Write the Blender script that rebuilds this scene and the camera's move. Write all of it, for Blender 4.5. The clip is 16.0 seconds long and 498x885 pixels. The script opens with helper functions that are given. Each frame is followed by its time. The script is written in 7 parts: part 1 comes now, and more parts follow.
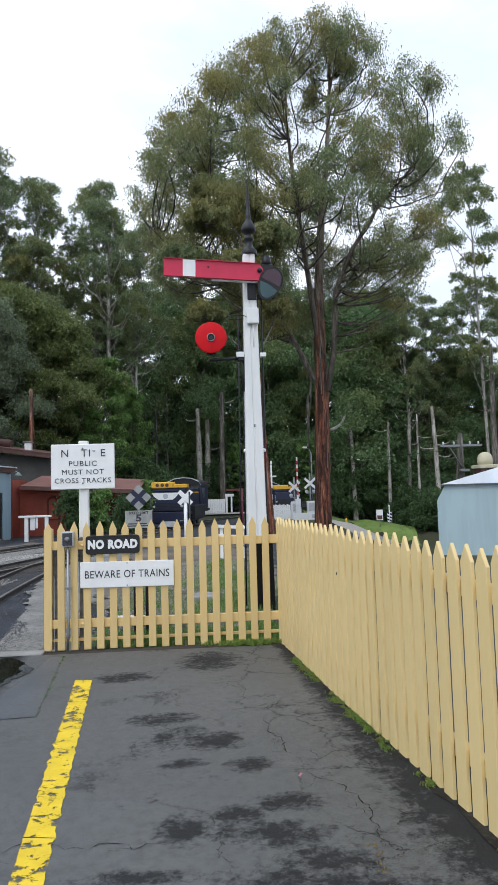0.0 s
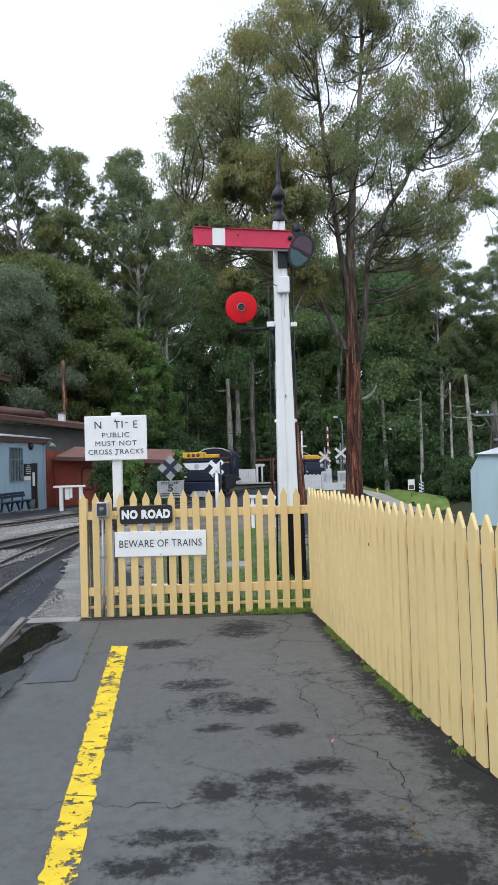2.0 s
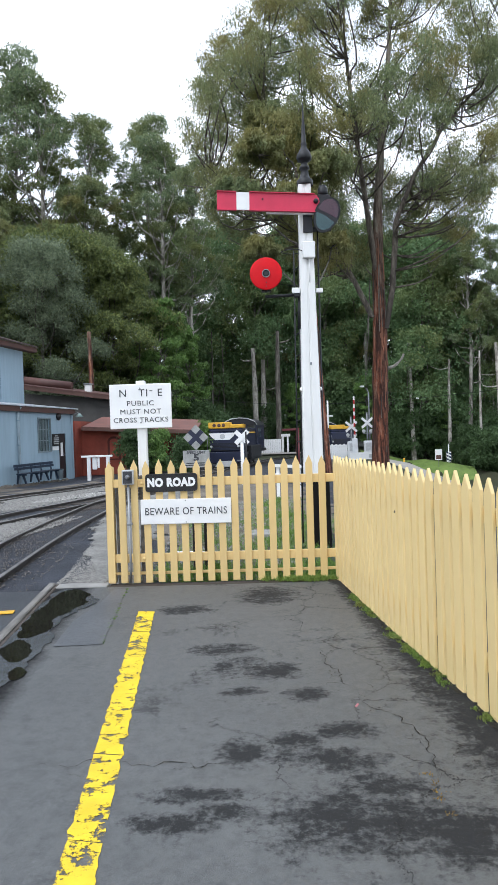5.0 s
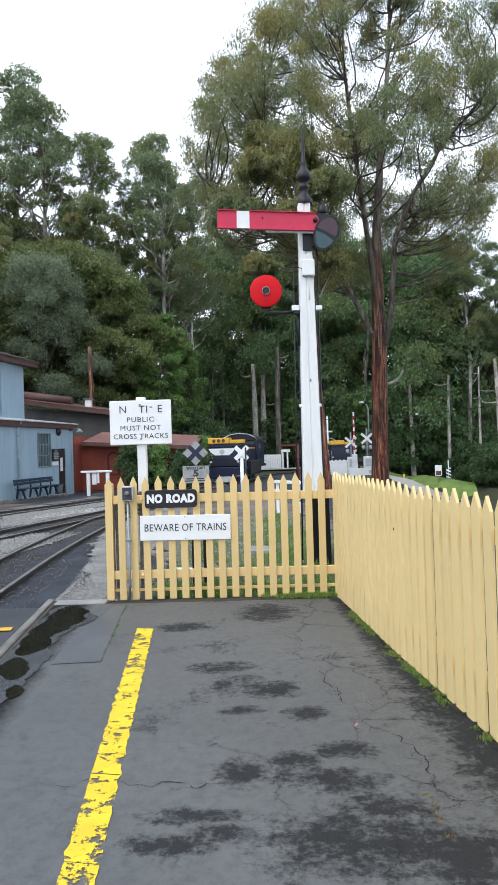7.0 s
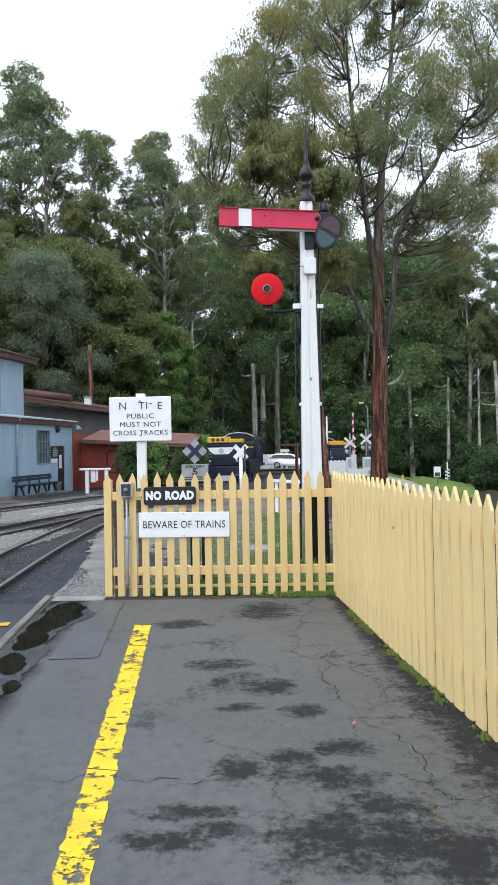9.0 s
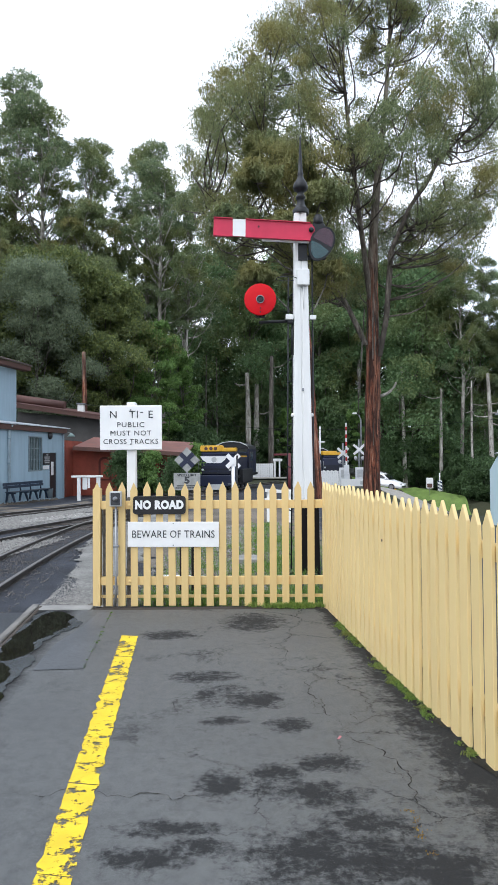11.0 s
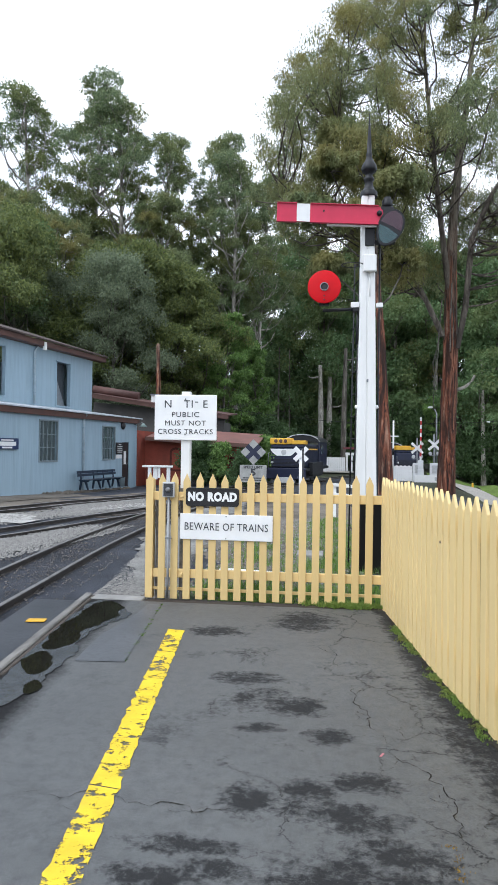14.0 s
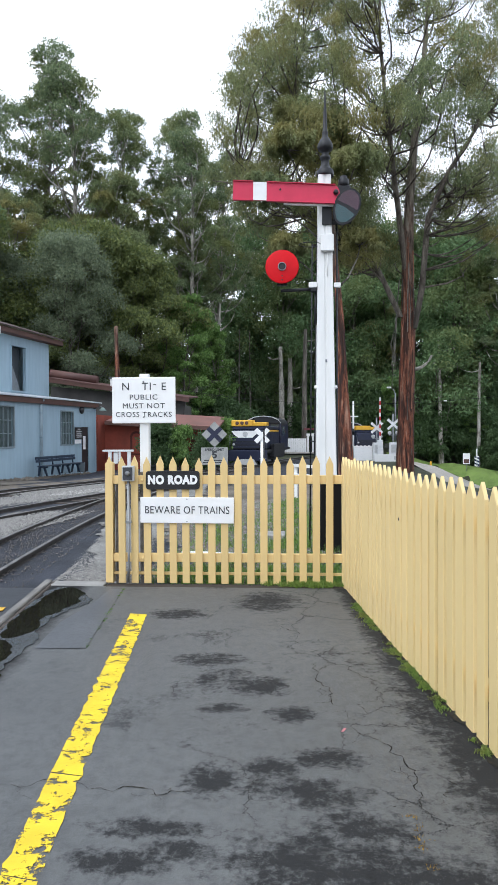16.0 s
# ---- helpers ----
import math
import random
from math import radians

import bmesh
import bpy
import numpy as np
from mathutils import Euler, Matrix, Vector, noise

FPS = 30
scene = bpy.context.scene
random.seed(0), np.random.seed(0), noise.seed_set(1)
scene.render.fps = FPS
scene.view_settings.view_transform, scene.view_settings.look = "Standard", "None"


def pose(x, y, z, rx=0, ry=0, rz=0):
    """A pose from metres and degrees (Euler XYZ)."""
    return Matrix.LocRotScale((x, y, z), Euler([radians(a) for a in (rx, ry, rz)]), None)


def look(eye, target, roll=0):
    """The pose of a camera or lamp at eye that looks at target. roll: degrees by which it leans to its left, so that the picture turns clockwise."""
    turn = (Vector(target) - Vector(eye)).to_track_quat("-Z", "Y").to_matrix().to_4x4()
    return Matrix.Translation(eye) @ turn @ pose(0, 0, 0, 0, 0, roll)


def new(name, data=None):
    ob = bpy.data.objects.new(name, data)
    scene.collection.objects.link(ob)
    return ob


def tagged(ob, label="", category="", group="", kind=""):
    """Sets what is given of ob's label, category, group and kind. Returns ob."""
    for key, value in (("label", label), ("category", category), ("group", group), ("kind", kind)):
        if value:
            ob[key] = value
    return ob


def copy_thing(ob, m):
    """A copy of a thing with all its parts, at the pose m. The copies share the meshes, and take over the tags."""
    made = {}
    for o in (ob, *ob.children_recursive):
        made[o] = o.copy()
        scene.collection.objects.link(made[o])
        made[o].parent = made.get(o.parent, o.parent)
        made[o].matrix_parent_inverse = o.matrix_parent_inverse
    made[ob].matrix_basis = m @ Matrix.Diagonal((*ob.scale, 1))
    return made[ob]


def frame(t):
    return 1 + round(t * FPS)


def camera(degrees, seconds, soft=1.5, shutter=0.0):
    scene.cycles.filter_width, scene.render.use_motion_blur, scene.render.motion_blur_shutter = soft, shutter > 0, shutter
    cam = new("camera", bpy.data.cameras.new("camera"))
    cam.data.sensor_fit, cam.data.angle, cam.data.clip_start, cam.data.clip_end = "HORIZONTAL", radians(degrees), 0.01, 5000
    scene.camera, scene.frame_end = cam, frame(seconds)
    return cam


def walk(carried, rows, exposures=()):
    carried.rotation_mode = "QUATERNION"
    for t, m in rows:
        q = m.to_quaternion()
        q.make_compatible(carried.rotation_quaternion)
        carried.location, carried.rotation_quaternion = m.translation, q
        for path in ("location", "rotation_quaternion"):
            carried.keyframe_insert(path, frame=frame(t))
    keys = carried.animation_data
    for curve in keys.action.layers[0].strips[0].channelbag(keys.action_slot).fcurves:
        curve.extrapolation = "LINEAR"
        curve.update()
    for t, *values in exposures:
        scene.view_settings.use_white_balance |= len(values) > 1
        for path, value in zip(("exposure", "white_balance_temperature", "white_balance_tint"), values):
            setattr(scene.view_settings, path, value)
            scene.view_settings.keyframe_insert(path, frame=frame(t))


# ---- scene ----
cam = camera(42.1, 16.0)

PATH = [
    (0, (0.439, 0.005, 1.603), (0.579, 1.995, 1.752), -1.6),
    (0.3, (0.422, -0.015, 1.616), (0.526, 1.976, 1.783), -1.7),
    (0.5, (0.41, -0.028, 1.624), (0.496, 1.963, 1.786), -2.0),
    (0.8, (0.421, 0.003, 1.617), (0.526, 1.995, 1.732), -1.7),
    (1, (0.428, 0.023, 1.613), (0.56, 2.016, 1.713), -1.9),
    (1.3, (0.433, 0.029, 1.611), (0.538, 2.024, 1.636), -2.3),
    (1.5, (0.437, 0.033, 1.61), (0.541, 2.029, 1.681), -1.7),
    (1.8, (0.433, 0.017, 1.612), (0.519, 2.015, 1.704), -1.8),
    (2, (0.43, 0.006, 1.613), (0.474, 2.005, 1.672), -1.7),
    (2.3, (0.429, 0.028, 1.602), (0.413, 2.027, 1.625), -2.2),
    (2.5, (0.429, 0.043, 1.594), (0.391, 2.042, 1.546), -1.8),
    (2.8, (0.429, 0.055, 1.585), (0.365, 2.053, 1.497), -1.5),
    (3, (0.429, 0.063, 1.579), (0.372, 2.06, 1.49), -1.8),
    (3.2, (0.437, 0.084, 1.568), (0.41, 2.083, 1.496), -2.0),
    (5.5, (0.439, 0.038, 1.59), (0.39, 2.038, 1.571), -1.6),
    (5.8, (0.439, 0.037, 1.587), (0.379, 2.037, 1.582), -1.4),
    (6, (0.439, 0.037, 1.585), (0.388, 2.036, 1.591), -1.8),
    (6.3, (0.448, 0.038, 1.583), (0.418, 2.037, 1.596), -1.9),
    (6.5, (0.454, 0.038, 1.582), (0.416, 2.038, 1.611), -2.0),
    (6.8, (0.447, 0.033, 1.593), (0.411, 2.033, 1.615), -1.9),
    (7, (0.442, 0.03, 1.6), (0.406, 2.03, 1.617), -1.7),
    (7.3, (0.443, 0.04, 1.594), (0.402, 2.039, 1.596), -1.4),
    (7.5, (0.443, 0.046, 1.59), (0.408, 2.045, 1.58), -1.3),
    (7.8, (0.438, 0.037, 1.591), (0.418, 2.037, 1.588), -1.3),
    (8, (0.435, 0.031, 1.591), (0.421, 2.031, 1.602), -1.1),
    (8.3, (0.434, 0.036, 1.583), (0.41, 2.036, 1.592), -1.3),
    (8.5, (0.434, 0.04, 1.577), (0.405, 2.04, 1.59), -1.2),
    (10.8, (0.436, 0.053, 1.595), (0.398, 2.052, 1.615), -1.0),
    (11, (0.465, 0.059, 1.593), (0.452, 2.059, 1.636), -0.4),
    (11.2, (0.505, 0.078, 1.595), (0.523, 2.078, 1.632), -0.8),
    (11.5, (0.565, 0.106, 1.599), (0.535, 2.106, 1.635), -1.2),
    (11.7, (0.568, 0.134, 1.6), (0.561, 2.124, 1.732), -1.8),
    (12, (0.572, 0.175, 1.601), (0.654, 2.151, 1.898), -2.3),
    (12.2, (0.549, 0.195, 1.601), (0.714, 2.173, 1.874), -2.4),
    (12.5, (0.515, 0.224, 1.601), (0.631, 2.205, 1.848), -1.5),
    (12.8, (0.533, 0.265, 1.597), (0.564, 2.256, 1.742), -0.6),
    (13, (0.545, 0.292, 1.595), (0.481, 2.29, 1.654), -0.6),
    (13.2, (0.569, 0.296, 1.593), (0.409, 2.289, 1.65), -0.3),
    (13.5, (0.606, 0.302, 1.591), (0.36, 2.287, 1.63), 0.5),
    (13.8, (0.625, 0.305, 1.589), (0.381, 2.291, 1.614), 1.0),
    (14, (0.638, 0.307, 1.587), (0.399, 2.293, 1.607), 0.7),
    (14.3, (0.644, 0.315, 1.583), (0.428, 2.303, 1.558), -0.2),
    (14.5, (0.648, 0.321, 1.581), (0.434, 2.31, 1.546), -0.1),
    (14.8, (0.641, 0.324, 1.58), (0.449, 2.315, 1.568), 0.1),
    (15, (0.637, 0.326, 1.579), (0.472, 2.319, 1.554), 0.6),
    (15.3, (0.637, 0.328, 1.58), (0.489, 2.323, 1.55), 0.6),
    (15.5, (0.637, 0.33, 1.581), (0.502, 2.325, 1.552), 0.6),
    (15.8, (0.647, 0.337, 1.58), (0.529, 2.332, 1.56), 0.1),
    (16, (0.654, 0.341, 1.579), (0.533, 2.337, 1.545), -0.3),
]
EXPOSURES = [(t, e, 6250 if 11.9 < t < 12.7 else 5900, 10) for t, e in ((0, 0.35), (1, 0.4), (2, 0.5), (2.5, 0.7), (3.2, 0.75), (11.4, 0.72), (11.8, 0.5), (12.1, 0.12), (12.5, 0.08), (12.8, 0.35), (13.2, 0.75), (16, 0.75))]
walk(cam, [(t, look(e, g, r)) for t, e, g, r in PATH], EXPOSURES)

# ---------------------------------------------------------------- world and sun
SUN_EL, SUN_AZ = 52.0, 224.0          # degrees; azimuth clockwise from +y
world = bpy.data.worlds.new("sky")
scene.world = world
world.use_nodes = True
wn, wl = world.node_tree.nodes, world.node_tree.links
wn.clear()
w_out = wn.new("ShaderNodeOutputWorld")
w_bg = wn.new("ShaderNodeBackground")
w_sky = wn.new("ShaderNodeTexSky")
w_sky.sky_type = "NISHITA"
w_sky.sun_disc = False
w_sky.sun_elevation, w_sky.sun_rotation = radians(SUN_EL), radians(SUN_AZ)
w_scale = wn.new("ShaderNodeVectorMath")
w_scale.operation = "SCALE"
w_scale.inputs["Scale"].default_value = 0.11
wl.new(w_sky.outputs[0], w_scale.inputs[0])
w_tc = wn.new("ShaderNodeTexCoord")
w_map = wn.new("ShaderNodeMapping")
w_map.inputs["Scale"].default_value = (1.2, 1.2, 3.2)
w_map.inputs["Location"].default_value = (0.35, 0.1, 0.2)
w_noise = wn.new("ShaderNodeTexNoise")
w_noise.inputs["Scale"].default_value = 1.6
w_noise.inputs["Detail"].default_value = 5
w_noise.inputs["Roughness"].default_value = 0.5
w_ramp = wn.new("ShaderNodeValToRGB")
w_ramp.color_ramp.elements[0].position, w_ramp.color_ramp.elements[1].position = 0.40, 0.56
w_ramp.color_ramp.elements[0].color = (0.80, 0.84, 0.91, 1)
w_ramp.color_ramp.elements[1].color = (1.06, 1.06, 1.06, 1)
wl.new(w_tc.outputs["Generated"], w_map.inputs["Vector"])
wl.new(w_map.outputs[0], w_noise.inputs["Vector"])
wl.new(w_noise.outputs[0], w_ramp.inputs[0])
w_mix = wn.new("ShaderNodeMixRGB")
w_mix.inputs[0].default_value = 0.92           # overcast: cloud over nearly all of the sky
wl.new(w_scale.outputs[0], w_mix.inputs[1])
wl.new(w_ramp.outputs[0], w_mix.inputs[2])
wl.new(w_mix.outputs[0], w_bg.inputs["Color"])
w_bg.inputs["Strength"].default_value = 1.0
wl.new(w_bg.outputs[0], w_out.inputs["Surface"])

sun = new("sun", bpy.data.lights.new("sun", "SUN"))
sun.data.energy, sun.data.angle, sun.data.color = 1.0, radians(25), (1.0, 0.985, 0.955)
el, az = radians(SUN_EL), radians(SUN_AZ)
sun_dir = Vector((math.sin(az) * math.cos(el), math.cos(az) * math.cos(el), math.sin(el)))
sun.matrix_world = look(sun_dir * 60, (0, 0, 0))


# ---------------------------------------------------------------- materials
def ramp(nt, fac, stops):
    r = nt.nodes.new("ShaderNodeValToRGB")
    while len(r.color_ramp.elements) < len(stops):
        r.color_ramp.elements.new(0.5)
    for e, (p, c) in zip(r.color_ramp.elements, stops):
        e.position = p
        e.color = (*c, 1) if len(c) == 3 else c
    nt.links.new(fac, r.inputs[0])
    return r.outputs[0]


def noise_of(nt, scale, detail=4, rough=0.55, stretch=(1, 1, 1), coord="Object", warp=0.0):
    tc = nt.nodes.new("ShaderNodeTexCoord")
    m = nt.nodes.new("ShaderNodeMapping")
    m.inputs["Scale"].default_value = stretch
    n = nt.nodes.new("ShaderNodeTexNoise")
    n.inputs["Scale"].default_value = scale
    n.inputs["Detail"].default_value = detail
    n.inputs["Roughness"].default_value = rough
    n.inputs["Distortion"].default_value = warp
    nt.links.new(tc.outputs[coord], m.inputs["Vector"])
    nt.links.new(m.outputs[0], n.inputs["Vector"])
    return n.outputs[0]


def mixc(nt, fac, a, b, mode="MIX"):
    m = nt.nodes.new("ShaderNodeMixRGB")
    m.blend_type = mode
    for i, v in enumerate((fac, a, b)):
        if isinstance(v, (int, float)):
            m.inputs[i].default_value = v
        elif isinstance(v, tuple):
            m.inputs[i].default_value = (*v, 1) if len(v) == 3 else v
        else:
            nt.links.new(v, m.inputs[i])
    return m.outputs[0]


def math_of(nt, op, a, b=0.0, clamp=False):
    m = nt.nodes.new("ShaderNodeMath")
    m.operation, m.use_clamp = op, clamp
    for i, v in enumerate((a, b)):
        if isinstance(v, (int, float)):
            m.inputs[i].default_value = v
        else:
            nt.links.new(v, m.inputs[i])
    return m.outputs[0]


def bump(nt, height, strength, distance, bsdf):
    b = nt.nodes.new("ShaderNodeBump")
    b.inputs["Strength"].default_value, b.inputs["Distance"].default_value = strength, distance
    nt.links.new(height, b.inputs["Height"])
    nt.links.new(b.outputs[0], bsdf.inputs["Normal"])


def blank(name, rough=0.6, metal=0.0, spec=0.5):
    m = bpy.data.materials.new(name)
    m.use_nodes = True
    b = m.node_tree.nodes["Principled BSDF"]
    b.inputs["Roughness"].default_value, b.inputs["Metallic"].default_value = rough, metal
    b.inputs["Specular IOR Level"].default_value = spec
    return m, m.node_tree, b


def plain(name, colour, rough=0.6, metal=0.0, vary=0.25, scale=3.0, dirt=None, grain=40.0, relief=0.15, stretch=(1, 1, 1), spec=0.5, each=0.0):
    """A painted, wooden or metal surface: broad stains, fine grain and a fine relief."""
    m, nt, b = blank(name, rough, metal, spec)
    dark = tuple(c * (1 - vary) for c in colour) if dirt is None else dirt
    broad = noise_of(nt, scale, 5, 0.6, stretch)
    fine = noise_of(nt, grain, 3, 0.6, stretch)
    c = ramp(nt, broad, [(0.35, dark), (0.62, colour)])
    c = mixc(nt, ramp(nt, fine, [(0.35, (0.25,) * 3), (0.6, (0.0,) * 3)]), c, tuple(v * (1 - vary) for v in colour))
    if each:
        info = nt.nodes.new("ShaderNodeObjectInfo")
        k = math_of(nt, "ADD", math_of(nt, "MULTIPLY", info.outputs["Random"], each), 1 - each * 0.7)
        s = nt.nodes.new("ShaderNodeVectorMath")
        s.operation = "SCALE"
        nt.links.new(c, s.inputs[0])
        nt.links.new(k, s.inputs["Scale"])
        c = s.outputs[0]
    nt.links.new(c, b.inputs["Base Color"])
    nt.links.new(math_of(nt, "ADD", math_of(nt, "MULTIPLY", broad, 0.3), rough - 0.15), b.inputs["Roughness"])
    if relief:
        bump(nt, fine, relief, 0.004, b)
    return m


def leaf_material(name, light, mid, dark, brown=None, patch=0.45, through_light=0.4):
    m, nt, b = blank(name, 0.55, 0, 0.35)
    geo = nt.nodes.new("ShaderNodeNewGeometry")
    c = ramp(nt, geo.outputs["Random Per Island"], [(0.0, dark), (0.5, mid), (1.0, light)])
    if brown:
        c = mixc(nt, ramp(nt, noise_of(nt, patch, 3, 0.5), [(0.45, (0, 0, 0)), (0.62, (0.8,) * 3)]), c, brown)
    nt.links.new(c, b.inputs["Base Color"])
    t = nt.nodes.new("ShaderNodeBsdfTranslucent")
    nt.links.new(c, t.inputs["Color"])
    mx = nt.nodes.new("ShaderNodeMixShader")
    mx.inputs[0].default_value = through_light
    nt.links.new(b.outputs[0], mx.inputs[1])
    nt.links.new(t.outputs[0], mx.inputs[2])
    nt.links.new(mx.outputs[0], nt.nodes["Material Output"].inputs["Surface"])
    return m


def asphalt_material():
    """Old damp asphalt: grey, with dark wet bands, fine cracks and stone specks."""
    m, nt, b = blank("asphalt", 0.5)
    grain = noise_of(nt, 160, 4, 0.7)
    broad = noise_of(nt, 0.55, 4, 0.55, (0.8, 1, 1))
    bands = noise_of(nt, 2.1, 7, 0.62, (0.85, 0.85, 1), warp=0.35)
    fine = noise_of(nt, 26.0, 6, 0.8)
    c = ramp(nt, broad, [(0.3, (0.080, 0.084, 0.085)), (0.7, (0.117, 0.122, 0.122))])
    wet = math_of(nt, "ADD", math_of(nt, "MULTIPLY", bands, 0.70), math_of(nt, "MULTIPLY", fine, 0.30))
    wetm = ramp(nt, wet, [(0.545, (0, 0, 0)), (0.62, (0.9,) * 3)])
    xyz = nt.nodes.new("ShaderNodeSeparateXYZ")
    tcw = nt.nodes.new("ShaderNodeTexCoord")
    nt.links.new(tcw.outputs["Object"], xyz.inputs[0])
    X, Y = xyz.outputs[0], xyz.outputs[1]
    # most of the stains lie on the walked side of the yellow line
    side = math_of(nt, "ADD", math_of(nt, "MULTIPLY", math_of(nt, "ADD", math_of(nt, "MULTIPLY", X, 1.3), 0.85, True), 0.8), 0.2)
    wetm = math_of(nt, "MULTIPLY", wetm, side)
    rag = math_of(nt, "MULTIPLY", math_of(nt, "SUBTRACT", math_of(nt, "ADD", math_of(nt, "MULTIPLY", bands, 0.5), math_of(nt, "MULTIPLY", fine, 0.5)), 0.5), 3.2)
    # a run of damp along the planked edge, and one large stain
    edge = math_of(nt, "ADD", math_of(nt, "ADD", X, math_of(nt, "MULTIPLY", Y, 0.092)), 1.153)
    damp = math_of(nt, "SUBTRACT", 3.0, math_of(nt, "ADD", math_of(nt, "MULTIPLY", edge, 7.0), rag), True)
    damp = math_of(nt, "MULTIPLY", damp, math_of(nt, "SUBTRACT", Y, 2.4, True))
    # damp stains, each a ragged cluster of blotches
    lobes = noise_of(nt, 7.5, 10, 0.74, (0.85, 1.1, 1))
    best = None
    for cx, cy, ax, ay in ((0.44, 6.31, 0.30, 0.36), (-0.30, 5.88, 0.26, 0.16), (0.10, 4.78, 0.26, 0.13), (0.46, 4.33, 0.22, 0.16), (0.29, 3.99, 0.15, 0.07), (0.67, 3.93, 0.14, 0.11), (0.84, 3.45, 0.20, 0.10), (0.57, 3.35, 0.13, 0.12),
                           (0.29, 3.23, 0.13, 0.15), (0.77, 3.14, 0.22, 0.13), (0.07, 2.86, 0.24, 0.07), (0.02, 2.66, 0.22, 0.07), (0.24, 2.73, 0.15, 0.07), (0.82, 2.66, 0.46, 0.23), (1.18, 2.55, 0.30, 0.24), (0.95, 2.92, 0.24, 0.12), (0.2, 1.6, 0.5, 0.3)):
        dx = math_of(nt, "DIVIDE", math_of(nt, "SUBTRACT", X, cx), ax)
        dy = math_of(nt, "DIVIDE", math_of(nt, "SUBTRACT", Y, cy), ay)
        f = math_of(nt, "SUBTRACT", 1.0, math_of(nt, "ADD", math_of(nt, "MULTIPLY", dx, dx), math_of(nt, "MULTIPLY", dy, dy)))
        best = f if best is None else math_of(nt, "MAXIMUM", best, f)
    # and a dark margin along the foot of the side fence
    off = math_of(nt, "SUBTRACT", 2.093, math_of(nt, "ADD", X, math_of(nt, "MULTIPLY", Y, 0.1325)))
    margin = math_of(nt, "SUBTRACT", 1.0, math_of(nt, "DIVIDE", off, math_of(nt, "MAXIMUM", 0.10, math_of(nt, "SUBTRACT", 0.62, math_of(nt, "MULTIPLY", Y, 0.075)))))
    best = math_of(nt, "MAXIMUM", best, math_of(nt, "ADD", math_of(nt, "MULTIPLY", margin, 2.0), -0.35))
    blotch = math_of(nt, "ADD", math_of(nt, "MULTIPLY", math_of(nt, "SUBTRACT", lobes, 0.5), 4.6), math_of(nt, "MULTIPLY", math_of(nt, "SUBTRACT", fine, 0.5), 3.4))
    stain = math_of(nt, "MULTIPLY", math_of(nt, "ADD", math_of(nt, "MULTIPLY", math_of(nt, "MAXIMUM", best, -2.2), 0.95), math_of(nt, "ADD", blotch, 0.18), True), 0.9)
    wetm = math_of(nt, "MAXIMUM", wetm, math_of(nt, "MAXIMUM", damp, stain))
    c = mixc(nt, ramp(nt, noise_of(nt, 14, 6, 0.75), [(0.36, (0.6,) * 3), (0.56, (0.0,) * 3)]), c, (0.045, 0.048, 0.05))
    c = mixc(nt, ramp(nt, noise_of(nt, 55, 5, 0.8), [(0.40, (0.5,) * 3), (0.52, (0.0,) * 3), (0.60, (0.0,) * 3), (0.72, (0.35,) * 3)]), c, mixc(nt, noise_of(nt, 8, 2), (0.04, 0.042, 0.043), (0.19, 0.195, 0.2)))
    c = mixc(nt, math_of(nt, "MULTIPLY", wetm, 0.93), c, (0.011, 0.011, 0.012))
    tc = nt.nodes.new("ShaderNodeTexCoord")
    warp = nt.nodes.new("ShaderNodeVectorMath")
    warp.operation = "MULTIPLY_ADD"
    wcol = nt.nodes.new("ShaderNodeTexNoise")
    wcol.inputs["Scale"].default_value, wcol.inputs["Detail"].default_value = 2.2, 9
    wcol.inputs["Roughness"].default_value = 0.72
    nt.links.new(tc.outputs["Object"], wcol.inputs["Vector"])
    nt.links.new(wcol.outputs["Color"], warp.inputs[0])
    warp.inputs[1].default_value = (0.5, 0.5, 0)
    nt.links.new(tc.outputs["Object"], warp.inputs[2])
    vor = nt.nodes.new("ShaderNodeTexVoronoi")
    vor.feature = "DISTANCE_TO_EDGE"
    vor.inputs["Scale"].default_value = 1.7
    nt.links.new(warp.outputs[0], vor.inputs["Vector"])
    crack = ramp(nt, vor.outputs["Distance"], [(0.0, (1, 1, 1)), (0.003, (1, 1, 1)), (0.008, (0, 0, 0))])
    where = ramp(nt, math_of(nt, "ADD", noise_of(nt, 0.9, 2, 0.5), math_of(nt, "MULTIPLY", math_of(nt, "SUBTRACT", X, 0.2), 0.10)), [(0.49, (0, 0, 0)), (0.58, (1, 1, 1))])
    crack = math_of(nt, "MULTIPLY", crack, where)
    halo = ramp(nt, vor.outputs["Distance"], [(0.0, (0.55,) * 3), (0.05, (0, 0, 0))])
    c = mixc(nt, math_of(nt, "MULTIPLY", math_of(nt, "MULTIPLY", halo, where), fine), c, (0.02, 0.021, 0.022))
    c = mixc(nt, math_of(nt, "MULTIPLY", crack, 0.72), c, (0.005, 0.005, 0.005))
    wetm = math_of(nt, "MAXIMUM", wetm, crack)
    c = mixc(nt, ramp(nt, grain, [(0.3, (0.5,) * 3), (0.5, (0.0,) * 3)]), c, (0.03, 0.03, 0.03))
    c = mixc(nt, ramp(nt, noise_of(nt, 300, 1, 0.5), [(0.70, (0, 0, 0)), (0.74, (0.8,) * 3)]), c, (0.2, 0.2, 0.19))
    nt.links.new(c, b.inputs["Base Color"])
    nt.links.new(math_of(nt, "SUBTRACT", 0.45, math_of(nt, "MULTIPLY", wetm, 0.36)), b.inputs["Specular IOR Level"])
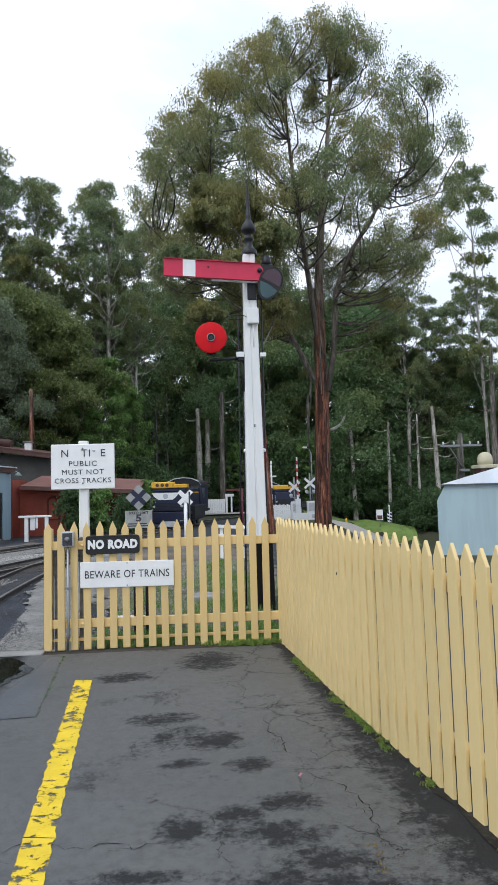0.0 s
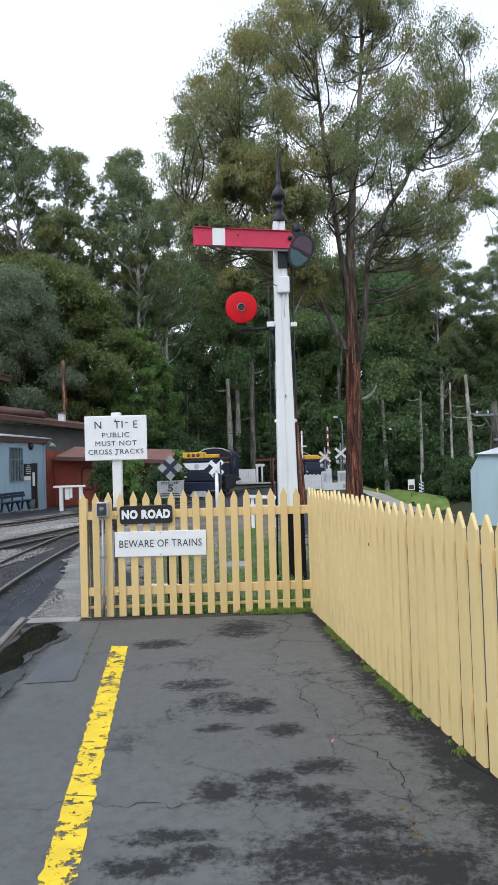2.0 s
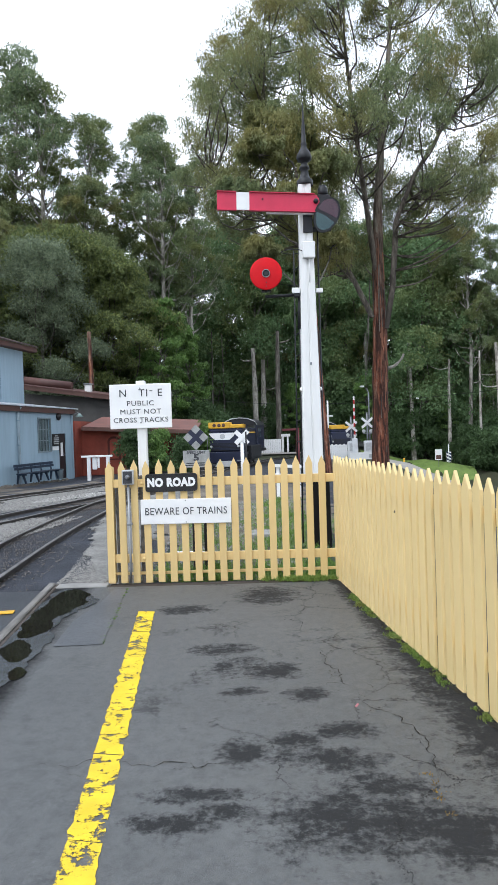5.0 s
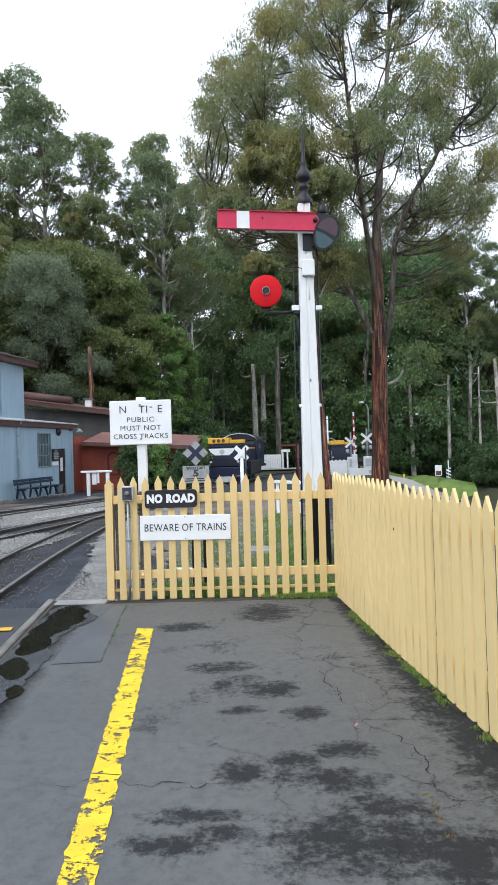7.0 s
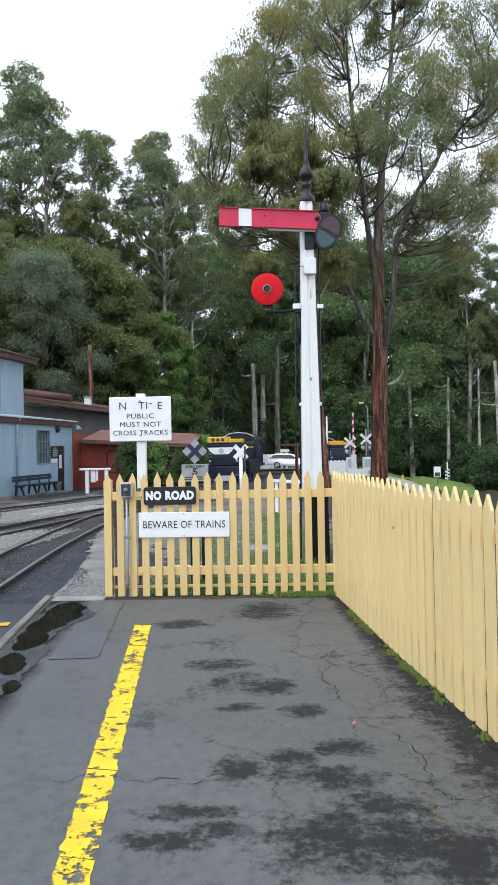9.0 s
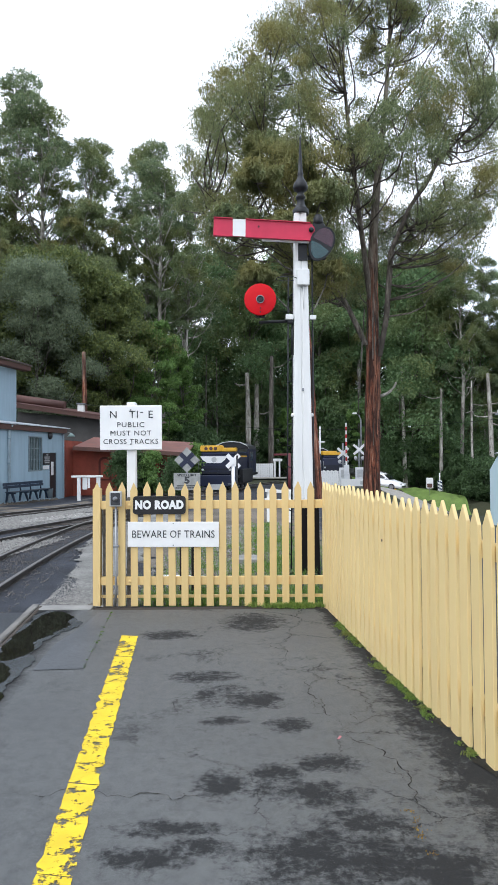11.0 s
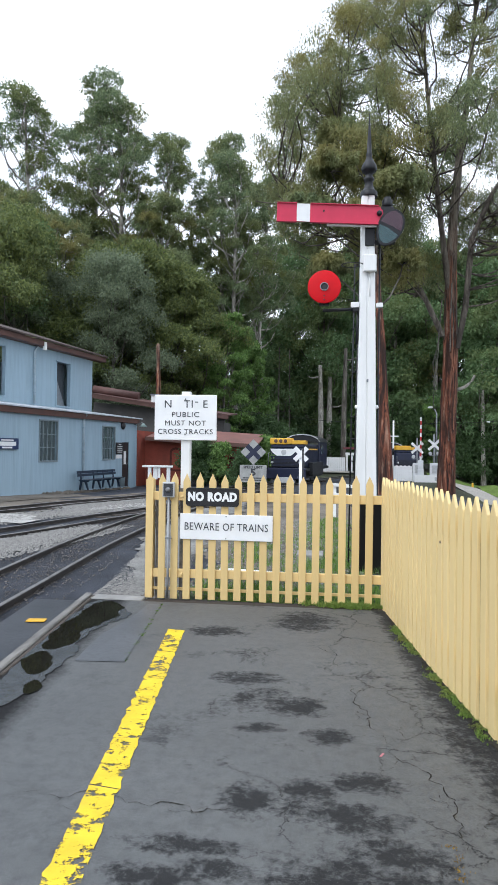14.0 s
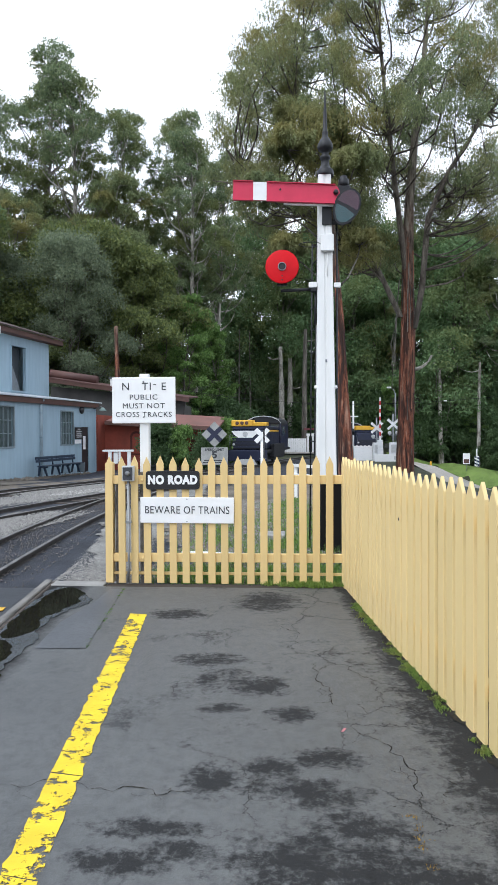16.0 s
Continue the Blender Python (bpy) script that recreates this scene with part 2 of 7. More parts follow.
    r = math_of(nt, "ADD", 0.42, math_of(nt, "MULTIPLY", wetm, 0.22))
    nt.links.new(math_of(nt, "ADD", r, math_of(nt, "MULTIPLY", grain, 0.15)), b.inputs["Roughness"])
    bump(nt, math_of(nt, "SUBTRACT", grain, math_of(nt, "MULTIPLY", crack, 0.3)), 0.5, 0.004, b)
    return m


def earth_material(name, dark, light, speck, scale=0.5, rough=0.85, relief=0.6, spec=0.4):
    m, nt, b = blank(name, rough, 0, spec)
    c = ramp(nt, noise_of(nt, scale, 6, 0.65), [(0.35, dark), (0.65, light)])
    c = mixc(nt, ramp(nt, noise_of(nt, 28, 4, 0.7), [(0.5, (0, 0, 0)), (0.68, (0.8,) * 3)]), c, speck)
    nt.links.new(c, b.inputs["Base Color"])
    bump(nt, noise_of(nt, 35, 4, 0.7), relief, 0.02, b)
    return m


def worn_paint(name, colour, under, gone=0.5, scale=9.0):
    """Traffic paint that has flaked off down to what lies under it."""
    m, nt, b = blank(name, 0.55)
    flake = math_of(nt, "ADD", math_of(nt, "MULTIPLY", noise_of(nt, scale, 8, 0.75, (1, 1.15, 1)), 0.74),
                    math_of(nt, "MULTIPLY", noise_of(nt, 3.0, 3, 0.5), 0.26))
    k = ramp(nt, flake, [(gone - 0.012, (0, 0, 0)), (gone + 0.012, (1, 1, 1))])
    tone = ramp(nt, noise_of(nt, 6, 4, 0.6), [(0.3, tuple(c * 0.78 for c in colour)), (0.65, colour)])
    nt.links.new(tone, b.inputs["Base Color"])
    tr = nt.nodes.new("ShaderNodeBsdfTransparent")
    mx = nt.nodes.new("ShaderNodeMixShader")
    nt.links.new(k, mx.inputs[0])
    nt.links.new(tr.outputs[0], mx.inputs[1])
    nt.links.new(b.outputs[0], mx.inputs[2])
    nt.links.new(mx.outputs[0], nt.nodes["Material Output"].inputs["Surface"])
    bump(nt, noise_of(nt, 60, 3, 0.6), 0.3, 0.003, b)
    return m


def bark_material(name, dark, light, strip, stretch=(5, 5, 0.5), scale=1.6, shed=None, split=0.0):
    """Bark in long strips; with shed = (z0, z1, dark, light) the rough bark gives way upwards to smooth bark."""
    m, nt, b = blank(name, 0.9)
    n = noise_of(nt, scale, 7, 0.72, stretch, warp=0.5)
    c = ramp(nt, n, [(0.36 + split, dark), (0.48 + split, light), (0.66, strip)])
    blot = noise_of(nt, scale * 0.55, 4, 0.6, (stretch[0] * 0.6, stretch[1] * 0.6, stretch[2] * 1.2))
    c = mixc(nt, ramp(nt, blot, [(0.40 + split, (0.85,) * 3), (0.54 + split, (0, 0, 0))]), c, dark)
    if shed:
        xyz = nt.nodes.new("ShaderNodeSeparateXYZ")
        tc = nt.nodes.new("ShaderNodeTexCoord")
        nt.links.new(tc.outputs["Object"], xyz.inputs[0])
        ragged = math_of(nt, "ADD", xyz.outputs[2], math_of(nt, "MULTIPLY", math_of(nt, "SUBTRACT", n, 0.5), 14.0))
        up = math_of(nt, "DIVIDE", math_of(nt, "SUBTRACT", ragged, shed[0]), shed[1] - shed[0], True)
        c = mixc(nt, up, c, ramp(nt, n, [(0.35, shed[2]), (0.62, shed[3])]))
    nt.links.new(c, b.inputs["Base Color"])
    bump(nt, n, 1.0, 0.09, b)
    return m


def water_material():
    m, nt, b = blank("water", 0.02)
    b.inputs["Base Color"].default_value = (0.012, 0.011, 0.009, 1)
    b.inputs["IOR"].default_value = 1.33
    bump(nt, noise_of(nt, 6, 2, 0.5), 0.02, 0.01, b)
    return m


def glass_material(name, colour, rough=0.06):
    m, nt, b = blank(name, rough)
    c = ramp(nt, noise_of(nt, 1.3, 3, 0.5), [(0.3, tuple(v * 0.6 for v in colour)), (0.7, colour)])
    nt.links.new(c, b.inputs["Base Color"])
    b.inputs["Coat Weight"].default_value = 0.6
    return m


def lens_material(name, colour):
    m, nt, b = blank(name, 0.08)
    b.inputs["Base Color"].default_value = (*colour, 1)
    b.inputs["Transmission Weight"].default_value = 0.55
    return m


def siding_material(name, colour, pitch=0.076, wear=None, rough=0.55):
    """Painted corrugated iron with faint vertical streaks."""
    m, nt, b = blank(name, rough)
    wear = wear or tuple(c * 0.86 for c in colour)
    streak = noise_of(nt, 1.0, 5, 0.6, (4, 4, 0.35))
    c = ramp(nt, streak, [(0.32, wear), (0.58, colour)])
    c = mixc(nt, ramp(nt, noise_of(nt, 0.6, 3, 0.6), [(0.45, (0, 0, 0)), (0.7, (0.3,) * 3)]), c, tuple(min(1, v * 1.12) for v in colour))
    nt.links.new(c, b.inputs["Base Color"])
    bump(nt, noise_of(nt, 12, 3, 0.6, (1, 1, 0.2)), 0.15, 0.01, b)
    return m


FENCE = plain("fence_paint", (0.76, 0.555, 0.24), 0.5, vary=0.14, scale=1.8, grain=30, relief=0.12, stretch=(1.4, 1.4, 0.3), each=0.10)
FENCE_R = plain("fence_cream", (0.79, 0.605, 0.28), 0.5, vary=0.10, scale=1.4, grain=30, relief=0.12, stretch=(1.4, 1.4, 0.3), each=0.08)
WHITE = plain("white_paint", (0.80, 0.80, 0.78), 0.45, vary=0.12, scale=2.5, grain=40, relief=0.08, stretch=(2, 2, 0.35))
WHITE_SIGN = plain("sign_white", (0.82, 0.82, 0.81), 0.4, vary=0.07, scale=5, grain=25, relief=0.03)
BLACK = plain("black_paint", (0.012, 0.012, 0.014), 0.4, vary=0.3, scale=6, grain=40, relief=0.08)
INK = plain("sign_ink", (0.045, 0.048, 0.055), 0.6, vary=0.3, scale=20, grain=60, relief=0)
RED_ARM = plain("arm_red", (0.60, 0.030, 0.080), 0.42, spec=0.4, vary=0.14, scale=3, grain=20, relief=0.03)
RED_DISC = plain("disc_red", (0.62, 0.004, 0.010), 0.5, spec=0.2, vary=0.12, scale=5, grain=20, relief=0.03)
TAR = plain("tarred_timber", (0.010, 0.009, 0.008), 0.9, spec=0.15, vary=0.3, scale=4, relief=0.2, stretch=(3, 3, 0.5))
IRON = plain("dark_iron", (0.018, 0.019, 0.022), 0.5, 0.3, vary=0.4, scale=8, relief=0.2)
GALV = plain("galvanised_steel", (0.30, 0.31, 0.32), 0.45, 0.7, vary=0.25, scale=6)
GREYBOX = plain("grey_box", (0.22, 0.24, 0.26), 0.5, 0.1, vary=0.2, scale=10)
ASPHALT = asphalt_material()
CINDER = earth_material("cinder_ground", (0.010, 0.012, 0.018), (0.038, 0.043, 0.058), (0.06, 0.065, 0.075), 1.7, 0.6, 0.8, 0.3)
GRAVEL = earth_material("pale_gravel", (0.15, 0.147, 0.138), (0.28, 0.275, 0.255), (0.09, 0.09, 0.084), 1.6, 0.9, 1.0)
DIRT = earth_material("brown_dirt", (0.10, 0.085, 0.065), (0.22, 0.19, 0.155), (0.06, 0.05, 0.04), 0.5)
FOREST_FLOOR = earth_material("forest_floor", (0.018, 0.024, 0.010), (0.05, 0.05, 0.025), (0.03, 0.045, 0.012), 0.2)
TURF = earth_material("turf", (0.09, 0.15, 0.03), (0.18, 0.27, 0.06), (0.20, 0.22, 0.10), 0.6)
DULL_TURF = earth_material("dull_turf", (0.07, 0.075, 0.045), (0.14, 0.15, 0.08), (0.17, 0.16, 0.13), 1.3)
ROADMAT = earth_material("pale_road", (0.25, 0.235, 0.21), (0.34, 0.32, 0.285), (0.40, 0.38, 0.34), 0.3, 0.7, 0.2)
STONE = plain("stone_chip", (0.31, 0.30, 0.28), 0.85, vary=0.6, scale=22)
WHITE_STONE = earth_material("whitish_stone", (0.30, 0.29, 0.27), (0.52, 0.51, 0.48), (0.18, 0.17, 0.16), 2.0, 0.85, 0.8)
CONCRETE = plain("concrete", (0.30, 0.295, 0.28), 0.8, vary=0.35, scale=3, grain=60, relief=0.3)
TIMBER = plain("grey_timber", (0.22, 0.21, 0.195), 0.75, vary=0.6, scale=2.5, grain=30, relief=0.5, stretch=(6, 0.7, 6))
SLEEPER = plain("old_sleeper", (0.07, 0.055, 0.045), 0.85, vary=0.5, scale=3, relief=0.6, stretch=(0.8, 5, 5))
RAIL = plain("rail_steel", (0.085, 0.075, 0.068), 0.45, 0.5, vary=0.4, scale=6)
RAILTOP = plain("rail_head", (0.26, 0.25, 0.245), 0.42, 0.5, vary=0.3, scale=4)
YELLOW_LINE = worn_paint("yellow_line_paint", (0.75, 0.54, 0.014), None, 0.466, 13.0)
DAMP_GROUND = earth_material("damp_ground", (0.022, 0.025, 0.032), (0.058, 0.063, 0.072), (0.04, 0.042, 0.046), 1.1, 0.42, 0.25)
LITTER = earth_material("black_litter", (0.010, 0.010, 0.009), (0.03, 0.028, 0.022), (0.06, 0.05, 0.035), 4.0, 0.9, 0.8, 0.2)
PATCH = earth_material("asphalt_repair", (0.075, 0.081, 0.090), (0.105, 0.112, 0.122), (0.06, 0.064, 0.07), 1.5, 0.42, 0.15)
WATER = water_material()
WET_FILM = earth_material("wet_asphalt", (0.052, 0.057, 0.063), (0.080, 0.086, 0.094), (0.040, 0.043, 0.047), 1.2, 0.24, 0.08, 0.5)
BLUE_IRON = siding_material("blue_iron", (0.315, 0.425, 0.50))
PALE_BLUE = siding_material("pale_blue_iron", (0.37, 0.475, 0.50))
ROOF_WHITE = plain("zinc_roof", (0.60, 0.64, 0.68), 0.4, 0.2, vary=0.2, scale=0.8, stretch=(3, 0.4, 1))
ROOF_DARK = plain("dark_roof", (0.075, 0.05, 0.045), 0.7, vary=0.4, scale=1.0)
FASCIA = plain("brown_fascia", (0.115, 0.055, 0.042), 0.6, vary=0.3, scale=2)
ROOF_RED = plain("rust_roof", (0.24, 0.105, 0.085), 0.6, vary=0.4, scale=0.9)
BRICK_RED = plain("red_brick_paint", (0.34, 0.075, 0.045), 0.8, vary=0.35, scale=1.3, grain=25, relief=0.3)
DARK_WALL = plain("dark_wall", (0.09, 0.085, 0.08), 0.8, vary=0.4, scale=1.0)
MORTAR = plain("mortar", (0.12, 0.035, 0.025), 0.9, vary=0.3)
DARK_DOOR = plain("dark_door", (0.03, 0.02, 0.02), 0.5, vary=0.3)
FRAME_GREY = plain("frame_grey", (0.22, 0.27, 0.29), 0.5, vary=0.2)
PANE = glass_material("window_pane", (0.10, 0.13, 0.135), 0.12)
PIPE_BLUE = plain("pipe_blue", (0.46, 0.56, 0.62), 0.45)
ROOF_BROWN = plain("brown_roof", (0.11, 0.05, 0.042), 0.65, vary=0.35, scale=0.8)
DARK_VOID = plain("dark_inside", (0.05, 0.06, 0.07), 0.7)
BENCH_BLUE = plain("bench_navy", (0.014, 0.03, 0.06), 0.45, vary=0.3)
NAVY = plain("navy_paint", (0.012, 0.017, 0.048), 0.35, vary=0.3, scale=2)
SIGN_BLUE = plain("sign_blue", (0.012, 0.03, 0.10), 0.45)
YELLOW = plain("yellow_paint", (0.75, 0.42, 0.03), 0.45, vary=0.15)
STRIPE_RED = plain("stripe_red", (0.55, 0.03, 0.03), 0.45)
CREAM = plain("cream_dome", (0.55, 0.50, 0.34), 0.55, vary=0.2)
CAR_WHITE = plain("car_white", (0.93, 0.93, 0.93), 0.35, vary=0.04, scale=1, relief=0)
CAR_GLASS = glass_material("car_glass", (0.02, 0.025, 0.03), 0.04)
TYRE = plain("tyre_rubber", (0.02, 0.02, 0.02), 0.8)
ALLOY = plain("alloy", (0.45, 0.45, 0.46), 0.3, 0.8)
LENS_RED = lens_material("lens_purple", (0.10, 0.035, 0.06))
LENS_GREEN = lens_material("lens_teal", (0.06, 0.14, 0.15))
DULL_GREY = plain("dull_grey_sheet", (0.34, 0.345, 0.33), 0.55, vary=0.3, scale=5)
REFLECT_GREY = plain("reflective_grey", (0.52, 0.53, 0.53), 0.5, vary=0.2, scale=6)
BARK_RED = bark_material("stringy_bark", (0.022, 0.010, 0.007), (0.27, 0.085, 0.040), (0.46, 0.29, 0.20), (4.6, 4.6, 0.42), 1.7, (7.5, 13.5, (0.075, 0.06, 0.045), (0.22, 0.19, 0.15)), 0.045)
BARK_LIMB = bark_material("limb_bark", (0.055, 0.045, 0.036), (0.12, 0.10, 0.08), (0.24, 0.21, 0.17), (3, 3, 0.6))
BARK_STRIP = plain("hanging_bark", (0.30, 0.13, 0.075), 0.85, vary=0.5, scale=2.5, grain=25, relief=0.4, stretch=(5, 5, 0.4), each=0.7)
BARK_GREY = bark_material("grey_bark", (0.05, 0.042, 0.035), (0.13, 0.115, 0.095), (0.30, 0.28, 0.24))
BARK_PALE = bark_material("pale_limb", (0.13, 0.115, 0.095), (0.34, 0.315, 0.275), (0.52, 0.50, 0.45), (2, 2, 0.6))
LEAF_GUM = leaf_material("gum_leaf", (0.29, 0.34, 0.155), (0.205, 0.25, 0.12), (0.13, 0.165, 0.08), (0.31, 0.27, 0.09), 0.24, 0.40)
LEAF_DARK = leaf_material("dark_leaf", (0.26, 0.32, 0.16), (0.18, 0.235, 0.12), (0.12, 0.165, 0.088), (0.188, 0.200, 0.056), 0.16)
LEAF_GREY = leaf_material("grey_leaf", (0.265, 0.315, 0.19), (0.20, 0.245, 0.15), (0.14, 0.18, 0.115), None)
LEAF_FOREST = leaf_material("forest_leaf", (0.18, 0.275, 0.12), (0.13, 0.215, 0.09), (0.085, 0.15, 0.062), (0.17, 0.19, 0.06), 0.16)
LEAF_FRESH = leaf_material("fresh_leaf", (0.24, 0.37, 0.11), (0.16, 0.27, 0.07), (0.09, 0.165, 0.045), None, through_light=0.35)
LEAF_OLIVE = leaf_material("olive_leaf", (0.26, 0.30, 0.09), (0.165, 0.205, 0.072), (0.10, 0.13, 0.054), None)
LEAF_SHRUB = leaf_material("shrub_leaf", (0.12, 0.19, 0.075), (0.08, 0.135, 0.052), (0.045, 0.08, 0.033), None)
GRASS = leaf_material("grass_blade", (0.22, 0.34, 0.07), (0.13, 0.24, 0.04), (0.07, 0.14, 0.025), None, through_light=0.3)
WEED = leaf_material("weed_leaf", (0.24, 0.34, 0.07), (0.16, 0.25, 0.05), (0.09, 0.15, 0.03), (0.24, 0.24, 0.07), 3.0, 0.3)
OCHRE = leaf_material("ochre_moss", (0.45, 0.30, 0.06), (0.35, 0.22, 0.05), (0.22, 0.14, 0.04), None)
SCRAP = plain("pink_paper", (0.50, 0.20, 0.22), 0.7)


# ---------------------------------------------------------------- mesh helpers
def mesh_of(name, bm, material):
    me = bpy.data.meshes.new(name)
    bm.to_mesh(me)
    bm.free()
    me.materials.append(material)
    return me


def part(name, bm, material, parent=None, label="", m=None):
    """Links a bmesh, or a mesh, as one object under a thing or a part."""
    me = mesh_of(name, bm, material) if isinstance(bm, bmesh.types.BMesh) else bm
    ob = new(name, me)
    if parent is not None:
        ob.parent = parent
    if m is not None:
        ob.matrix_basis = m
    if label:
        ob["label"] = label
    return ob


def thing(name, m, label, category, group="", kind=""):
    ob = new(name)
    ob.empty_display_size = 0.2
    ob.matrix_basis = m
    return tagged(ob, label, category, group, kind)


def box(bm, lo, hi, bevel=0.0, m=None):
    """An upright box between two corners, with bevelled edges."""
    r = bmesh.ops.create_cube(bm, size=1)
    vs = r["verts"]
    for v in vs:
        v.co = Vector([(lo[i] + hi[i]) / 2 + v.co[i] * (hi[i] - lo[i]) for i in range(3)])
    if bevel:
        es = list({e for v in vs for e in v.link_edges})
        out = bmesh.ops.bevel(bm, geom=es, offset=bevel, segments=1, affect="EDGES", profile=0.5)
        vs = list({v for f in out["faces"] for v in f.verts} | {v for v in vs if v.is_valid})
    if m is not None:
        for v in vs:
            v.co = m @ v.co
    return bm


def slab(lo, hi, bevel=0.0, m=None):
    return box(bmesh.new(), lo, hi, bevel, m)


def prism(bm, outline, axis, a, b, m=None):
    """Extrudes an outline of 2D points along an axis (0 x, 1 y, 2 z) from a to b."""
    def at(p, v):
        q = list(p)
        q.insert(axis, v)
        q = Vector(q)
        return m @ q if m is not None else q
    lo = [bm.verts.new(at(p, a)) for p in outline]
    hi = [bm.verts.new(at(p, b)) for p in outline]
    n = len(outline)
    bm.faces.new(lo[::-1])
    bm.faces.new(hi)
    for i in range(n):
        bm.faces.new((lo[i], lo[(i + 1) % n], hi[(i + 1) % n], hi[i]))
    return bm


def tube(bm, pts, radii, sides=8, caps=True):
    """A round bar along points, with a radius at each."""
    rings = []
    pts = [Vector(p) for p in pts]
    for i, p in enumerate(pts):
        d = (pts[min(i + 1, len(pts) - 1)] - pts[max(i - 1, 0)]).normalized()
        a = d.orthogonal().normalized() if abs(d.z) < 0.95 else Vector((1, 0, 0)).cross(d).normalized()
        b = d.cross(a)
        r = radii[i] if isinstance(radii, (list, tuple)) else radii
        rings.append([bm.verts.new(p + r * (math.cos(2 * math.pi * k / sides) * a + math.sin(2 * math.pi * k / sides) * b)) for k in range(sides)])
    for r0, r1 in zip(rings, rings[1:]):
        for k in range(sides):
            f = bm.faces.new((r0[k], r0[(k + 1) % sides], r1[(k + 1) % sides], r1[k]))
            f.smooth = True
    if caps:
        bm.faces.new(rings[0][::-1])
        bm.faces.new(rings[-1])
    return bm


def lathe(bm, profile, sides=16, m=None):
    """Turns (radius, height) pairs about z."""
    rings = []
    for r, z in profile:
        rings.append([bm.verts.new((max(r, 1e-4) * math.cos(2 * math.pi * k / sides), max(r, 1e-4) * math.sin(2 * math.pi * k / sides), z)) for k in range(sides)])
    for r0, r1 in zip(rings, rings[1:]):
        for k in range(sides):
            bm.faces.new((r0[k], r0[(k + 1) % sides], r1[(k + 1) % sides], r1[k])).smooth = True
    bm.faces.new(rings[0][::-1])
    bm.faces.new(rings[-1])
    if m is not None:
        for ring in rings:
            for v in ring:
                v.co = m @ v.co
    return bm


def text_mesh(words, size, depth=0.0015, squeeze=1.0, bold=0.0, spacing=1.0):
    """Letters as a thin mesh in the xz plane, facing -y, centred on the origin."""
    cu = bpy.data.curves.new("letters", "FONT")
    cu.body, cu.size, cu.extrude, cu.offset = words, size, depth, bold
    cu.space_character = spacing
    cu.align_x, cu.align_y, cu.resolution_u = "CENTER", "CENTER", 3
    ob = bpy.data.objects.new("letters", cu)
    me = bpy.data.meshes.new_from_object(ob)
    bpy.data.objects.remove(ob)
    bpy.data.curves.remove(cu)
    me.transform(Matrix.Rotation(radians(90), 4, "X") @ Matrix.Diagonal((squeeze, 1, 1, 1)))
    me.materials.clear()
    return me


def letters(words, size, material, parent, m, **kw):
    """Raised letters, each a piece of its own."""
    me = text_mesh(words, size, **kw)
    home = list(range(len(me.vertices)))

    def root(v):
        while home[v] != v:
            home[v] = home[home[v]]
            v = home[v]
        return v
    for e in me.edges:
        home[root(e.vertices[0])] = root(e.vertices[1])
    groups = {}
    for f in me.polygons:
        groups.setdefault(root(f.vertices[0]), []).append(tuple(f.vertices))
    for faces in groups.values():
        used = sorted({v for f in faces for v in f})
        back = {v: i for i, v in enumerate(used)}
        one = bpy.data.meshes.new("letter")
        one.from_pydata([me.vertices[v].co[:] for v in used], [], [tuple(back[v] for v in f) for f in faces])
        one.materials.append(material)
        part("letter", one, material, parent, m=m)


def sheet_mesh(name, xs, ys, height, material):
    """A grid in x and y with a height function."""
    xs, ys = np.asarray(xs, float), np.asarray(ys, float)
    nx, ny = len(xs), len(ys)
    verts = [(x, y, height(x, y)) for y in ys for x in xs]
    faces = [(j * nx + i, j * nx + i + 1, (j + 1) * nx + i + 1, (j + 1) * nx + i) for j in range(ny - 1) for i in range(nx - 1)]
    me = bpy.data.meshes.new(name)
    me.from_pydata(verts, [], faces)
    for p in me.polygons:
        p.use_smooth = True
    me.materials.append(material)
    return me


def ribbon(name, left, right, material, height):
    """A strip of ground between two lines of (x, y), laid on a height function."""
    verts, faces = [], []
    for (a, b), (c, d) in zip(left, right):
        for k in range(5):
            x, y = a + (c - a) * k / 4, b + (d - b) * k / 4
            verts.append((x, y, height(x, y)))
    for i in range(len(left) - 1):
        for k in range(4):
            faces.append((i * 5 + k, i * 5 + k + 1, i * 5 + k + 6, i * 5 + k + 5))
    me = bpy.data.meshes.new(name)
    me.from_pydata(verts, [], faces)
    me.materials.append(material)
    return me


def smooth(a, b, v):
    t = min(1.0, max(0.0, (v - a) / (b - a)))
    return t * t * (3 - 2 * t)


# ---------------------------------------------------------------- the lie of the land
def land(x, y):
    z = -0.09 - 0.013 * max(0.0, y - 15)
    drop = 0.25 * min(4.4, max(0.0, x - 14))
    side = 9 - 3.2 * smooth(44, 38, y)
    drop2 = 0.45 * min(6.0, max(0.0, x - 9)) * smooth(60, 48, y)
    z -= (0.22 * min(18.0, max(0.0, x - side)) + drop + drop2) * smooth(16, 28, y)
    if x > 8:                                            # bank beyond the road
        far = 72 - 0.3 * (x - 12) if x < 17 else 70.5 - 1.6 * (x - 17)
        z += (1.2 + 0.73 * drop) * smooth(0, 7, y - far)
    z -= 0.16 * smooth(18, 30, y) * smooth(-5, -9, x)
    if x < 12:
        z += 0.30 * min(70.0, max(0.0, y - (80 + 0.9 * min(x + 4, 0.0))))
    else:
        z += 0.30 * min(70.0, max(0.0, y - 84))
    return z


def uneven(x, y, a=0.02, s=0.8):
    return a * noise.noise(Vector((x * s, y * s, 3.1)))


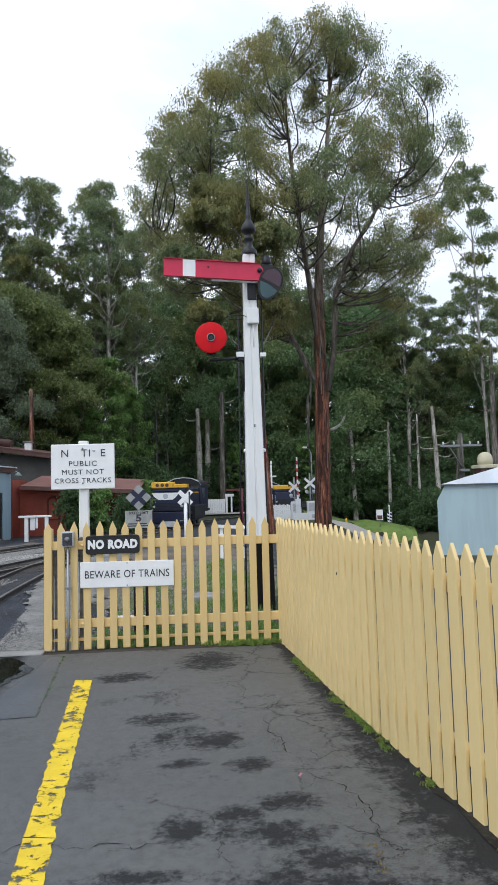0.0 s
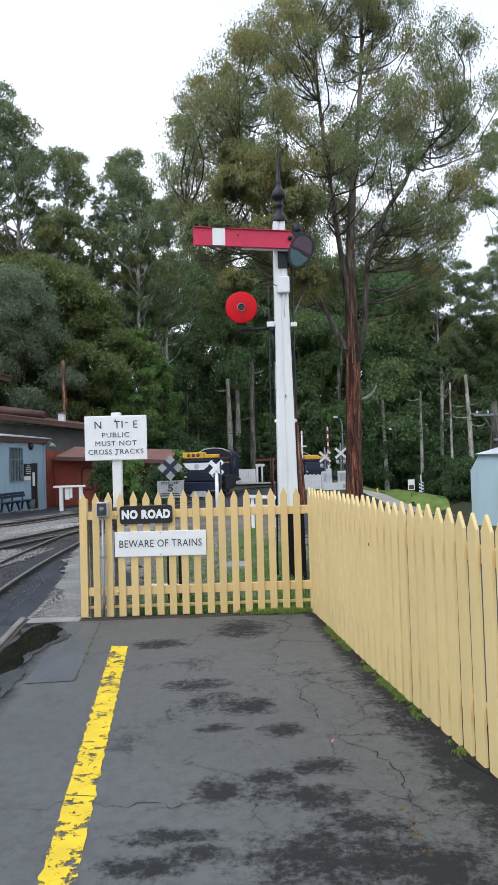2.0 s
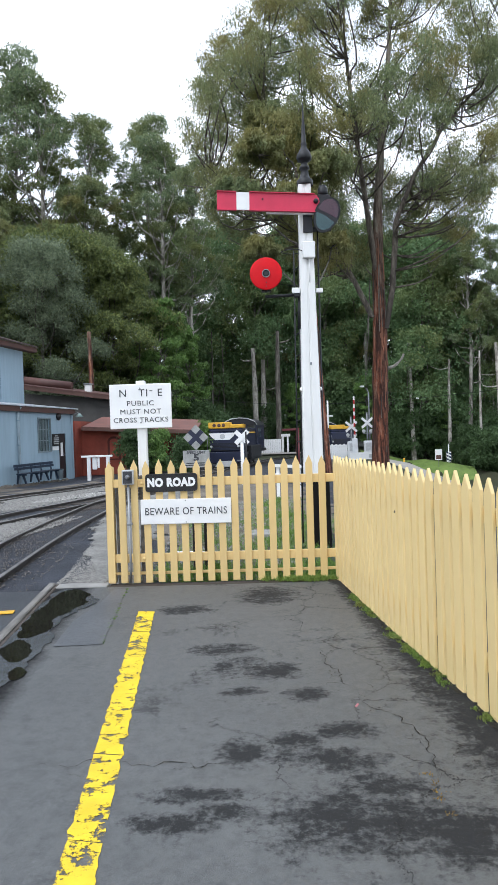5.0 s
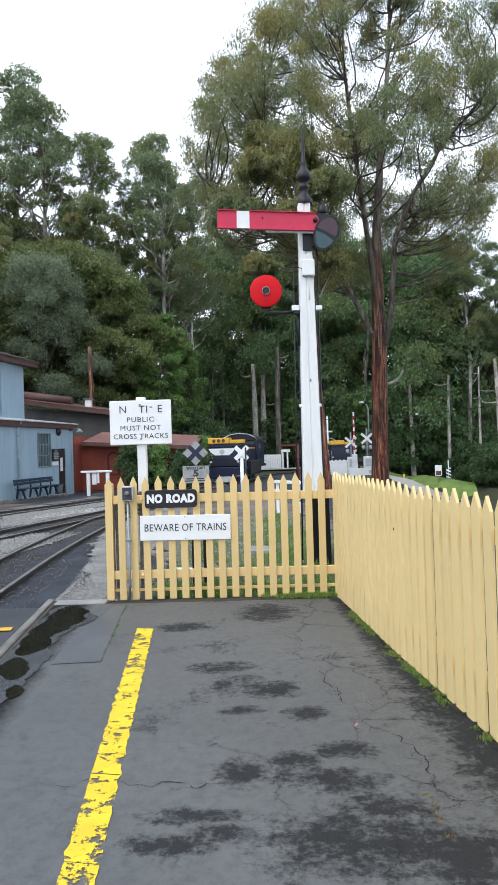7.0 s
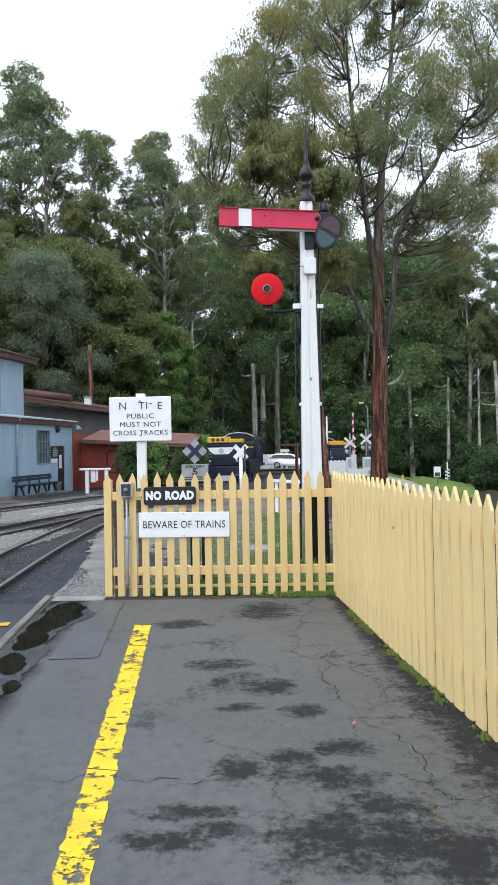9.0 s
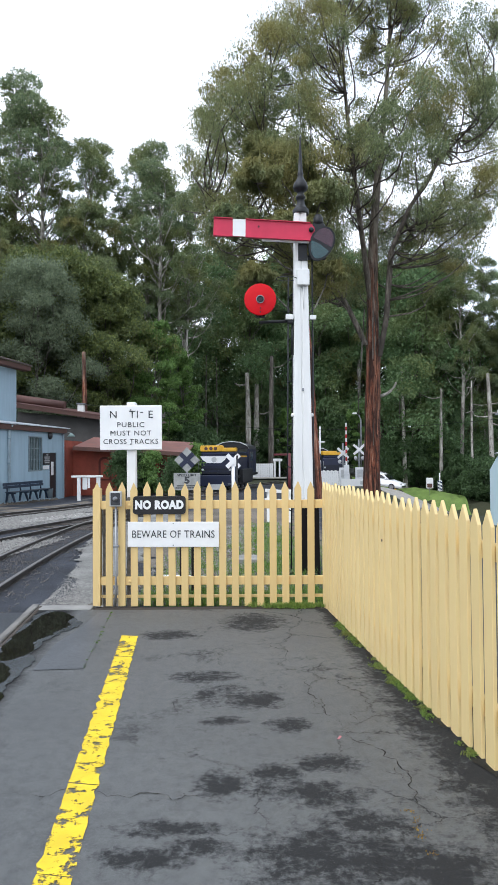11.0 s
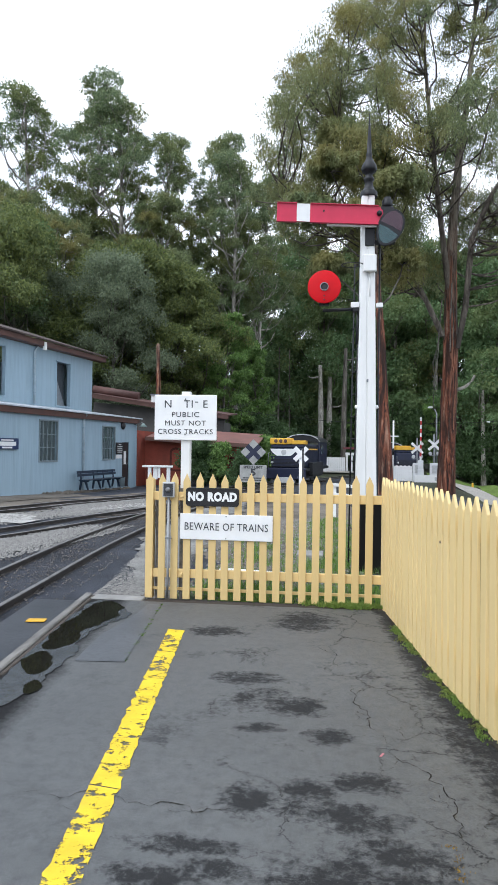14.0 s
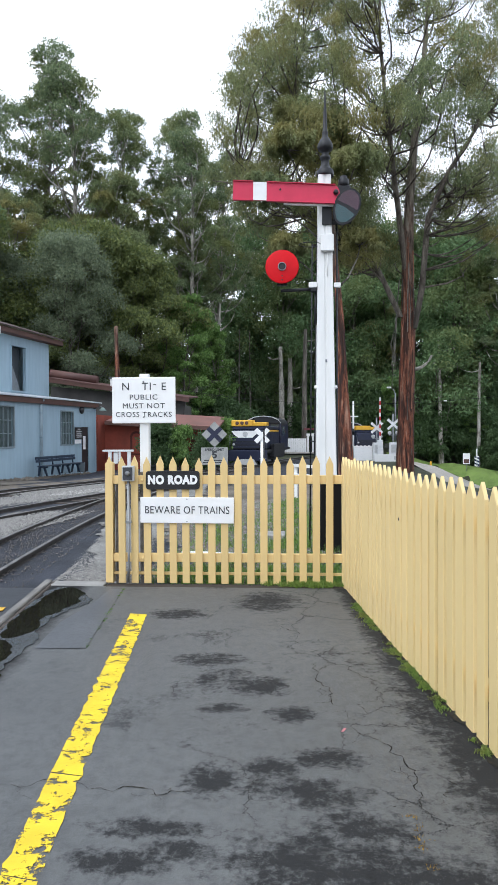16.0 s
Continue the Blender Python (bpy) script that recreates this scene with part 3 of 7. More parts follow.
def ground():
    xs = np.concatenate([np.linspace(-420, -60, 10), np.linspace(-52, 44, 49), np.linspace(56, 420, 10)])
    ys = np.concatenate([np.linspace(-420, -25, 8), np.linspace(-20, 110, 66), np.linspace(125, 460, 10)])
    me = sheet_mesh("ground", xs, ys, lambda x, y: land(x, y) - 0.03 + uneven(x, y, 0.012, 0.4), FOREST_FLOOR)
    tagged(part("ground", me, FOREST_FLOOR), "dark leaf-littered earth under the trees", "ground", kind="structure")
    # cinder yard round the tracks
    ys = np.linspace(-20, 50, 71)
    left = [(-11.2 - 0.3 * noise.noise(Vector((0, y * 0.3, 0))) + 0.05 * max(0, y - 20), y) for y in ys]
    right = [(6.0 + 0.4 * noise.noise(Vector((5, y * 0.3, 0))), y) for y in ys]
    me = ribbon("yard", left, right, CINDER, lambda x, y: land(x, y) + uneven(x, y, 0.015, 1.2))
    tagged(part("yard", me, CINDER), "black cinder and coal dust between the tracks", "ground", kind="structure")
    # brown dirt apron before the blue shed
    ys = np.linspace(6, 34, 29)
    left = [(-14.6 + 0.166 * y - 0.3, y) for y in ys]
    right = [(-14.6 + 0.166 * y + 2.3 + 0.35 * noise.noise(Vector((9, y * 0.5, 0))), y) for y in ys]
    me = ribbon("dirt_apron", left, right, DIRT, lambda x, y: land(x, y) + 0.03 + uneven(x, y, 0.02, 1.5))
    tagged(part("dirt_apron", me, DIRT), "bare brown dirt strip beside the blue shed", "ground", kind="structure")


def ragged_patch(name, label, line, width, material, lift, seed, group="", kind="structure"):
    """A strip of ground with ragged sides along a line of (x, y)."""
    pts = []
    for (x0, y0), (x1, y1) in zip(line, line[1:]):
        n = max(2, int(math.dist((x0, y0), (x1, y1)) / 0.10))
        pts += [(x0 + (x1 - x0) * i / n, y0 + (y1 - y0) * i / n) for i in range(n)]
    pts.append(line[-1])
    left, right = [], []
    for i, (x, y) in enumerate(pts):
        end = min(1.0, 4.0 * min(i + 0.2, len(pts) - 0.8 - i) / len(pts))
        a = width * end * (0.5 + 0.28 * noise.noise(Vector((x * 1.3, y * 1.3, seed))) + 0.14 * noise.noise(Vector((x * 5, y * 5, seed))))
        b = width * end * (0.5 + 0.28 * noise.noise(Vector((x * 1.3, y * 1.3, seed + 7))) + 0.14 * noise.noise(Vector((x * 5, y * 5, seed + 7))))
        (px, py), (qx, qy) = pts[max(i - 1, 0)], pts[min(i + 1, len(pts) - 1)]
        l = math.dist((px, py), (qx, qy)) or 1
        nx, ny = -(qy - py) / l, (qx - px) / l
        left.append((x + nx * a, y + ny * a))
        right.append((x - nx * b, y - ny * b))
    me = ribbon(name, left, right, material, lambda x, y: land(x, y) + lift)
    return tagged(part(name, me, material), label, "ground", group, kind)


def platform_surface():
    """The asphalt platform; its long sides run six degrees off the y axis."""
    def edge_left(y):
        return -1.80 + 0.092 * (7.03 - y)
    ys = np.linspace(-16, 6.84, 60)
    left = [(edge_left(y), y) for y in ys]
    right = [(1.66 + 0.132 * (7.0 - y), y) for y in ys]
    me = ribbon("platform", left, right, ASPHALT, lambda x, y: 0.0)
    top = part("platform", me, ASPHALT)
    tagged(top, "damp cracked grey asphalt platform with dark wet bands", "platform", kind="structure")
    bm = bmesh.new()
    for x0, y0, x1, y1 in ((edge_left(6.84), 6.84, 1.66, 6.84), (edge_left(-16), -16, edge_left(6.84), 6.84)):
        vs = [bm.verts.new(c) for c in ((x0, y0, 0.0), (x1, y1, 0.0), (x1, y1, -0.3), (x0, y0, -0.3))]
        bm.faces.new(vs)
    part("platform_side", bm, CONCRETE, top)
    # concrete edging across the end, beside the gate
    bm = slab((-1.80, 6.85, -0.2), (-1.245, 7.02, 0.012), 0.008)
    tagged(part("kerb", bm, CONCRETE), "pale worn concrete edging at the platform end", "kerb", kind="structure")
    # timber edge along the track side, in lengths
    edge = thing("timber_edge", pose(0, 0, 0), "weathered grey timber planks edging the platform", "platform edge", kind="structure")
    y = 7.05
    for i, l in enumerate((2.55, 2.9, 3.0, 3.0, 3.0, 3.0)):
        m = Matrix.Translation((edge_left(y) - 0.075, y, 0.0)) @ pose(0, 0, 0, 0, 0.6 * (-1) ** i, 5.25 + 0.25 * (-1) ** i)
        part("plank", slab((-0.050, -l + 0.02, -0.16), (0.026, 0, 0.020 + 0.004 * (i % 2)), 0.010, m), TIMBER, edge)
        part("plank", slab((0.032, -l + 0.05, -0.16), (0.070, -0.04, 0.008), 0.008, m), SLEEPER, edge, "dark rotted inner plank")
        y -= l
    # lower track-side pavement
    ys = np.linspace(-16, 6.9, 40)
    me = ribbon("lower_pavement", [(edge_left(y) - 0.62 + 0.1 * noise.noise(Vector((2, y * 0.7, 0))), y) for y in ys], [(edge_left(y) - 0.13, y) for y in ys], DAMP_GROUND, lambda x, y: -0.035 + 0.006 * noise.noise(Vector((x, y, 4))))
    tagged(part("lower_pavement", me, DAMP_GROUND), "dark damp asphalt strip beside the rails", "pavement", kind="structure")


def platform_marks():
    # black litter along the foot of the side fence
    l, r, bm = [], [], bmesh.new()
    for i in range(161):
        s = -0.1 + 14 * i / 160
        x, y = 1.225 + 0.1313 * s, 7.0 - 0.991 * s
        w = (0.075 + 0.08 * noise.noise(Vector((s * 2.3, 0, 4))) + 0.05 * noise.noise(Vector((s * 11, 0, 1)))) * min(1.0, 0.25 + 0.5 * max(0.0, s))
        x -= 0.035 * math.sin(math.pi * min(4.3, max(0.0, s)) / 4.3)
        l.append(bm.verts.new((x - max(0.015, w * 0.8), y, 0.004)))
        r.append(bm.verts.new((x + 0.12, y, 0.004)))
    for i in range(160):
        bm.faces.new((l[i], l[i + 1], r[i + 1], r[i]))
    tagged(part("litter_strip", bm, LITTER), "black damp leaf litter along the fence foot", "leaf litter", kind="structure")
    # yellow line: flaked painted sections with hairline breaks between them
    line = thing("yellow_line", pose(0, 0, 0.004), "flaking bright yellow safety line painted on the platform", "painted line")
    y1, k = 5.85, 0
    while y1 > -11.5:
        y0 = y1 - (0.62 + 0.25 * noise.noise(Vector((k * 3.7, 0.5, 0))))
        bm, l, r = bmesh.new(), [], []
        for i in range(25):
            y = y1 + (y0 + 0.006 - y1) * i / 24
            x = -0.645 + 0.1035 * (5.85 - y)
            l.append(bm.verts.new((x - 0.075 - 0.016 * noise.noise(Vector((0, y * 14, 0))), y + 0.012 + 0.02 * noise.noise(Vector((y1, y0, 3))) * (i in (0, 24)), 0)))
            r.append(bm.verts.new((x + 0.073 + 0.016 * noise.noise(Vector((4, y * 14, 0))), y - 0.010, 0)))
        for i in range(24):
            bm.faces.new((l[i + 1], r[i + 1], r[i], l[i]))
        part("line_section", bm, YELLOW_LINE, line)
        y1, k = y0, k + 1
    bm = slab((-0.085, -0.05, 0), (0.085, 0.05, 0.006))
    m = part("yellow_mark", bm, YELLOW)
    m.matrix_basis = pose(-2.02, 6.05, -0.028, 0, 0, 8)
    tagged(m, "short yellow painted dash on the track-side asphalt", "painted line")
    spots = [(1.16 + dx, y, 0.014, 0.0) for dx, y in ((0, 2.85), (0.005, 2.93), (-0.01, 2.80), (0.01, 2.68), (-0.005, 3.0))]
    grass_tufts("dry_moss", "scraps of ochre dry moss in a crack", spots, 12, (0.003, 0.010), OCHRE, 16)
    m = part("paper_scrap", slab((-0.022, -0.007, 0.0), (0.022, 0.007, 0.004), 0.002), SCRAP)
    m.matrix_basis = pose(0.94, 3.75, 0.001, 0, 0, 65)
    tagged(m, "faded pink paper scrap lying on the asphalt", "litter")

    def pool(name, label, spine, grow, z, material, seed):
        """A pool with a soft uneven outline along a spine of (x, y, half width)."""
        l, r, bm = [], [], bmesh.new()
        n = len(spine) - 1
        for i in range(n * 24 + 1):
            u = i / 24
            k = min(n - 1, int(u))
            t = u - k
            t = t * t * (3 - 2 * t)
            x, y, w = (spine[k][q] + (spine[k + 1][q] - spine[k][q]) * t for q in range(3))
            end = min(1.0, (min(i, n * 24 - i) / 12.0 + 0.02)) ** 0.5
            w = (w + grow) * end
            l.append(bm.verts.new((x - w * (1 + 0.35 * noise.noise(Vector((y * 4, 0, seed))) + 0.18 * noise.noise(Vector((y * 14, 0, seed)))), y, z)))
            r.append(bm.verts.new((x + w * (1 + 0.35 * noise.noise(Vector((y * 4, 5, seed))) + 0.18 * noise.noise(Vector((y * 14, 5, seed)))), y, z)))
        for i in range(n * 24):
            bm.faces.new((l[i], r[i], r[i + 1], l[i + 1]))
        tagged(part(name, bm, material), label, "puddle", "puddles along the edge")
    pool("wet_film", "thin film of rain water on the asphalt beside the planks", [(-1.64, 6.79, 0.10), (-1.46, 6.30, 0.28), (-1.53, 5.65, 0.16), (-1.45, 5.04, 0.18), (-1.39, 4.45, 0.14), (-1.33, 4.05, 0.05)], 0.0, 0.0058, WET_FILM, 6.0)
    pool("puddle", "still dark rain puddle along the platform edge", [(-1.56, 6.76, 0.08), (-1.50, 6.5, 0.18), (-1.48, 6.2, 0.19), (-1.53, 5.9, 0.15), (-1.55, 5.65, 0.11), (-1.50, 5.42, 0.15), (-1.50, 5.15, 0.08)], 0.0, 0.007, WATER, 1.0)
    pool("puddle", "dark puddle beside the timber edge", [(-1.52, 5.10, 0.05), (-1.45, 4.86, 0.14), (-1.38, 4.60, 0.06)], 0.0, 0.007, WATER, 2.0)
    pool("puddle", "small dark puddle along the platform edge", [(-1.30, 4.50, 0.03), (-1.28, 4.40, 0.06), (-1.25, 4.26, 0.04)], 0.0, 0.007, WATER, 3.0)
    # paler square repair in the asphalt, with a mossy seam
    bm = bmesh.new()
    vs = [bm.verts.new(c) for c in ((-1.20, 4.93, 0.0045), (-0.83, 4.96, 0.0045), (-0.91, 5.74, 0.0045), (-1.01, 6.72, 0.0045), (-1.14, 6.72, 0.0045), (-1.15, 6.2, 0.0045), (-1.24, 5.6, 0.0045), (-1.22, 5.2, 0.0045))]
    bm.faces.new(vs)
    tagged(part("asphalt_patch", bm, PATCH), "paler smooth repair patch in the asphalt", "asphalt patch")
    rng = random.Random(17)
    spots = []
    for _ in range(26):
        t = rng.random()
        spots.append((-0.83 - 0.19 * t + rng.gauss(0, 0.006), 4.96 + 1.85 * t, 0.012, 0.001))
    grass_tufts("moss", "thin moss in the seam of the asphalt", spots, 4, (0.003, 0.008), None, 14)


def cracks():
    """Jagged cracks in the asphalt, each a thin dark opening with crumbled sides and short side branches."""
    rng = random.Random(61)

    def jagged(a, b, depth):
        if depth == 0:
            return [a]
        l = math.dist(a, b)
        m = ((a[0] + b[0]) / 2 + rng.gauss(0, 0.17) * l, (a[1] + b[1]) / 2 + rng.gauss(0, 0.17) * l)
        return jagged(a, m, depth - 1) + jagged(m, b, depth - 1)

    def open_up(bm, pts, wide):
        rows = []
        for i, (x, y) in enumerate(pts):
            (px, py), (qx, qy) = pts[max(i - 1, 0)], pts[min(i + 1, len(pts) - 1)]
            l = math.dist((px, py), (qx, qy)) or 1.0
            nx, ny = -(qy - py) / l, (qx - px) / l
            w = wide * min(1.0, 0.15 + 3.0 * min(i, len(pts) - 1 - i) / len(pts)) * rng.uniform(0.08, 0.66) ** 1.4
            rows.append((bm.verts.new((x + nx * w, y + ny * w, 0.003)), bm.verts.new((x - nx * w * rng.uniform(0.4, 1.2), y - ny * w, 0.003))))
        for p, q in zip(rows, rows[1:]):
            bm.faces.new((p[0], p[1], q[1], q[0]))
    for line, wide in ((((0.59, 5.56), (0.70, 5.44), (0.79, 5.05)), 0.010), (((0.82, 4.76), (0.83, 4.54), (0.90, 4.30), (0.90, 4.12), (0.97, 3.97)), 0.009), (((0.97, 4.03), (1.01, 3.74), (1.14, 3.60), (1.20, 3.42), (1.23, 3.31), (1.21, 3.12), (1.20, 2.95)), 0.008),
                       (((1.36, 3.36), (1.34, 3.20), (1.32, 3.06)), 0.006), (((1.40, 3.12), (1.42, 3.03), (1.46, 2.99)), 0.005), (((-0.75, 3.10), (-0.50, 3.14), (-0.17, 3.13), (0.10, 3.10), (0.24, 3.12)), 0.006), (((1.07, 4.11), (1.09, 3.94)), 0.005)):
        bm, pts = bmesh.new(), []
        for a, b in zip(line, line[1:]):
            pts += jagged(a, b, 4)
        pts.append(line[-1])
        open_up(bm, pts, wide)
        for k in range(len(pts) // 16):
            x, y = pts[rng.randrange(2, len(pts) - 2)]
            a, l = rng.uniform(0, 6.28), rng.uniform(0.06, 0.20)
            end = (x + math.cos(a) * l, y + math.sin(a) * l)
            open_up(bm, jagged((x, y), end, 4) + [end], wide * 0.45)
        tagged(part("crack", bm, LITTER), "jagged dark crack in the grey asphalt", "crack", "cracks in the platform", kind="structure")


def rail_line(name, centre, label):
    """A narrow-gauge track: two rails and half-buried sleepers along a line of (x, y)."""
    pts = []
    m = len(centre)
    for i in range(m - 1):
        p0, p1, p2, p3 = (Vector(centre[max(0, min(m - 1, j))]) for j in (i - 1, i, i + 1, i + 2))
        n = max(2, int((p2 - p1).length / 0.6))
        for k in range(n):
            t = k / n
            pts.append(0.5 * ((2 * p1) + (p2 - p0) * t + (2 * p0 - 5 * p1 + 4 * p2 - p3) * t * t + (3 * p1 - p0 - 3 * p2 + p3) * t ** 3))
    pts.append(Vector(centre[-1]))
    track = thing(name, pose(0, 0, 0), label, "railway track")
    foot = [(-0.045, -0.10), (0.045, -0.10), (0.045, -0.088), (0.008, -0.075), (0.008, -0.03), (0.03, -0.022), (0.03, -0.006), (-0.03, -0.006), (-0.03, -0.022), (-0.008, -0.03), (-0.008, -0.075), (-0.045, -0.088)]
    for side in (-1, 1):
        for nm, shape, mat in (("rail", foot, RAIL), ("rail_head", [(-0.028, -0.006), (0.028, -0.006), (0.022, 0.0), (-0.022, 0.0)], RAILTOP)):
            bm = bmesh.new()
            rings = []
            for i, p in enumerate(pts):
                d = (pts[min(i + 1, len(pts) - 1)] - pts[max(i - 1, 0)]).normalized()
                nrm = Vector((d.y, -d.x))
                c = p + nrm * side * 0.395
                z = land(p.x, p.y) + 0.085
                rings.append([bm.verts.new((c.x + nrm.x * u, c.y + nrm.y * u, z + v)) for u, v in shape])
            for r0, r1 in zip(rings, rings[1:]):
                for k in range(len(shape)):
                    bm.faces.new((r0[k], r0[(k + 1) % len(shape)], r1[(k + 1) % len(shape)], r1[k]))
            part(nm, bm, mat, track)
    me = mesh_of("sleeper", slab((-0.8, -0.1, -0.12), (0.8, 0.1, 0.0), 0.01), SLEEPER)
    for i in range(1, len(pts) - 1):
        d = pts[i + 1] - pts[i - 1]
        if 15 < pts[i].y < 44:
            part("sleeper", me, SLEEPER, track, m=Matrix.Translation((pts[i].x, pts[i].y, land(pts[i].x, pts[i].y) + 0.022)) @ Matrix.Rotation(math.atan2(d.y, d.x) - math.pi / 2, 4, "Z"))
    return track


def tracks():
    rail_line("railway_track", [(-2.2, -12), (-2.72, 2), (-3.0, 6.5), (-3.30, 10.5), (-3.38, 14), (-3.32, 18), (-3.0, 24), (-2.3, 30), (-1.4, 36), (0.6, 46), (3.0, 56)], "narrow-gauge track in black cinders beside the platform")
    rail_line("railway_track", [(-8.6, 2), (-6.4, 9), (-5.3, 12), (-4.75, 14), (-4.1, 16.5), (-3.45, 20), (-2.85, 26)], "narrow-gauge siding joining the platform track")
    rail_line("railway_track", [(-12.2, 6), (-9.3, 12), (-7.65, 16), (-6.9, 19), (-5.9, 22), (-4.6, 27), (-2.8, 33), (-0.4, 41)], "narrow-gauge siding before the blue shed")
    ragged_patch("gravel_strip", "pale crushed stone beside the rails", [(-1.42, 7.1), (-1.55, 8.2), (-1.85, 10), (-2.2, 13), (-2.35, 17), (-2.0, 22)], 1.15, GRAVEL, 0.025, 1)
    ragged_patch("gravel_strip", "pale crushed stone between two tracks", [(-5.3, 7.0), (-4.9, 9.2), (-4.5, 11.0), (-4.2, 13.0)], 0.95, GRAVEL, 0.025, 2)
    ragged_patch("gravel_strip", "whitish stone between the sidings", [(-9.2, 9.4), (-7.2, 13), (-5.9, 16), (-5.0, 19.5)], 0.85, GRAVEL, 0.025, 3)
    ragged_patch("dirt_strip", "brown trodden dirt between the shed and the siding", [(-11.2, 13), (-9.6, 19), (-8.3, 25), (-7.3, 31.5)], 3.2, DIRT, 0.016, 21)
    ragged_patch("concrete_slab", "pale broken concrete beside the siding", [(-7.4, 15.3), (-6.4, 14.4), (-5.8, 13.4)], 1.0, WHITE_STONE, 0.035, 4)
    ragged_patch("gravel_strip", "bright whitish stone beside the far siding", [(-5.65, 16.9), (-5.35, 17.9), (-4.85, 19.2), (-4.4, 20.6)], 0.85, WHITE_STONE, 0.03, 6)
    # loose stones over the strips and past their edges
    stones("loose pale stone chips beside the platform end", [(-1.48, 7.15), (-1.58, 8.4), (-1.88, 10.5), (-2.2, 13.5)], 0.25, 26000, (0.004, 0.010), 4, 1.4)
    stones("loose pale ballast between two tracks", [(-5.6, 6.2), (-4.9, 9.2), (-4.5, 11.0), (-4.15, 13.4)], 0.45, 9000, (0.012, 0.030), 5)
    stones("loose pale ballast between the sidings", [(-9.6, 9.0), (-7.2, 13), (-5.9, 16), (-4.9, 20)], 0.50, 9000, (0.014, 0.034), 6)
    stones("whitish stones beside the far siding", [(-6.6, 17.6), (-5.6, 20.4), (-4.4, 24.0)], 0.38, 5000, (0.02, 0.045), 7)
    stones("dark clinker between the rails", [(-2.5, 0), (-3.0, 6.5), (-3.38, 10.5), (-3.62, 14), (-3.6, 18)], 0.50, 5000, (0.008, 0.022), 8, 1.0, RAIL)
    stones("clods of bare earth along the shed wall", [(-10.2, 24.5), (-9.2, 31.0)], 0.22, 260, (0.05, 0.15), 9, 1.0, DIRT)


def stones(label, line, spread, count, size, seed, crowd=1.0, material=None):
    """Loose angular stones strewn along a line of (x, y)."""
    rng = random.Random(seed)
    verts, faces = [], []
    n = len(line) - 1
    for _ in range(count):
        u = n * rng.random() ** crowd
        k = min(n - 1, int(u))
        x = line[k][0] + (line[k + 1][0] - line[k][0]) * (u - k) + max(-1.7, min(1.7, rng.gauss(0, 1))) * spread
        y = line[k][1] + (line[k + 1][1] - line[k][1]) * (u - k) + rng.gauss(0, 0.2)
        if y < 7.1 and x > -1.95:
            continue
        if x > -1.0 and y < 7.4:
            continue
        s = rng.uniform(*size)
        a = rng.random() * 6.3
        base = len(verts)
        z = land(x, y) + 0.022
        for q in range(4):
            verts.append((x + s * math.cos(a + q * 1.57) * rng.uniform(0.7, 1.2), y + s * math.sin(a + q * 1.57), z))
        verts.append((x + rng.gauss(0, 0.2) * s, y + rng.gauss(0, 0.2) * s, z + s * rng.uniform(0.6, 1.0)))
        faces += [(base + q, base + (q + 1) % 4, base + 4) for q in range(4)]
    me = bpy.data.meshes.new("stone_chips")
    me.from_pydata(verts, [], faces)
    me.materials.append(material or STONE)
    tagged(part("stone_chips", me, material or STONE), label, "gravel", kind="stuff")


# ---------------------------------------------------------------- the picket fences
PW, PT = 0.075, 0.022       # picket width and thickness


def picket_mesh(name, material, h, seed=0, wide=PW):
    w = wide / 2
    rng = random.Random(seed)
    bm = bmesh.new()
    out = [(-w, 0.0), (w, 0.0), (w, h - 0.085), (0.002 * rng.uniform(-1, 1), h), (-w, h - 0.085)]
    prism(bm, out, 1, -PT / 2, PT / 2)
    es = [e for e in bm.edges if abs((e.verts[0].co - e.verts[1].co).y) < 1e-6]
    bmesh.ops.bevel(bm, geom=es, offset=0.003, segments=1, affect="EDGES")
    return mesh_of(name, bm, material)


def front_gate():
    """The fence across the platform's end: pickets before two rails, with a heavier end post."""
    rng = random.Random(11)
    fence = thing("picket_fence", pose(0, 7.0, 0), "cream-yellow pointed picket fence closing the platform end", "fence")
    meshes = [picket_mesh("picket", FENCE, h, i) for i, h in enumerate((1.307, 1.317, 1.327))]
    for i in range(18):
        x = -1.215 + 0.1345 * i
        part("picket", meshes[rng.randrange(3)], FENCE, fence, m=pose(x, -0.012, 0.006 + rng.uniform(-0.004, 0.004), 0, rng.uniform(-0.25, 0.25), rng.uniform(-1, 1)))
    for z in (1.08, 0.268):
        part("rail", slab((-1.25, 0.0, z - 0.045), (1.24, 0.045, z + 0.045), 0.005), FENCE, fence)
    part("end_post", prism(bmesh.new(), [(-1.262, 0.0), (-1.182, 0.0), (-1.182, 1.25), (-1.222, 1.275), (-1.262, 1.25)], 1, 0.003, 0.095), FENCE, fence)
    part("post", slab((-0.905, 0.047, -0.1), (-0.80, 0.14, 1.16), 0.006), TIMBER, fence, "bare brown timber post")
    part("post", slab((-1.165, 0.047, -0.1), (-1.075, 0.13, 1.12), 0.006), TIMBER, fence, "bare brown timber post")
    part("bottom_rail", slab((-1.20, 0.02, 0.085), (1.22, 0.045, 0.115), 0.003), FENCE, fence)
    for x, z in ((-0.86, 1.08), (-0.86, 0.268)):
        part("bolt", lathe(bmesh.new(), [(0.016, 0), (0.016, 0.008), (0.008, 0.014)], 8, pose(x, -0.0245, z, 90, 0, 0)), FENCE, fence)
    part("sill_board", slab((-1.24, -0.14, -0.06), (1.24, 0.03, -0.012), 0.004), SLEEPER, fence, "dark board along the ground")


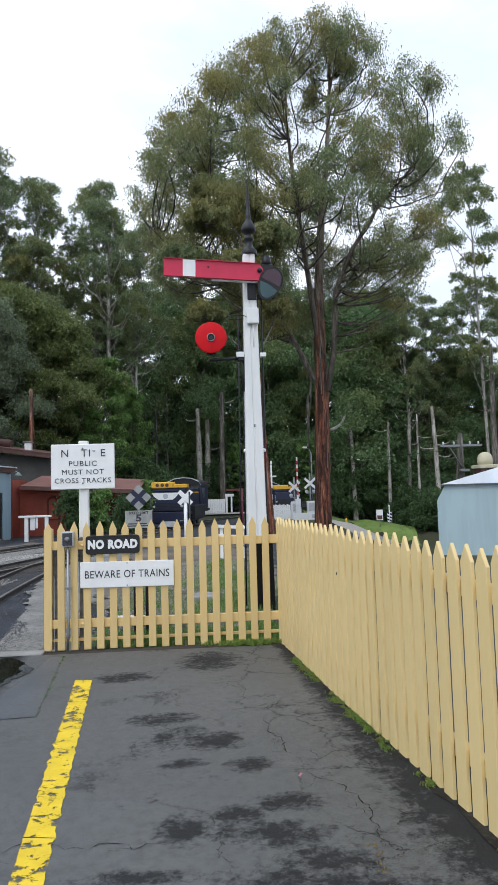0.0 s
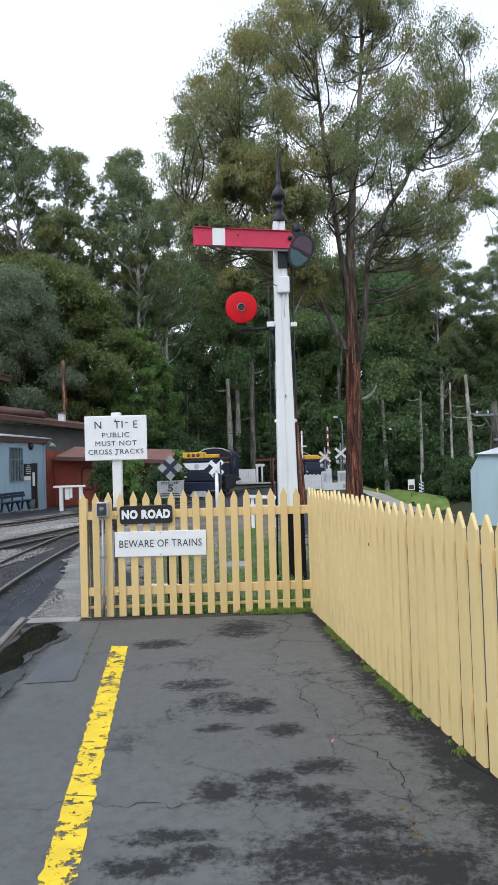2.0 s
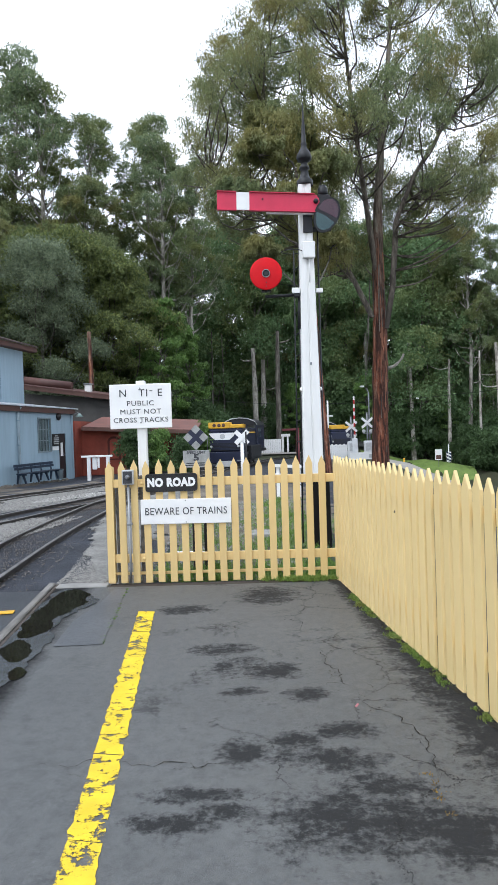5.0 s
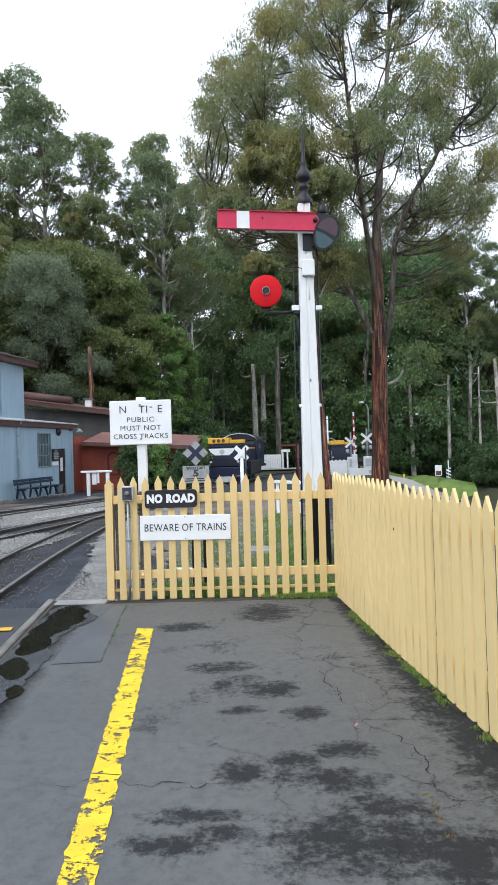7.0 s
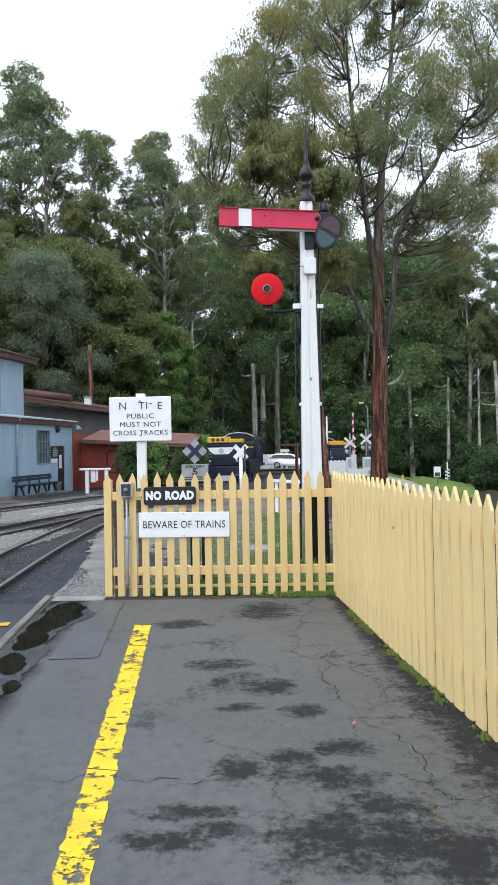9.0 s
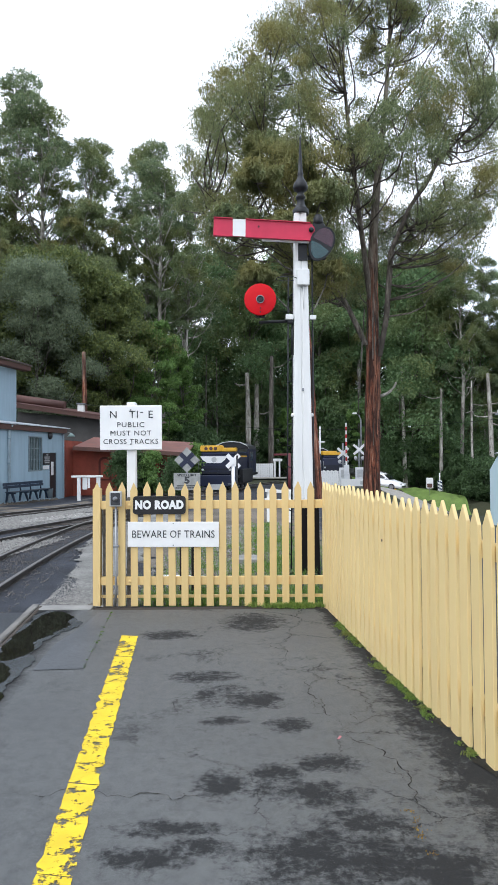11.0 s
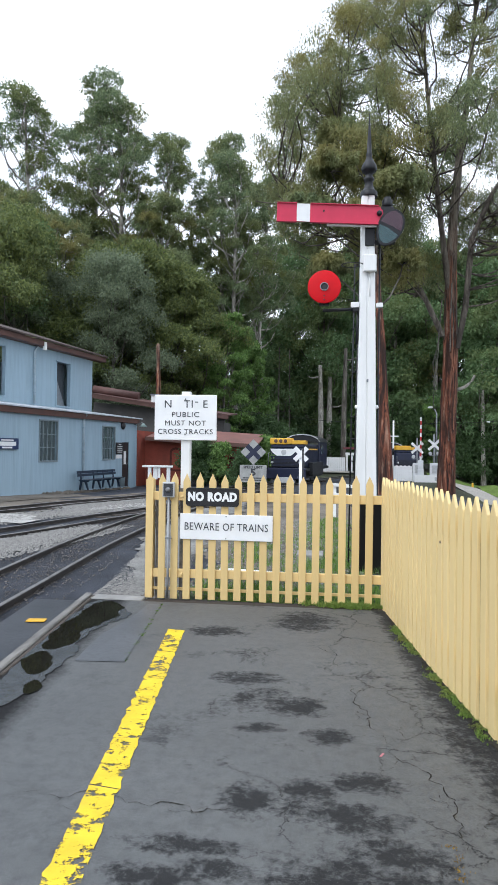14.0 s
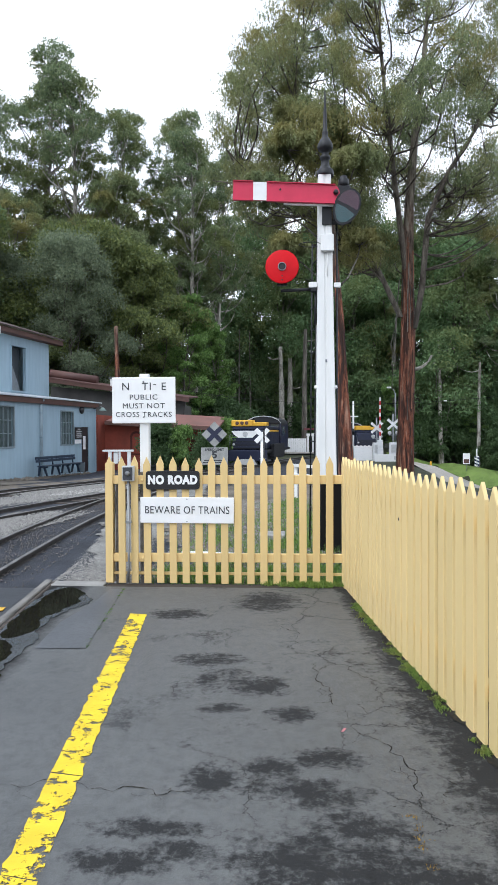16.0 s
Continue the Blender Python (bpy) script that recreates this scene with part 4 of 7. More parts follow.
def side_fence():
    """The long fence down the platform's side, on rails behind the pickets."""
    rng = random.Random(12)
    a = math.degrees(math.atan2(3.01 - 7.01, 1.74 - 1.21))
    fence = thing("picket_fence", pose(1.225, 7.0, 0, 0, 0, a), "long cream picket fence along the platform side", "fence")
    meshes = [picket_mesh("picket", FENCE_R, h, i + 5, 0.096) for i, h in enumerate((1.325, 1.335, 1.345))]
    n, step = 112, 0.1335

    def bow(u):                                          # the line bows a little towards the platform
        return -0.035 * math.sin(math.pi * u / 4.3) if 0 < u < 4.3 else 0.0
    for i in range(n):
        u = 0.022 + step * i
        part("picket", meshes[rng.randrange(3)], FENCE_R, fence,
             m=pose(u, bow(u) - 0.012 + rng.uniform(-0.002, 0.002), -0.02 + rng.uniform(-0.006, 0.006), 0, rng.uniform(-0.35, 0.35), rng.uniform(-1.5, 1.5)))
    u = -0.02
    while u < n * step:
        l = 0.8 if u < 5 else 2.4
        turn = math.degrees(math.atan2(bow(u + l) - bow(u), l))
        for z in (1.09, 0.26):
            part("rail", slab((0, 0.0, z - 0.045), (l, 0.045, z + 0.045), 0.004), FENCE_R, fence, m=pose(u, bow(u), 0, 0, 0, turn))
        u += l
    for k in range(7):
        u = k * 2.4 + 0.3
        part("post", slab((u, bow(u) + 0.05, -0.3), (u + 0.1, bow(u) + 0.15, 1.2), 0.006), FENCE_R, fence)
    u = 2.04
    part("knot", lathe(bmesh.new(), [(0.012, 0), (0.010, 0.002), (0.004, 0.003)], 9, pose(u, bow(u) - 0.0265, 0.952, 90)), SLEEPER, fence, "dark knot in a picket")


def grass_tufts(name, label, spots, seed, height=(0.05, 0.12), material=None, blades=26):
    """Tufts of grass at (x, y, spread) spots, each blade a bent two-piece strip."""
    rng = random.Random(seed)
    verts, faces = [], []
    for x, y, spread, z0 in spots:
        for _ in range(blades):
            px, py = x + rng.gauss(0, spread), y + rng.gauss(0, spread)
            h, a, w = rng.uniform(*height), rng.random() * 6.28, rng.uniform(0.0016, 0.0036)
            lx, ly = rng.gauss(0, 0.45) * h, rng.gauss(0, 0.45) * h
            cx, cy = math.cos(a) * w, math.sin(a) * w
            b = len(verts)
            verts += [(px - cx, py - cy, z0), (px + cx, py + cy, z0), (px + lx * 0.4 + cx, py + ly * 0.4 + cy, z0 + h * 0.6),
                      (px + lx * 0.4 - cx, py + ly * 0.4 - cy, z0 + h * 0.6), (px + lx, py + ly, z0 + h)]
            faces += [(b, b + 1, b + 2, b + 3), (b + 3, b + 2, b + 4)]
    me = bpy.data.meshes.new(name)
    me.from_pydata(verts, [], faces)
    me.materials.append(material or GRASS)
    return tagged(part(name, me, material or GRASS), label, "grass", kind="stuff")


def fence_weeds():
    rng = random.Random(3)
    spots = []
    front = [(rng.triangular(0.32, 1.22, 0.95), rng.uniform(6.90, 7.02), 0.03, 0.0) for _ in range(60)]
    grass_tufts("grass_edge", "low bright grass at the foot of the gate fence", front, 15, (0.010, 0.055), VERGE_GRASS, 60)
    for _ in range(16):
        spots.append((rng.triangular(0.35, 1.22, 1.1), rng.uniform(6.93, 7.03), 0.022, 0.0))
    for _ in range(150):
        s = rng.choice((0.85, 0.95, 1.05, 1.15, 1.25, 1.38, 1.5, 1.95, 2.05, 2.12, 2.35, 2.5, 2.65, 2.78, 2.9, 3.5, 4.3, 5.2)) + rng.gauss(0, 0.06)
        x = 1.225 + 0.1313 * s - 0.048 - 0.035 * math.sin(math.pi * min(4.3, s) / 4.3) + rng.gauss(0, 0.016)
        spots.append((x, 7.0 - 0.991 * s, rng.choice((0.008, 0.014, 0.022)), 0.0))
    grass_tufts("weeds", "low green weeds along the foot of the fences", spots, 5, (0.003, 0.020), WEED, 46)
    spots = [(rng.uniform(-0.9, 1.7), rng.uniform(7.12, 7.9) if rng.random() < 0.5 else rng.uniform(7.6, 13.0), rng.uniform(0.05, 0.16), -0.075) for _ in range(330)]
    grass_tufts("rough_grass", "patchy green grass behind the platform fence", spots, 6, (0.03, 0.13), None, 34)
    spots = [(0.75 + 0.45 * noise.noise(Vector((0, y * 0.7, 5))) + rng.gauss(0, 0.28), y, 0.07, -0.075) for y in (rng.uniform(7.2, 16) for _ in range(260))]
    grass_tufts("verge_grass", "fresh green grass beside the signal post", spots, 16, (0.03, 0.09), GRASS, 26)
    ragged_patch("worn_path", "brown worn earth behind the fence", [(0.2, 7.12), (0.1, 10), (0.2, 13), (0.0, 18), (0.2, 25)], 3.6, DIRT, 0.014, 12)
    ragged_patch("grass_patch", "thin green turf behind the fence", [(0.9, 7.3), (0.5, 9.0), (0.7, 11.5), (0.4, 14.5), (0.8, 17)], 1.3, DULL_TURF, 0.022, 9)
    stones("loose pale stones on the earth behind the fence", [(-0.5, 7.2), (0.1, 9.0), (-0.2, 12.0), (0.1, 16.0)], 0.62, 5200, (0.008, 0.026), 31, 1.2)
    stones("brown clods on the earth behind the fence", [(-0.2, 7.2), (0.4, 9.0), (0.3, 14.0)], 0.70, 2600, (0.012, 0.032), 32, 1.2, DIRT)


# ---------------------------------------------------------------- signs
def fence_signs():
    s = thing("no_road_sign", pose(-0.540, 6.962, 1.080), "black cast plate with raised white letters NO ROAD on the fence", "sign")
    def rounded(w, h, c):
        return [(x0 + c * math.cos(a), z0 + c * math.sin(a)) for x0, z0, q in ((w - c, h - c, 0), (c - w, h - c, 1), (c - w, c - h, 2), (w - c, c - h, 3)) for a in (q * math.pi / 2 + i * math.pi / 8 for i in range(5))]
    part("plate", prism(bmesh.new(), rounded(0.28, 0.096, 0.032), 1, -0.008, 0.012), BLACK, s)
    rim = bmesh.new()
    ends = [[rim.verts.new((x, y, z)) for x, z in rounded(0.28 - d, 0.096 - d, 0.032 - d)] for d, y in ((0.0, -0.0085), (0.002, -0.014), (0.010, -0.014), (0.012, -0.0085))]
    for a, b in zip(ends, ends[1:]):
        for i in range(20):
            rim.faces.new((a[i], a[(i + 1) % 20], b[(i + 1) % 20], b[i]))
    part("rim", rim, BLACK, s)
    letters("NO ROAD", 0.118, WHITE_SIGN, s, pose(0, -0.0115, 0.0), bold=0.0075, squeeze=0.86, depth=0.003, spacing=1.12)
    s = thing("beware_sign", pose(-0.393, 6.962, 0.768, 0, 0.3, 0), "white enamel board lettered BEWARE OF TRAINS on the fence", "sign")
    part("board", slab((-0.487, -0.004, -0.134), (0.487, 0.012, 0.134), 0.004), WHITE_SIGN, s)
    letters("BEWARE OF TRAINS", 0.112, INK, s, pose(0, -0.0062, 0.0), squeeze=0.83, spacing=1.06)
    for x, z in ((0, 0.115), (0, -0.115)):
        part("screw", lathe(bmesh.new(), [(0.007, 0), (0.005, 0.003)], 8, pose(x, -0.0045, z, 90)), GREYBOX, s)
    # tall notice behind the fence
    s = thing("notice_board", pose(-0.868, 7.14, 0), "white weathered notice board on a white timber post", "sign")
    part("post", slab((-0.05, -0.02, -0.25), (0.05, 0.065, 2.195), 0.008), WHITE, s)
    part("board", slab((-0.338, -0.045, 1.672), (0.338, -0.0215, 2.158), 0.006), WHITE_SIGN, s)
    for words, x, z, size, sq in (("N", -0.19, 2.055, 0.115, 1.0), ("TI", 0.035, 2.055, 0.115, 1.0), ("E", 0.215, 2.055, 0.115, 1.0),
                                  ("PUBLIC", 0.0, 1.945, 0.077, 1.12), ("MUST NOT", 0.0, 1.853, 0.077, 1.08), ("CROSS TRACKS", 0.0, 1.762, 0.077, 1.02)):
        letters(words, size, INK, s, pose(x, -0.047, z), squeeze=sq, spacing=1.12)
    part("letter_trace", slab((0.105, -0.0475, 2.075), (0.135, -0.0455, 2.085), 0, pose(0, 0, 0)), INK, s, "last trace of a worn letter")
    for z in (2.11, 1.735):
        part("bolt", lathe(bmesh.new(), [(0.009, 0), (0.009, 0.006), (0.004, 0.01)], 8, pose(0, -0.0455, z, 90)), GALV, s)
    # key switch on a conduit
    k = thing("switch_box", pose(-1.0, 6.955, 0.016), "grey metal key-switch box on a steel conduit", "switch")
    part("box", slab((-0.063, -0.04, 1.055), (0.063, 0.018, 1.215), 0.008), REFLECT_GREY, k)
    part("face", slab((-0.050, -0.046, 1.070), (0.050, -0.041, 1.200), 0.002), INK, k)
    part("knob", lathe(bmesh.new(), [(0.026, 0), (0.026, 0.012), (0.014, 0.02), (0.012, 0.032)], 14, pose(0, -0.0465, 1.137, 90)), GALV, k)
    part("conduit", tube(bmesh.new(), [(0, -0.012, 1.06), (0, -0.012, 0.16), (-0.012, -0.012, 0.0)], 0.014, 10), GALV, k)
    part("clip", slab((-0.03, -0.03, 0.62), (0.03, 0.012, 0.645), 0.003), GALV, k)


# ---------------------------------------------------------------- the semaphore signal
def semaphore():
    Y = 9.4
    sig = thing("semaphore_signal", pose(1.18, Y, 0), "white timber semaphore signal post with a red arm set at danger", "railway signal")
    # tapered square post with a groove down its face
    def ring(z):
        h = 0.153 - 0.0128 * z
        g = 0.014
        return [(-h, -h + 0.012), (-h + 0.012, -h), (-g, -h), (-g * 0.6, -h + 0.012), (g * 0.6, -h + 0.012), (g, -h), (h - 0.012, -h), (h, -h + 0.012), (h, h), (-h, h)]
    def stem(z0, z1):
        b = bmesh.new()
        lo = [b.verts.new((x, y, z0)) for x, y in ring(z0)]
        hi = [b.verts.new((x, y, z1)) for x, y in ring(z1)]
        n = len(lo)
        for i in range(n):
            b.faces.new((lo[i], lo[(i + 1) % n], hi[(i + 1) % n], hi[i]))
        b.faces.new(lo[::-1])
        b.faces.new(hi)
        return b
    lean = pose(0, 0, 0, 0, -0.15, 0)
    part("post", stem(0.93, 5.10), WHITE, sig, m=lean)
    part("post_base", stem(-0.4, 0.93), TAR, sig, "black tarred foot", m=pose(0.07, -0.004, 0, 0, -0.15, 0))
    # finial: cap, neck, ball and spike
    prof = [(0.115, 5.10), (0.118, 5.115), (0.118, 5.17), (0.085, 5.20), (0.060, 5.25), (0.052, 5.32), (0.075, 5.34), (0.070, 5.37), (0.045, 5.40),
            (0.048, 5.43), (0.098, 5.46), (0.110, 5.50), (0.100, 5.55), (0.070, 5.60), (0.045, 5.64), (0.038, 5.68), (0.046, 5.70), (0.034, 5.72), (0.026, 5.9), (0.014, 6.12), (0.006, 6.28)]
    part("finial", lathe(bmesh.new(), prof, 14), IRON, sig)
    # arm, keyed about its pivot
    arm = part("arm", prism(bmesh.new(), [(-1.285, 0.118), (-1.29, -0.118), (0.06, -0.128)] + [(0.06 + 0.10 * math.cos(a), 0.128 * math.sin(a)) for a in (-1.0, -0.5, 0, 0.5, 1.0)] + [(0.06, 0.128)], 1, -0.012, 0.012), RED_ARM, sig, "red enamelled arm", m=pose(0.028, -0.20, 4.785, 0, 0.8, 8))
    part("arm_stripe", slab((-1.02, -0.0165, -0.121), (-0.84, -0.0125, 0.1205)), WHITE_SIGN, arm, "white painted stripe")
    lip = bmesh.new()
    for z in (0.123, -0.129):
        box(lip, (-1.288, -0.034, z - 0.004), (-1.022, 0.014, z + 0.006))
        box(lip, (-0.838, -0.034, z - 0.004), (0.09, 0.014, z + 0.006))
    part("arm_lip", lip, RED_ARM, arm)
    part("bolt", lathe(bmesh.new(), [(0.013, 0), (0.013, 0.012)], 8, pose(-0.655, -0.0125, 0.03, 90)), IRON, arm)
    part("bearer", slab((-0.6, 0.0125, -0.155), (0.12, 0.05, -0.05), 0.004), WHITE, arm)
    # spectacle casting with two lenses
    def sector(a0, a1, r0, cx, cz, n=9):
        out = []
        for i in range(n):
            a = a0 + (a1 - a0) * i / (n - 1)
            out.append((cx + r0[0] * math.cos(a) * (1 + 0.10 * math.sin(a)), cz + r0[1] * math.sin(a)))
        return out
    spec = part("spectacle", prism(bmesh.new(), sector(0, 2 * math.pi * 23 / 24, (0.175, 0.262), 0.02, 0, 24), 1, -0.02, 0.02), IRON, arm, "dark cast spectacle frame", m=pose(0.235, 0.0, -0.155, 0, 24, 0))
    for nm, mat, a0, a1 in (("lens", LENS_RED, 0.06, 3.05), ("lens", LENS_GREEN, 3.25, 6.05)):
        out = [(0.005, 0.02 if a0 < 1 else -0.02)] + sector(a0, a1, (0.148, 0.232), 0.02, 0, 14)
        part(nm, prism(bmesh.new(), out, 1, -0.024, -0.0205), mat, spec, "purple-red glass" if a0 < 1 else "teal glass")
    part("pivot", lathe(bmesh.new(), [(0.035, 0), (0.035, 0.03), (0.015, 0.045)], 12, pose(0.10, -0.015, 0.02, 90)), IRON, arm)
    # lamp behind the spectacle
    lampm = pose(0.25, -0.02, 4.76)
    lamp = part("lamp", slab((-0.09, -0.09, -0.2), (0.09, 0.09, 0.18), 0.02), IRON, sig, "dark metal signal lamp", m=lampm)
    part("lamp_chimney", lathe(bmesh.new(), [(0.085, 0.18), (0.07, 0.24), (0.072, 0.28), (0.05, 0.30), (0.05, 0.325), (0.03, 0.33)], 14), IRON, lamp)
    part("lamp_shelf", slab((-0.02, -0.08, 4.46), (0.36, 0.08, 4.48)), IRON, sig)
    part("box", slab((-0.105, -0.17, 4.03), (0.075, -0.105, 4.265), 0.012), WHITE, sig, "white weatherproof box", m=pose(0.03, 0, 0))
    part("cable", tube(bmesh.new(), [(0.02, -0.115, 4.03), (0.02, -0.115, 3.7)], 0.008, 6), WHITE, sig)
    part("dark_stain_plate", slab((-0.05, -0.118, 4.40), (0.08, -0.095, 4.68), 0.004), IRON, sig)
    part("arm_rod", tube(bmesh.new(), [(0.16, 0.02, 4.55), (0.155, 0.02, 1.0), (0.16, 0.02, 0.0)], 0.012, 8), IRON, sig)
    hoop = [(-0.07 - 0.30 * (1 - math.cos(a)) / 2 * 1.0, -0.10 + 0.12 * math.sin(a), 4.14) for a in np.linspace(0, 2 * math.pi, 15)]
    part("hoop", tube(bmesh.new(), hoop, 0.006, 6), IRON, sig)
    # disc signal on a bracket
    br = bmesh.new()
    tube(br, [(-0.11, -0.05, 3.54), (-0.62, -0.05, 3.525)], 0.022, 8)
    tube(br, [(-0.13, -0.05, 3.58), (-0.145, -0.05, 3.05)], 0.020, 8)
    box(br, (-0.21, -0.11, 3.50), (-0.125, 0.0, 3.60), 0.006)
    part("bracket", br, IRON, sig)
    part("bracket_plate", slab((-0.235, -0.12, 3.55), (-0.125, -0.06, 3.625), 0.004), WHITE, sig)
    part("bracket_plate", slab((0.11, -0.12, 3.55), (0.20, -0.05, 3.61), 0.004), WHITE, sig)
    disc = part("disc", lathe(bmesh.new(), [(0.218, 0.0), (0.228, 0.004), (0.228, 0.022), (0.219, 0.026), (0.062, 0.026)], 40, pose(-0.60, -0.14, 3.83, 90)), RED_DISC, sig, "round red shunting disc")
    hole = bmesh.new()
    lathe(hole, [(0.058, 0.0), (0.058, 0.024), (0.048, 0.026), (0.048, 0.004)], 24, pose(-0.60, -0.1660, 3.83, 90))
    part("disc_ring", hole, GALV, disc)
    part("disc_lamp", lathe(bmesh.new(), [(0.0475, 0.0), (0.0475, 0.004), (0.03, 0.006)], 20, pose(-0.60, -0.171, 3.83, 90)), BLACK, disc)
    for dz in (-0.125, -0.18):
        part("disc_bolt", lathe(bmesh.new(), [(0.011, 0.0), (0.009, 0.006)], 8, pose(-0.60, -0.1665, 3.83 + dz, 90)), BLACK, disc)
    part("disc_stand", tube(bmesh.new(), [(-0.60, -0.10, 3.585), (-0.60, -0.10, 3.98)], 0.018, 8), IRON, sig)
    part("disc_housing", slab((-0.67, -0.10, 3.60), (-0.53, 0.02, 3.66), 0.006), IRON, sig)
    part("lamp_link", tube(bmesh.new(), [(-0.16, -0.05, 3.66), (-0.42, -0.06, 3.70), (-0.50, -0.08, 4.02)], 0.006, 6), IRON, sig)
    # ladder up the left side
    lad = part("ladder", tube(bmesh.new(), [(-0.175, 0.14, -0.2), (-0.105, 0.14, 4.3)], 0.012, 6), IRON, sig, "thin dark iron ladder")
    part("stile", tube(bmesh.new(), [(-0.215, 0.50, -0.2), (-0.165, 0.42, 4.3)], 0.012, 6), IRON, lad)
    for k in range(13):
        z = 0.15 + 0.32 * k
        part("rung", tube(bmesh.new(), [(-0.172 + 0.015 * k / 3, 0.14, z), (-0.205 + 0.008 * k / 3, 0.49 - 0.004 * k, z)], 0.009, 6), IRON, lad)
    for x, z in ((-0.14, 2.18), (0.13, 2.18)):
        part("insulator", lathe(bmesh.new(), [(0.022, -0.02), (0.028, 0.0), (0.02, 0.03)], 10, pose(x, -0.06, z)), WHITE, sig)
    part("cable_box", slab((-0.012, -0.139, 2.52), (0.012, -0.131, 2.56)), GREYBOX, sig)


# ---------------------------------------------------------------- yard furniture behind the fence
def yard_signs():
    def blade(bm, w, l, a, y0, y1):
        box(bm, (-l / 2, y0, -w / 2), (l / 2, y1, w / 2), 0.004, pose(0, 0, 0, 0, a, 0))
    x, y = -1.48, 19.0
    s = thing("diamond_sign", pose(x, y, 0), "white diamond board with dark cross above a grey speed board", "sign")
    part("post", tube(bmesh.new(), [(0, 0.06, land(x, y) - 0.2), (0, 0.06, 1.85)], 0.03, 8), GALV, s)
    part("diamond", slab((-0.265, 0.0, -0.265), (0.265, 0.02, 0.265), 0.004, pose(0, 0, 1.5, 0, 45, 0)), DULL_GREY, s)
    bm = bmesh.new()
    blade(bm, 0.13, 0.53, 0, -0.004, -0.0005)
    part("cross_bar", bm, NAVY, s, m=pose(0, 0, 1.5, 0, 45, 0))
    bm = bmesh.new()
    blade(bm, 0.13, 0.53, 90, -0.0085, -0.0045)
    part("cross_bar", bm, NAVY, s, m=pose(0, 0, 1.5, 0, 45, 0))
    b = part("speed_board", slab((-0.39, -0.02, 0.62), (0.39, 0.0, 1.12), 0.004), DULL_GREY, s, "grey speed limit board")
    letters("SPEED LIMIT", 0.105, INK, b, pose(0, -0.0225, 1.055), bold=0.003)
    letters("5", 0.27, INK, b, pose(0, -0.0225, 0.90), bold=0.012, squeeze=1.25)
    for zz, w in ((0.745, 0.30), (0.685, 0.34)):
        part("text_bar", slab((-w, -0.0225, zz - 0.016), (w * 0.8, -0.0205, zz + 0.016)), INK, b)
    x, y = -0.22, 22.0
    s = thing("crossbuck_marker", pose(x, y, 0), "small white crossbuck marker on a thin white post", "sign")
    part("post", tube(bmesh.new(), [(0, 0.05, land(x, y) - 0.2), (0, 0.05, 1.40)], 0.062, 10), WHITE_SIGN, s)
    for a, y0 in ((45, 0.0), (-45, -0.0145)):
        bm = bmesh.new()
        blade(bm, 0.15, 0.60, a, y0 - 0.012, y0)
        part("blade", bm, WHITE_SIGN, s, m=pose(0, -0.015, 1.44))
    # white trestle before the brick building
    x, y = -6.97, 29.0
    z = land(x, y)
    s = thing("trestle", pose(x, y, 0), "white painted timber trestle beside the track", "trestle")
    part("top", slab((-0.70, -0.10, 0.70), (0.68, 0.10, 0.79), 0.01), WHITE, s)
    for lx in (-0.45, 0.42):
        part("leg", slab((lx, -0.07, z - 0.1), (lx + 0.15, 0.07, 0.70), 0.01), WHITE, s)
    part("panel", slab((-0.22, -0.03, 0.15), (0.0, 0.03, 0.695), 0.03), WHITE, s)
    part("panel", slab((0.02, -0.05, 0.22), (0.12, 0.02, 0.695), 0.02), WHITE, s)
    # low white barrier frame beyond the signal
    x, y = 1.05, 16.6
    s = thing("low_barrier", pose(x, y, 0, 0, 0, -8), "low white timber barrier frame beside the track", "barrier")
    for z in (0.66, 0.42):
        part("rail", slab((-0.34, 0.0, z), (0.38, 0.05, z + 0.08), 0.004, pose(0, 0, 0, 0, 4, 0)), WHITE, s)
    for lx in (-0.26, 0.28):
        part("leg", slab((lx, 0.052, land(x, y) - 0.1), (lx + 0.08, 0.11, 0.74), 0.004), WHITE, s)
    x, y = 1.90, 26.0
    s = thing("point_indicator", pose(x, y, 0), "dark red iron point indicator with a short arm", "signal")
    part("post", tube(bmesh.new(), [(0, 0, land(x, y) - 0.2), (0, 0, 1.72)], 0.07, 10), STRIPE_DARK, s)
    part("arm", slab((-0.62, -0.03, 1.62), (0.0, 0.03, 1.70), 0.005), STRIPE_DARK, s)
    x, y = 0.05, 16.5
    s = thing("wire_post", pose(x, y, 0), "thin dark steel post", "post")
    part("shaft", tube(bmesh.new(), [(0, 0, land(x, y) - 0.2), (0, 0, 1.62)], 0.022, 8), IRON, s)
    # pale pit cover and a white pipe lying near the fence
    x, y = 0.40, 10.3
    s = thing("pit_cover", pose(x, y, land(x, y)), "pale concrete cable-pit cover set in the ground", "pit cover")
    part("lid", slab((-0.20, -0.22, -0.05), (0.20, 0.22, 0.10), 0.012), CONCRETE, s)
    s = thing("white_pipe", pose(-0.32, 8.8, land(-0.3, 8.8) + 0.05, 0, 0, -10), "white pipe lying on the ground", "pipe")
    part("pipe", tube(bmesh.new(), [(-0.45, 0, 0), (0.45, 0, 0)], 0.035, 10), WHITE, s)
    for x in (-0.40, -0.26):
        s = thing("dark_stake", pose(x, 7.9, 0), "dark timber stake behind the fence", "post")
        part("stake", slab((-0.03, -0.03, -0.3), (0.03, 0.03, 0.78 if x < -0.3 else 0.7), 0.004), BLACK, s)


